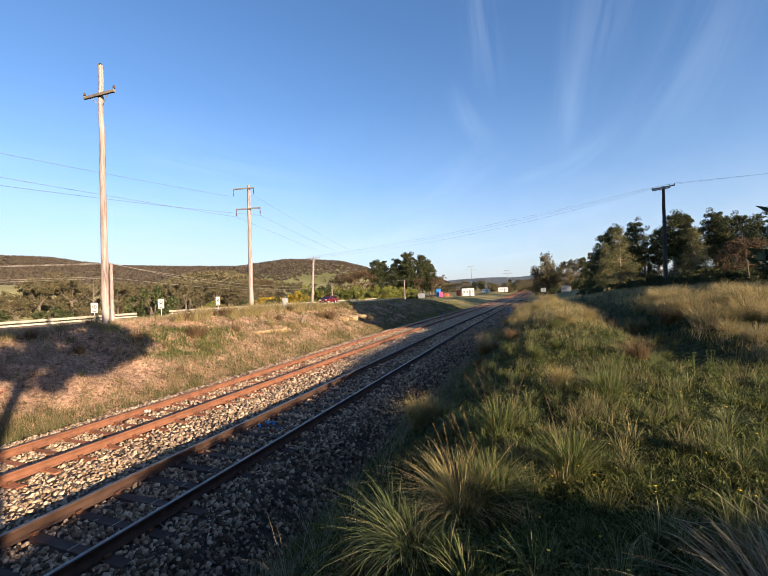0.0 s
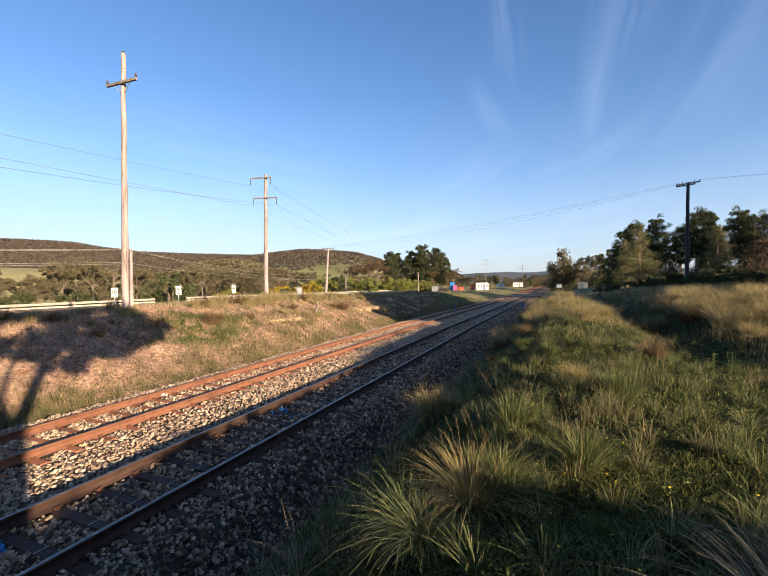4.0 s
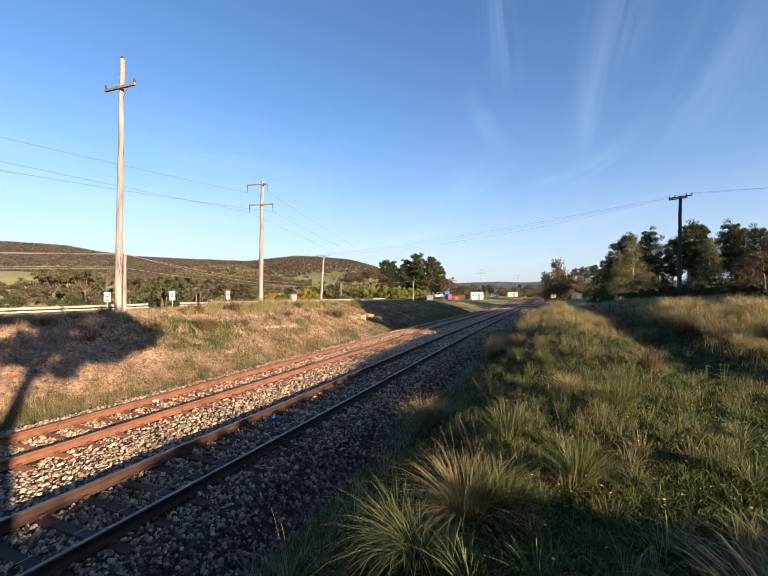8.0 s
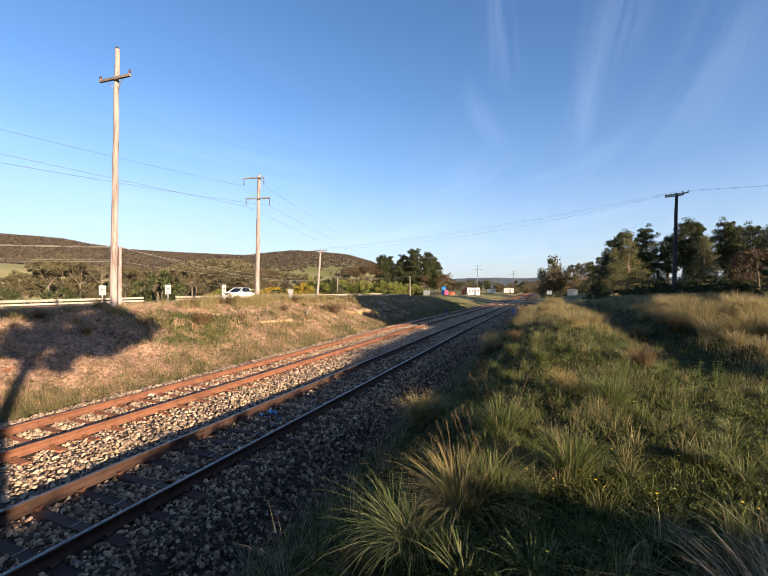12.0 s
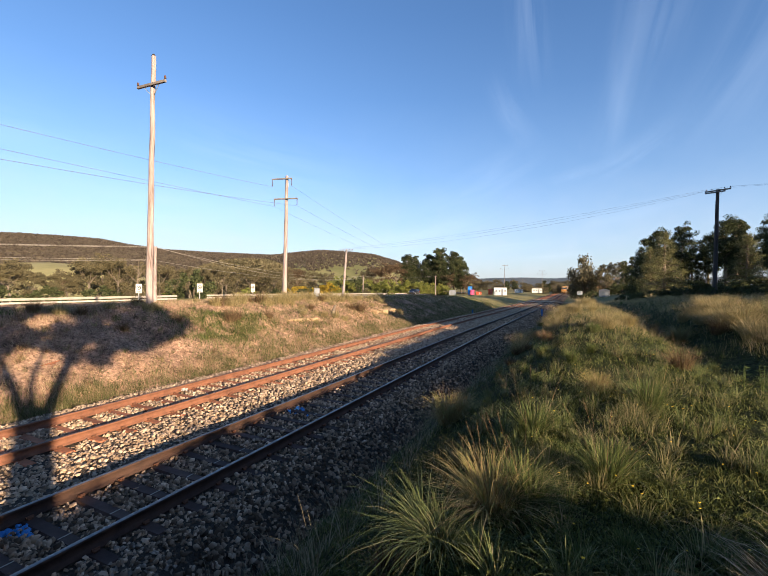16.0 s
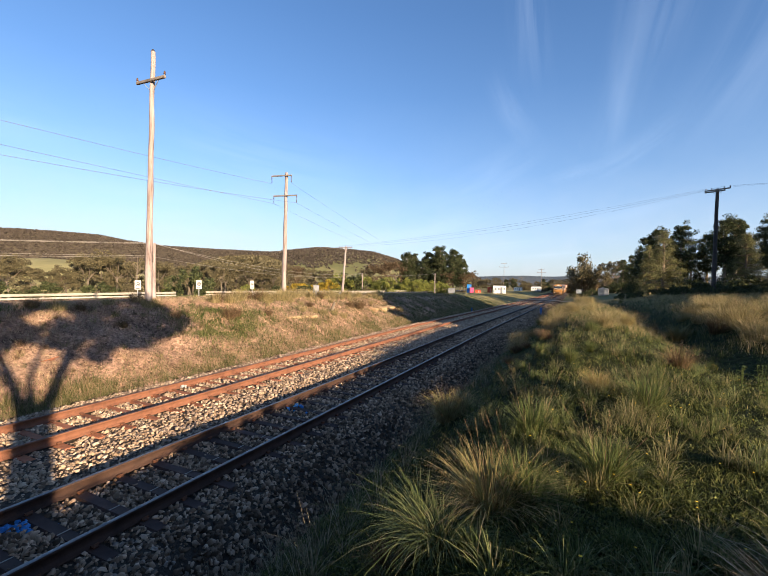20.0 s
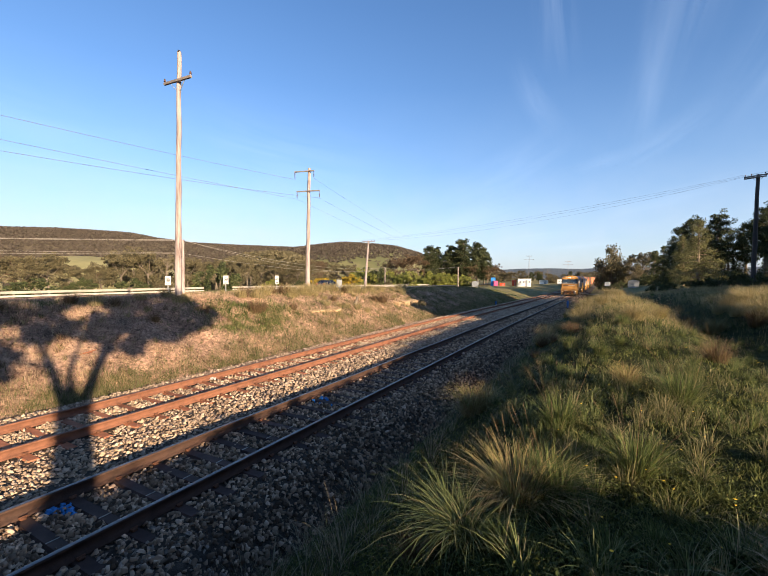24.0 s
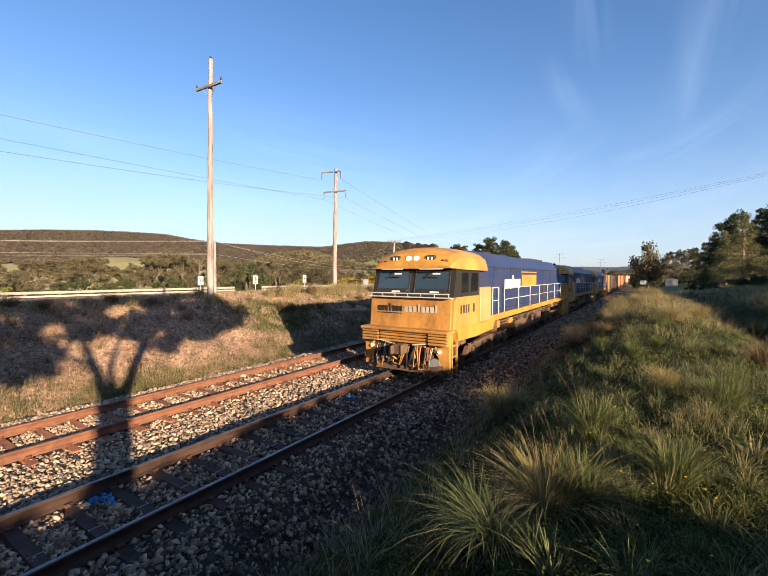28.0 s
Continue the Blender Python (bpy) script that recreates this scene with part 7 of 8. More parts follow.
def locomotive():
    lo = thing("locomotive", pose(0, 60, 0), "yellow and blue diesel freight locomotive with a dusty yellow cab", "locomotive", "locomotives of the train")
    # cab
    bm = bmesh.new()
    add_prism(bm, [(0.16, 1.46), (0.24, 2.36), (0.34, 2.40), (2.55, 2.40), (2.55, 1.46)], -1.45, 1.45, "x")
    bmesh.ops.bevel(bm, geom=[e for e in bm.edges if abs(e.verts[0].co.x - e.verts[1].co.x) < 1e-4 and max(v.co.y for v in e.verts) < 0.4], offset=0.07, segments=2, affect="EDGES")
    nose = part("nose_panel", bm, M_NOSE, lo, "dirty yellow nose panel")
    bm = bmesh.new()
    add_prism(bm, [(0.33, 2.404), (0.56, 3.26), (2.55, 3.26), (2.55, 2.404)], -1.42, 1.42, "x")
    band = part("window_band", bm, M_PILLAR, lo, "black cab window band")
    tilt = Matrix.Rotation(-math.atan2(0.23, 0.856), 3, "X")
    for s in (-1, 1):
        bm = bmesh.new()
        add_box(bm, (s * 0.67, 0.443, 2.83), (1.10, 0.02, 0.66), 0.006, tilt)
        part("windscreen", bm, M_SCREEN, band, "raked windscreen reflecting the sky")
        bm = bmesh.new()
        for dx, dz in ((0, -0.345), (0, 0.345)):
            add_box(bm, (s * 0.67, 0.437 + dz * 0.27, 2.83 + dz), (1.18, 0.03, 0.035), 0.006, tilt)
        for dx in (-0.575, 0.575):
            add_box(bm, (s * 0.67 + dx, 0.437, 2.83), (0.04, 0.03, 0.70), 0.006, tilt)
        part("window_frame", bm, M_BLACK, band)
        bm = bmesh.new()
        add_rod(bm, (s * 0.67, 0.50, 3.20), (s * 0.67 - 0.22, 0.42, 2.95), 0.012, seg=5)
        add_rod(bm, (s * 0.67 - 0.24, 0.43, 3.02), (s * 0.67 + 0.22, 0.43, 2.99), 0.014, seg=5)
        part("wiper", bm, M_BLACK, band)
        # short pale bars near the top and bottom of the glass
        for zz, wx in ((3.10, 0.26), (2.545, 0.30)):
            bm = bmesh.new()
            add_box(bm, (s * 0.67 + 0.12, 0.432 + (zz - 2.83) * 0.27, zz), (wx, 0.012, 0.05), 0.004, tilt)
            part("window_label", bm, M_WHITE, band, "pale strip on the windscreen")
        # dark bar across the foot of the glass
        bm = bmesh.new()
        add_box(bm, (s * 0.67, 0.433 - 0.24 * 0.27, 2.575), (1.06, 0.012, 0.13), 0.004, tilt)
        part("screen_sill", bm, M_PILLAR, band, "dark strip along the foot of the windscreen")
        bm = bmesh.new()
        add_rod(bm, (s * 0.30, 0.32, 3.24), (s * 1.05, 0.32, 3.24), 0.02, seg=6)
        add_rod(bm, (s * 0.30, 0.32, 3.24), (s * 0.30, 0.52, 3.30), 0.016, seg=6)
        add_rod(bm, (s * 1.05, 0.32, 3.24), (s * 1.05, 0.52, 3.30), 0.016, seg=6)
        part("grab_rail", bm, M_HAND, band, "white grab rail over the windscreen")
        for y0, w in ((1.05, 0.55), (1.85, 0.62)):
            bm = bmesh.new()
            add_box(bm, (s * 1.424, y0 + w / 2 - 0.1, 2.83), (0.02, w, 0.62), 0.006)
            part("side_window", bm, M_CARGLASS, band, "dark cab side window")
    bm = bmesh.new()
    def arch(y, half, low, top):
        """A rounded roof section from one eave to the other."""
        return [(half * math.cos(math.pi * (1 - k / 10)) * (1.0 if k in (0, 10) else 0.985), y, low + (top - low) * math.sin(math.pi * k / 10) ** 0.62) for k in range(11)]

    loft(bm, [arch(0.36, 1.34, 3.262, 3.36), arch(0.46, 1.41, 3.255, 3.56), arch(0.60, 1.46, 3.245, 3.76), arch(0.86, 1.49, 3.235, 3.91), arch(1.3, 1.50, 3.225, 3.98), arch(2.4, 1.50, 3.22, 4.0), arch(3.25, 1.49, 3.22, 3.98)])
    roof = part("cab_roof", bm, M_YELLOW, lo, "yellow chamfered cab roof")
    for x, w, mat, nm in ((-0.62, 0.36, M_BLACK, "number_box"), (0.60, 0.36, M_BLACK, "number_box"), (-0.13, 0.19, M_LIGHT, "headlight"), (0.13, 0.19, M_LIGHT, "headlight"), (1.0, 0.10, M_BLACK, "marker_light"), (-1.0, 0.10, M_BLACK, "marker_light"), (1.14, 0.10, M_HOSE, "marker_light"), (-1.14, 0.10, M_HOSE, "marker_light")):
        bm = bmesh.new()
        if nm == "headlight":
            add_rod(bm, (x, 0.44, 3.57), (x, 0.70, 3.57), 0.085, seg=14)
        elif nm == "marker_light":
            add_rod(bm, (x, 0.45, 3.48), (x, 0.75, 3.48), 0.05, seg=10)
        else:
            add_box(bm, (x, 0.56, 3.57), (w, 0.22, 0.19), 0.05)
        part(nm, bm, mat, roof, "white lamp lens" if mat is not M_BLACK else "black number box")
    bm = bmesh.new()
    row_of_bars(bm, [-0.68, -0.56, 0.54, 0.66], 0.446, 3.57, 0.09, [0.06, 0.06, 0.06, 0.06])
    part("number_print", bm, M_WHITE, roof, "pale bars on the number boxes")
    for x, y, r, h in ((-0.50, 1.05, 0.14, 0.26), (-0.18, 1.25, 0.11, 0.22), (0.06, 1.3, 0.09, 0.18), (0.30, 1.35, 0.10, 0.18)):
        bm = bmesh.new()
        add_rod(bm, (x, y - 0.12, 3.9 + h / 2), (x, y + 0.2, 3.9 + h / 2), r, r * 0.75, 12)
        add_box(bm, (x, y + 0.05, 3.9), (r * 1.2, 0.22, h * 0.7), 0.02)
        part("horn", bm, M_BLACK, roof, "black roof horn")
    # print on the nose
    bm = bmesh.new()
    print_bars(bm, -1.06, 0.132, 7, 0.196, 2.02, 0.17)
    add_box(bm, (-0.68, 0.184, 1.88), (0.92, 0.006, 0.025))
    part("nose_print", bm, M_PILLAR, nose, "dark bars of worn lettering")
    bm = bmesh.new()
    print_bars(bm, -0.08, 0.145, 8, 0.196, 2.02, 0.17)
    part("nose_print", bm, M_CONCRETE, nose, "faded pale bars of worn lettering")
    bm = bmesh.new()
    row_of_bars(bm, [0.85, 1.08, 1.29, 1.49], 1.453, 2.02, 0.26, [0.10, 0.13, 0.11, 0.11], "side")
    part("side_print", bm, M_BLACK, nose, "dark bars on the cab side")
    bm = bmesh.new()
    add_box(bm, (1.453, 1.95, 2.02), (0.012, 0.14, 0.28), 0.004)
    part("side_vent", bm, M_BLACK, nose)
    bm = bmesh.new()
    for x in (-1.35, -0.9, -0.45, 0, 0.45, 0.9, 1.35):
        add_rod(bm, (x, 0.16, 2.37), (x, 0.12, 2.50), 0.014, seg=5)
    add_rod(bm, (-1.38, 0.12, 2.50), (1.38, 0.12, 2.50), 0.02, seg=6)
    add_box(bm, (0, 0.20, 2.39), (2.8, 0.20, 0.025))
    part("nose_handrail", bm, M_HAND, lo, "pale handrail across the nose")
    # deck, headstock, pilot
    bm = bmesh.new()
    add_box(bm, (0, 0.02, 1.42), (2.98, 0.55, 0.08), 0.015)
    part("front_deck", bm, M_NOSE, lo, "yellow front step deck")
    bm = bmesh.new()
    for z in (1.34, 1.25, 1.16, 1.07):
        add_box(bm, (0, -0.06 + (1.34 - z) * 0.05, z), (1.62, 0.22, 0.07), 0.012)
        for s in (-1, 1):
            add_box(bm, (s * 1.15, -0.08, z), (0.60, 0.26, 0.07), 0.012)
    add_box(bm, (0, 0.12, 1.18), (2.86, 0.3, 0.42), 0.02)
    part("anticlimber", bm, M_NOSE, lo, "ribbed yellow headstock")
    for s in (-1, 1):
        bm = bmesh.new()
        add_prism(bm, [(s * 1.44, 1.0), (s * 0.86, 1.0), (s * 1.12, 0.66), (s * 1.14, 0.32), (s * 1.44, 0.25)], -0.02, 0.12)
        part("pilot_post", bm, M_NOSE, lo, "yellow pilot bracket")
        bm = bmesh.new()
        add_rod(bm, (s * 1.16, -0.08, 0.84), (s * 1.16, 0.0, 0.84), 0.048, seg=12)
        part("ditch_light", bm, M_LIGHT, lo, "lit white ditch light")
        bm = bmesh.new()
        for z in (0.35, 0.68, 1.0):
            add_box(bm, (s * 1.40, 0.36, z), (0.14, 0.36, 0.04), 0.008)
        add_box(bm, (s * 1.44, 0.20, 0.78), (0.04, 0.06, 1.2))
        add_box(bm, (s * 1.44, 0.54, 0.78), (0.04, 0.06, 1.2))
        part("cab_steps", bm, M_NOSE, lo, "yellow corner steps")
        if s > 0:
            bm = bmesh.new()
            add_rod(bm, (s * 1.0, -0.04, 0.46), (s * 1.0, 0.4, 0.46), 0.17, 0.19, 14)
            part("air_tank", bm, M_TIN, lo, "grey round tank end")
    bm = bmesh.new()
    add_prism(bm, [(-1.28, 0.16), (-1.25, 0.46), (-0.55, 0.30), (0.55, 0.30), (1.25, 0.46), (1.28, 0.16)], -0.05, 0.05)
    part("plough", bm, M_BOGIE, lo, "grimy snow plough blade")
    bm = bmesh.new()
    add_box(bm, (0, -0.12, 0.86), (0.34, 0.75, 0.30), 0.05)
    add_box(bm, (-0.14, -0.52, 0.86), (0.10, 0.22, 0.26), 0.03)
    add_box(bm, (0.13, -0.44, 0.86), (0.10, 0.14, 0.32), 0.03)
    add_box(bm, (0, 0.10, 0.62), (1.9, 0.12, 0.55), 0.03)
    part("coupler", bm, M_BOGIE, lo, "rusty knuckle coupler")
    for x, mat, z1 in ((-0.72, M_BLACK, 0.38), (-0.52, M_BLACK, 0.42), (-0.36, M_YELLOW, 0.5), (0.34, M_BLACK, 0.40), (0.52, M_HOSE, 0.36), (0.70, M_BLACK, 0.42), (0.80, M_HOSE, 0.5)):
        bm = bmesh.new()
        sgn = 1 if x > 0 else -1
        add_tube(bm, [(x, 0.0, 1.02), (x + 0.03 * sgn, -0.14, 0.85), (x + 0.05 * sgn, -0.18, 0.62), (x - 0.06 * sgn, -0.14, z1 + 0.05), (x - 0.16 * sgn, -0.12, z1)], [0.026] * 5, 7)
        part("brake_hose", bm, mat, lo, "hanging brake hose", True)
    # jumper cables, valves and chains that crowd the pilot
    rp = random.Random(77)
    for k in range(16):
        x0 = rp.uniform(-0.95, 0.95)
        x1, z1 = x0 + rp.uniform(-0.35, 0.35), rp.uniform(0.30, 0.62)
        bm = bmesh.new()
        mx, mz = (x0 + x1) / 2 + rp.uniform(-0.1, 0.1), min(1.0, z1) - rp.uniform(0.02, 0.16)
        r = rp.uniform(0.012, 0.024)
        add_tube(bm, [(x0, -0.04, 1.0), (x0 + 0.02, -0.16, 0.86), (mx, -0.22, max(0.26, mz)), (x1, -0.18, z1), (x1, -0.06, z1 + 0.16)], [r] * 5, 6)
        part("jumper_cable", bm, rp.choice((M_BLACK, M_BOGIE, M_RUBBER, M_TIN, M_NOSE)), lo, "looped pilot cable", True)
    for k in range(12):
        bm = bmesh.new()
        x0, z0 = rp.uniform(-1.0, 1.0), rp.uniform(0.42, 0.98)
        add_box(bm, (x0, -0.03, z0), (rp.uniform(0.06, 0.18), rp.uniform(0.08, 0.2), rp.uniform(0.05, 0.16)), 0.012)
        part("valve_box", bm, rp.choice((M_BOGIE, M_NOSE, M_BLACK, M_TIN)), lo, "grimy valve fitting")
    for s in (-1, 1):
        bm = bmesh.new()
        add_rod(bm, (s * 0.35, -0.2, 1.0), (s * 1.0, -0.14, 1.08), 0.018, seg=6)
        add_rod(bm, (s * 1.0, -0.14, 1.08), (s * 1.08, -0.1, 0.95), 0.018, seg=6)
        part("uncoupling_lever", bm, M_HAND, lo, "bent uncoupling lever")
        for k in range(9):
            bm = bmesh.new()
            yy = 4.6 + k * 1.6 + rp.uniform(-0.3, 0.3)
            add_box(bm, (s * 1.36, yy, 1.20 + rp.uniform(-0.05, 0.06)), (0.16, rp.uniform(0.25, 0.7), rp.uniform(0.16, 0.32)), 0.02)
            part("underframe_box", bm, rp.choice((M_BOGIE, M_BLACK, M_NOSE)), lo, "dusty equipment box under the sill")
        bm = bmesh.new()
        add_rod(bm, (s * 1.40, 3.4, 1.26), (s * 1.40, 18.6, 1.26), 0.03, seg=6)
        add_rod(bm, (s * 1.36, 3.4, 1.14), (s * 1.36, 18.6, 1.14), 0.022, seg=6)
        part("air_pipe", bm, M_BOGIE, lo, "dusty air pipes under the sill")
    # body
    bm = bmesh.new()
    loft(bm, [roof_row(y, 1.34, 1.62, 1.33, 3.42, 0.86, 3.93) for y in (2.56, 18.9)])
    hood = part("hood", bm, M_BLUE, lo, "blue hood with dusty panels")
    bm = bmesh.new()
    for s in (-1, 1):
        for k in range(7):
            add_box(bm, (s * 1.339, 4.4 + k * 2.3, 2.55), (0.012, 0.016, 1.75))
        for zz in (1.75, 3.36):
            add_box(bm, (s * 1.343, 10.6, zz), (0.018, 16.2, 0.03))
    part("panel_seam", bm, M_BLACK, hood, "dark panel seams")
    for s in (-1, 1):
        for y in (13.3, 14.5):
            bm = bmesh.new()
            add_box(bm, (s * 1.345, y, 2.15), (0.02, 0.55, 0.85), 0.006)
            part("grille", bm, M_BLACK, hood, "black intake grille")
    for y in (14.6, 16.0, 17.4):
        bm = bmesh.new()
        add_rod(bm, (0, y, 3.9), (0, y, 4.08), 0.55, 0.5, 16)
        part("roof_fan", bm, M_BLACK, hood, "black roof fan")
    for y in (6.5, 9.0):
        bm = bmesh.new()
        add_box(bm, (0, y, 3.98), (0.8, 1.1, 0.18), 0.03)
        part("exhaust", bm, M_BLACK, hood, "sooty exhaust hatch")
    for s in (-1, 1):
        bm = bmesh.new()
        print_bars(bm, 6.0, 0.37, 7, s * 1.346, 2.70, 0.40, "side")
        part("hood_print", bm, M_WHITE, hood, "white bars of lettering")
        bm = bmesh.new()
        add_box(bm, (s * 1.346, 10.2, 2.82), (0.014, 3.1, 0.56), 0.004)
        add_box(bm, (s * 1.346, 10.2, 3.22), (0.014, 3.2, 0.06))
        part("hood_emblem", bm, M_YELLOW, hood, "yellow emblem block")
        bm = bmesh.new()
        add_box(bm, (s * 1.35, 3.14, 2.06), (0.24, 1.14, 1.18), 0.02)
        part("cabinet_panel", bm, M_ORANGE_PANEL, lo, "faded orange side cabinet")
        bm = bmesh.new()
        add_prism(bm, [(2.1, 1.46), (3.2, 1.46), (3.3, 1.60), (20.3, 1.60), (20.3, 1.38), (4.2, 1.38), (4.0, 1.10), (2.1, 1.06), (0.5, 1.10), (0.5, 1.46)], s * 1.40 - 0.06, s * 1.40 + 0.06, "x")
        part("sill", bm, M_YELLOW, lo, "yellow side sill")
        bm = bmesh.new()
        add_box(bm, (s * 1.42, 20.38, 1.35), (0.10, 0.22, 2.2), 0.01)
        add_box(bm, (s * 1.30, 20.3, 0.6), (0.28, 0.4, 0.5), 0.01)
        part("rear_post", bm, M_YELLOW, lo, "yellow rear end post")
        bm = bmesh.new()
        xr = s * 1.44
        for y in (3.95, 4.7):
            add_rod(bm, (xr, y, 1.60), (xr, y, 2.62), 0.02, seg=6)
        add_rod(bm, (xr, 3.95, 2.60), (xr, 4.7, 2.60), 0.02, seg=6)
        add_rod(bm, (xr, 3.95, 2.12), (xr, 4.7, 2.12), 0.016, seg=6)
        part("handrail", bm, M_HAND, lo, "white gate handrail")
        bm = bmesh.new()
        for k in range(7):
            add_rod(bm, (xr, 5.5 + k * 2.22, 1.60), (xr, 5.5 + k * 2.22, 2.55), 0.018, seg=6)
        add_rod(bm, (xr, 5.5, 2.55), (xr, 18.82, 2.55), 0.02, seg=6)
        add_rod(bm, (xr, 5.5, 2.10), (xr, 18.82, 2.08), 0.016, seg=6)
        part("handrail", bm, M_HAND, lo, "white walkway handrail")
    bm = bmesh.new()
    add_box(bm, (0, 11.2, 1.50), (2.7, 18.2, 0.16), 0.01)
    add_box(bm, (0, 11.2, 1.25), (1.6, 18.4, 0.35), 0.02)
    part("frame", bm, M_BLACK, lo)
    bm = bmesh.new()
    add_prism(bm, [(-1.32, 1.2), (-1.32, 0.55), (-1.0, 0.28), (1.0, 0.28), (1.32, 0.55), (1.32, 1.2)], 7.6, 13.2)
    part("fuel_tank", bm, M_BOGIE, lo, "dusty brown fuel tank")
    for y in (4.4, 16.6):
        bogie(lo, y, 1.85, 3)
    return lo


def wagon(first=False):
    w = thing("container_wagon", pose(0, 100, 0), "rusty flat container wagon on two bogies", "freight wagon", "wagons of the train")
    bm = bmesh.new()
    for s in (-1, 1):
        add_prism(bm, [(0.0, 1.02), (3.2, 0.98), (3.8, 0.62), (16.0, 0.62), (16.6, 0.98), (19.8, 1.02), (19.8, 1.12), (0.0, 1.12)], s * 1.18 - 0.05, s * 1.18 + 0.05, "x")
    for k in range(12):
        add_box(bm, (0, 0.4 + k * 1.73, 1.03), (2.4, 0.16, 0.16))
    add_box(bm, (0, 9.9, 0.98), (0.5, 19.8, 0.24))
    part("underframe", bm, M_BOGIE, w, "rusty brown steel underframe")
    bm = bmesh.new()
    add_box(bm, (0, -0.3, 0.88), (0.3, 0.7, 0.26), 0.03)
    part("coupler", bm, M_BOGIE, w)
    for y in (2.0, 17.8):
        bogie(w, y, 1.75, 2, 0.46)
    return w


def container(ln, h, mat, label):
    """A corrugated box with corner posts and end doors, its base at z = 0 and its near end at y = 0."""
    c = thing("shipping_container", pose(0, 100, 1.12), label, "shipping container", "containers on the train")
    bm = bmesh.new()
    pitch, d = 0.34, 0.035
    k = int(ln / pitch)
    ys = [0.08 + (ln - 0.16) * i / (2 * k) for i in range(2 * k + 1)]
    for s in (-1, 1):
        prev = None
        for i, y in enumerate(ys):
            x = s * (1.19 + (d if i % 2 else 0))
            row = bm.verts.new((x, y, 0.1)), bm.verts.new((x, y, h - 0.1))
            if prev:
                bm.faces.new((prev[0], row[0], row[1], prev[1]))
            prev = row
    part("side_wall", bm, mat, c)
    bm = bmesh.new()
    add_box(bm, (0, ln / 2, h - 0.05), (2.36, ln - 0.06, 0.06), 0.01)
    add_box(bm, (0, ln / 2, 0.06), (2.36, ln - 0.06, 0.1), 0.01)
    part("roof", bm, mat, c)
    bm = bmesh.new()
    for x in (-1.19, 1.19):
        for y in (0.06, ln - 0.06):
            add_box(bm, (x, y, h / 2), (0.12, 0.12, h), 0.01)
        for z in (0.06, h - 0.06):
            add_box(bm, (x, ln / 2, z), (0.10, ln, 0.12), 0.01)
    part("corner_frame", bm, mat, c)
    for s in (-0.58, 0.58):
        bm = bmesh.new()
        add_box(bm, (s, 0.05, h / 2), (1.14, 0.05, h - 0.24), 0.01)
        door = part("end_door", bm, mat, c)
        bm = bmesh.new()
        for o in (-0.3, 0.3):
            add_rod(bm, (s + o, 0.005, 0.14), (s + o, 0.005, h - 0.14), 0.02, seg=6)
        part("lock_bar", bm, M_GALV, door)
    return c


LOCO_LEN = 22.0
locos = [locomotive()]
locos.append(copy_thing(locos[0], pose(0, 90, 0)))
locos.append(copy_thing(locos[0], pose(0, 120, 0)))
CARS = [(locos[0], 0.0, 0.0), (locos[1], LOCO_LEN, 0.0), (locos[2], 2 * LOCO_LEN, 0.0)]
wagons = [wagon()]
for _ in range(13):
    wagons.append(copy_thing(wagons[0], pose(0, 150, 0)))
BOX = {}
for tone, words in (("rust_orange", "faded rust-orange corrugated container on a wagon"), ("green", "dull green corrugated container on a wagon"),
                    ("brown", "brown corrugated container on a wagon"), ("pale", "pale grey corrugated container on a wagon")):
    BOX[tone] = container(6.06, 2.6, CONTAINER[tone], words)
    BOX[tone + "_long"] = container(12.19, 2.75, CONTAINER[tone], words)
used = set()
LOADS = [("rust_orange", "green", "rust_orange"), ("pale", "rust_orange_long"), ("rust_orange_long", "brown"), ("rust_orange", "rust_orange", "brown"), ("brown_long", "green"), ("rust_orange_long", "rust_orange"), ("pale_long", "brown")]
for k, w in enumerate(wagons):
    s = 3 * LOCO_LEN + 0.6 + k * 20.9
    CARS.append((w, s, 0.0))
    y = s + 0.35
    for b in LOADS[k % len(LOADS)]:
        box = BOX[b] if b not in used else copy_thing(BOX[b], pose(0, 150, 1.2))
        used.add(b)
        CARS.append((box, y, 1.12))
        y += 6.45 if "_long" not in b else 12.6
for b, ob in BOX.items():
    if b not in used:
        for o in (*ob.children_recursive, ob):
            bpy.data.objects.remove(o)


# ---- road vehicles, front at y = 0, driving towards -y ----
def wheel_parts(parent, places, r):
    bm = bmesh.new()
    add_rod(bm, (-0.11, 0, 0), (0.11, 0, 0), r, seg=20)
    tyre = to_mesh("tyre", bm, M_RUBBER)
    bm = bmesh.new()
    for s in (-1, 1):
        add_rod(bm, (s * 0.112, 0, 0), (s * 0.120, 0, 0), r * 0.16, seg=10)
        for k in range(5):
            a = k * math.tau / 5
            ca, sa = math.cos(a), math.sin(a)
            add_rod(bm, (s * 0.114, 0.1 * r * ca, 0.1 * r * sa), (s * 0.114, 0.62 * r * ca, 0.62 * r * sa), 0.024, seg=6)
        for k in range(16):
            a, b = k * math.tau / 16, (k + 1) * math.tau / 16
            add_rod(bm, (s * 0.112, 0.64 * r * math.cos(a), 0.64 * r * math.sin(a)), (s * 0.112, 0.64 * r * math.cos(b), 0.64 * r * math.sin(b)), 0.016, seg=5)
    rim = to_mesh("rim", bm, M_GALV)
    for p in places:
        t = new("wheel", tyre)
        t.parent = parent
        t.location = p
        q = new("rim", rim)
        q.parent = t


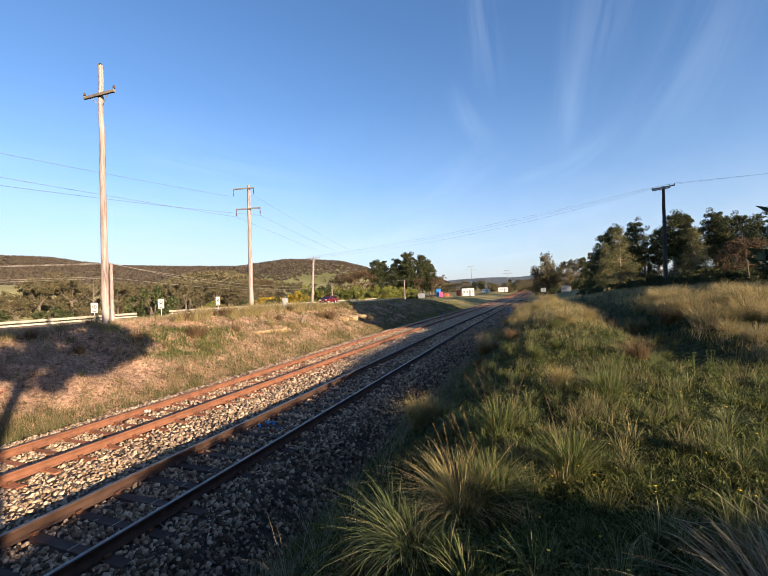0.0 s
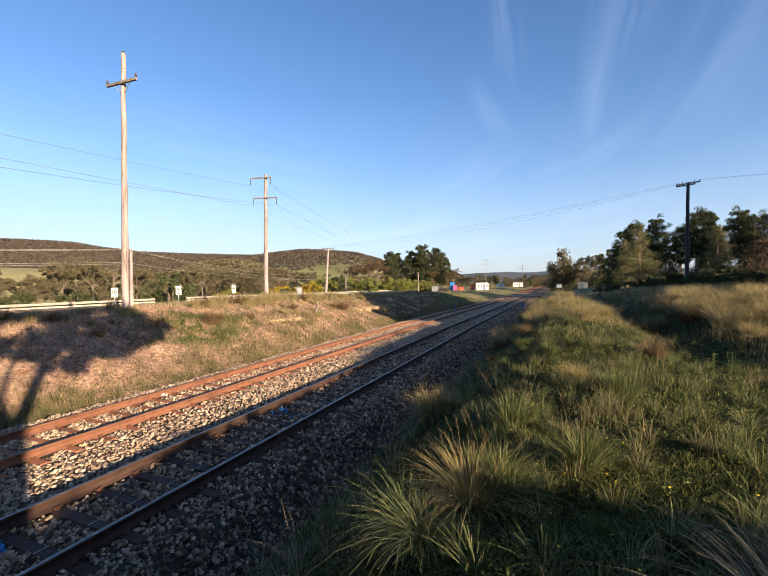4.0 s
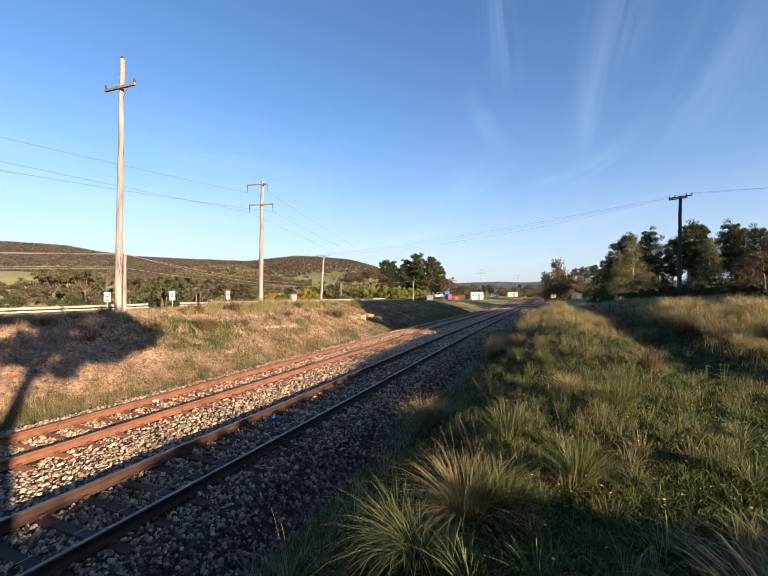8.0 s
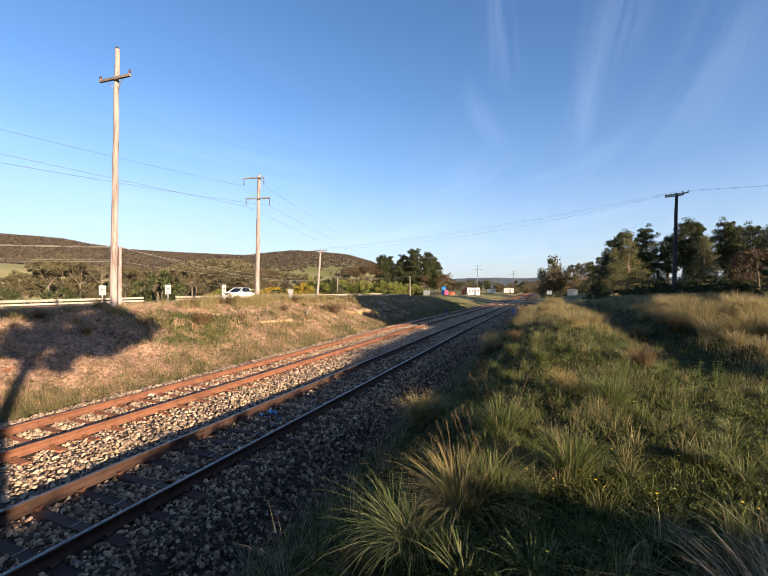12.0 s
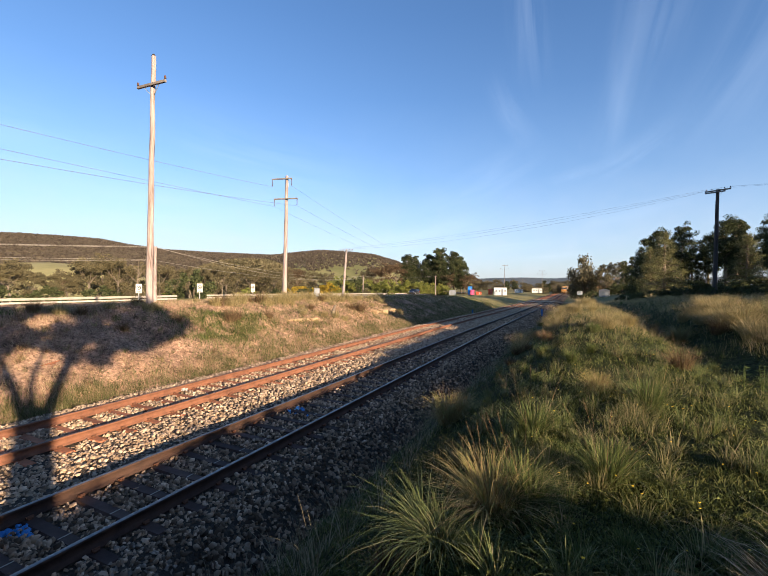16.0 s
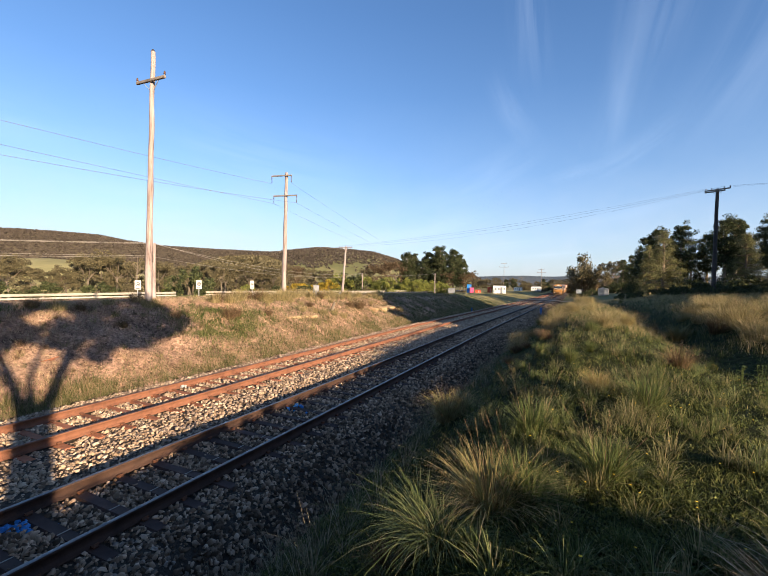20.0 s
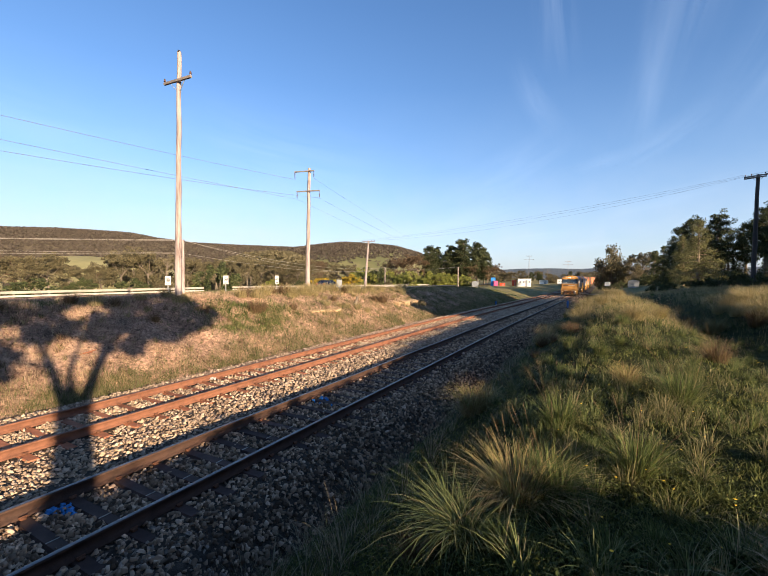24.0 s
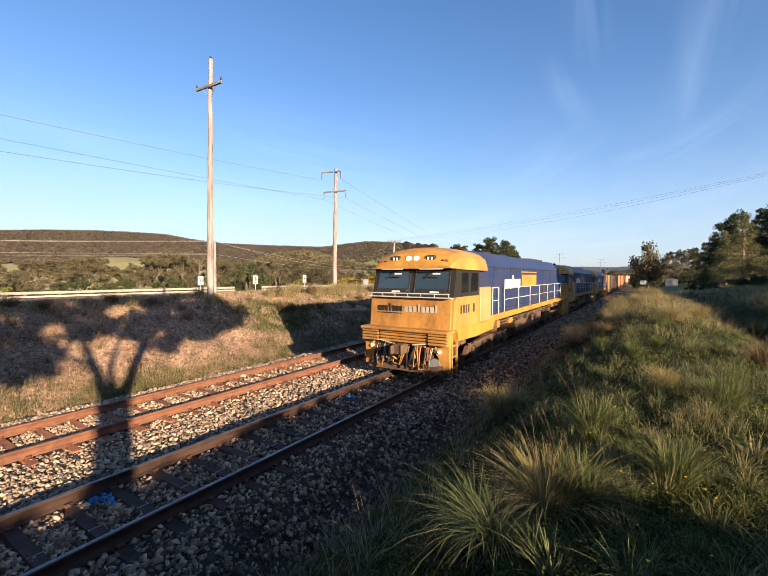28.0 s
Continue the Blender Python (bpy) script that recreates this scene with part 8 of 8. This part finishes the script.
def vehicle(name, label, category, paint, ln, half, belt, top, lower, glass, tray=None):
    """lower: the side outline (y, z) of the painted body; glass: the outline of the cabin."""
    c = thing(name, pose(-27, 60, 0.9), label, category, "traffic on the road")
    bm = bmesh.new()
    add_prism(bm, lower, -half, half, "x")
    bmesh.ops.bevel(bm, geom=[e for e in bm.edges if abs(e.verts[0].co.x - e.verts[1].co.x) < 1e-4], offset=0.10, segments=3, affect="EDGES")
    bmesh.ops.triangulate(bm, faces=[f for f in bm.faces if len(f.verts) > 4])
    for v in bm.verts:
        end = abs(v.co.y / ln - 0.5) * 2
        v.co.x *= (1 - 0.13 * max(0.0, end - 0.55) ** 2 / 0.2) * (0.965 if v.co.z < 0.45 else 1.0) * (0.98 if v.co.z > belt - 0.2 else 1.0)
    part("body", bm, paint, c)
    for s in (-1, 1):
        for y in (ln * 0.33, ln * 0.53, ln * 0.71):
            bm = bmesh.new()
            add_box(bm, (s * half * 0.985, y, belt - 0.34), (0.03, 0.012, 0.52))
            part("door_seam", bm, M_BLACK, c)
        for y in (ln * 0.50, ln * 0.68):
            bm = bmesh.new()
            add_box(bm, (s * (half + 0.005), y, belt - 0.13), (0.05, 0.18, 0.035), 0.01)
            part("door_handle", bm, paint, c)
        bm = bmesh.new()
        add_box(bm, (s * half * 0.975, ln * 0.5, 0.33), (0.06, ln * 0.40, 0.12), 0.02)
        part("sill", bm, M_BLACK, c, "black sill trim")
    bm = bmesh.new()
    inset = half * 0.80
    rows = []
    lo = [bm.verts.new((s * half * 0.96 if z < belt + 0.05 else s * inset, y, z)) for s in (-1,) for y, z in glass]
    hi = [bm.verts.new((half * 0.96 if z < belt + 0.05 else inset, y, z)) for y, z in glass]
    k = len(glass)
    for i in range(k):
        bm.faces.new((lo[i], lo[(i + 1) % k], hi[(i + 1) % k], hi[i]))
    bm.faces.new(lo[::-1])
    bm.faces.new(hi)
    cabin = part("cabin_glass", bm, M_CARGLASS, c, "dark tinted windows")
    ys = [p[0] for p in glass if p[1] > belt + 0.1]
    bm = bmesh.new()
    add_box(bm, (0, (min(ys) + max(ys)) / 2, top), (inset * 2 + 0.04, max(ys) - min(ys) + 0.14, 0.10), 0.045)
    for v in bm.verts:
        k = abs(v.co.y - (min(ys) + max(ys)) / 2) / (max(ys) - min(ys)) * 2
        v.co.z -= 0.05 * k * k
        v.co.x *= 1 - 0.06 * k * k
    part("roof", bm, paint, c)
    pair = [p for p in glass if p[1] < belt + 0.05]
    ups = [p for p in glass if p[1] > belt + 0.1]
    for s in (-1, 1):
        for a, b in ((min(pair), min(ups)), (max(pair), max(ups))):
            bm = bmesh.new()
            add_rod(bm, (s * half * 0.95, a[0], a[1]), (s * inset, b[0], b[1]), 0.045, seg=8)
            part("pillar", bm, paint, c)
        mid = (min(ys) + max(ys)) / 2 + 0.1
        bm = bmesh.new()
        add_rod(bm, (s * half * 0.95, mid, belt), (s * inset, mid, top), 0.035, seg=8)
        part("pillar", bm, M_BLACK, c)
    for s in (-1, 1):
        bm = bmesh.new()
        add_box(bm, (s * half * 0.72, 0.06, belt - 0.22), (half * 0.42, 0.16, 0.14), 0.03)
        part("headlight", bm, M_LAMP_OFF, c, "clear headlight")
        bm = bmesh.new()
        add_box(bm, (s * half * 0.84, ln - 0.05, belt - 0.14), (half * 0.26, 0.12, 0.28), 0.03)
        part("tail_light", bm, M_TAIL, c, "red tail light")
        bm = bmesh.new()
        add_box(bm, (s * (half + 0.10), min(p[0] for p in pair) + 0.45, belt + 0.08), (0.2, 0.12, 0.15), 0.03)
        part("mirror", bm, paint, c)
    bm = bmesh.new()
    add_box(bm, (0, 0.02, belt - 0.26), (half * 0.9, 0.06, 0.18), 0.02)
    part("grille", bm, M_BLACK, c, "black grille")
    for s in (0.0, ln):
        bm = bmesh.new()
        add_box(bm, (0, s, 0.42), (half * 1.9, 0.12, 0.22), 0.04)
        part("bumper", bm, M_BLACK if paint is not M_WHITE_CAR else M_WHITE_CAR, c)
    if tray:
        bm = bmesh.new()
        add_box(bm, (0, (tray[0] + tray[1]) / 2, belt - 0.22), (half * 1.96, tray[1] - tray[0], 0.06))
        part("tray_floor", bm, M_BLACK, c)
    wheel_parts(c, [(s * (half - 0.10), y, 0.34) for s in (-1, 1) for y in (ln * 0.19, ln * 0.80)], 0.35)
    return c


red_suv = vehicle("red_suv", "bright red compact sport utility car on the highway", "car", M_RED_CAR, 4.45, 0.91, 1.04, 1.54,
                  [(0.0, 0.35), (0.02, 0.80), (0.30, 0.94), (1.15, 1.04), (4.30, 1.12), (4.42, 0.85), (4.45, 0.6), (4.42, 0.32), (3.98, 0.28), (3.80, 0.62), (3.55, 0.72), (3.30, 0.62), (3.12, 0.28), (1.28, 0.26), (1.10, 0.62), (0.85, 0.72), (0.60, 0.62), (0.42, 0.28)],
                  [(1.10, 1.03), (2.05, 1.50), (3.70, 1.52), (4.34, 1.10)])
white_ute = vehicle("white_utility", "white dual-cab utility truck on the highway", "utility truck", M_WHITE_CAR, 5.2, 0.93, 1.24, 1.80,
                    [(0.0, 0.45), (0.02, 0.92), (0.22, 1.08), (1.35, 1.18), (1.55, 1.24), (3.66, 1.22), (3.92, 0.99), (5.1, 0.98), (5.2, 0.86), (5.18, 0.45), (4.72, 0.42), (4.52, 0.76), (4.27, 0.86), (4.02, 0.76), (3.82, 0.42), (1.45, 0.40), (1.25, 0.76), (1.0, 0.86), (0.75, 0.76), (0.55, 0.42)],
                    [(1.35, 1.20), (2.25, 1.76), (3.40, 1.78), (3.72, 1.24)], (3.75, 5.15))
bm = bmesh.new()
for s in (-0.8, 0.8):
    add_rod(bm, (s, 5.0, 0.98), (s, 5.0, 1.55), 0.03, seg=6)
add_rod(bm, (-0.8, 5.0, 1.55), (0.8, 5.0, 1.55), 0.03, seg=6)
part("tray_hoop", bm, M_HAND, white_ute, "pale tray hoop")
dark_car = vehicle("dark_hatchback", "dark navy hatchback car on the highway", "car", M_NAVY_CAR, 4.4, 0.89, 0.92, 1.46,
                   [(0.0, 0.32), (0.02, 0.68), (1.05, 0.90), (4.25, 0.98), (4.4, 0.7), (4.36, 0.30), (3.95, 0.26), (3.55, 0.60), (3.15, 0.26), (1.25, 0.24), (0.85, 0.60), (0.45, 0.26)],
                   [(1.0, 0.90), (1.95, 1.44), (3.45, 1.44), (4.25, 0.96)])

dark_sedan = copy_thing(dark_car, pose(-36.0, -200, 0.9, 0, 0, 180))
dark_sedan.name = "dark_sedan"
tagged(dark_sedan, "dark car driving away along the highway", "car", "traffic on the road")

build_sleepers()
build_ballast()


# ---- movement ----
TRAIN_28, TRAIN_SPEED = 10.8, 19.0


def motions():
    for ob, back, up in CARS:
        rows = []
        for k in np.concatenate([np.arange(0, 22, 2.0), np.arange(22, 28.1, 0.5)]):
            y = TRAIN_28 + TRAIN_SPEED * (28 - k) + back
            x = float(line_x(np.array(y)))
            head = -math.degrees(math.atan(max(y - 330, 0) / 500.0))
            dip = float(grade(y) + grade(y + 18)) / 2
            tilt = math.degrees(math.atan(float(grade(y + 18) - grade(y)) / 18))
            rows.append((float(k), pose(x, y, up + dip - 9 * math.tan(radians(tilt)), tilt, 0, head)))
        walk(ob, rows)
    for ob, x, y0, t0, speed in ((red_suv, -33.2, 27.2, 1.5, 27.5), (white_ute, -33.2, 28.6, 12.5, 26.5), (dark_car, -33.2, 28.1, 18.5, 28.3)):
        rows = []
        for k in range(0, 29):
            y = y0 - speed * (k - t0)
            rows.append((float(k), pose(x, y, 0.90 + float(np.interp(y, [20, 60, 100, 135], [0, -0.05, -0.35, -0.55])), 0, 0, 0)))
        walk(ob, rows)
    rows = []
    for k in range(0, 29):
        y = 80.6 + 21.5 * (k - 25)
        rows.append((float(k), pose(-36.0, y, 0.90 + float(np.interp(y, [20, 60, 100, 135], [0, -0.05, -0.35, -0.55])), 0, 0, 180)))
    walk(dark_sedan, rows)


motions()
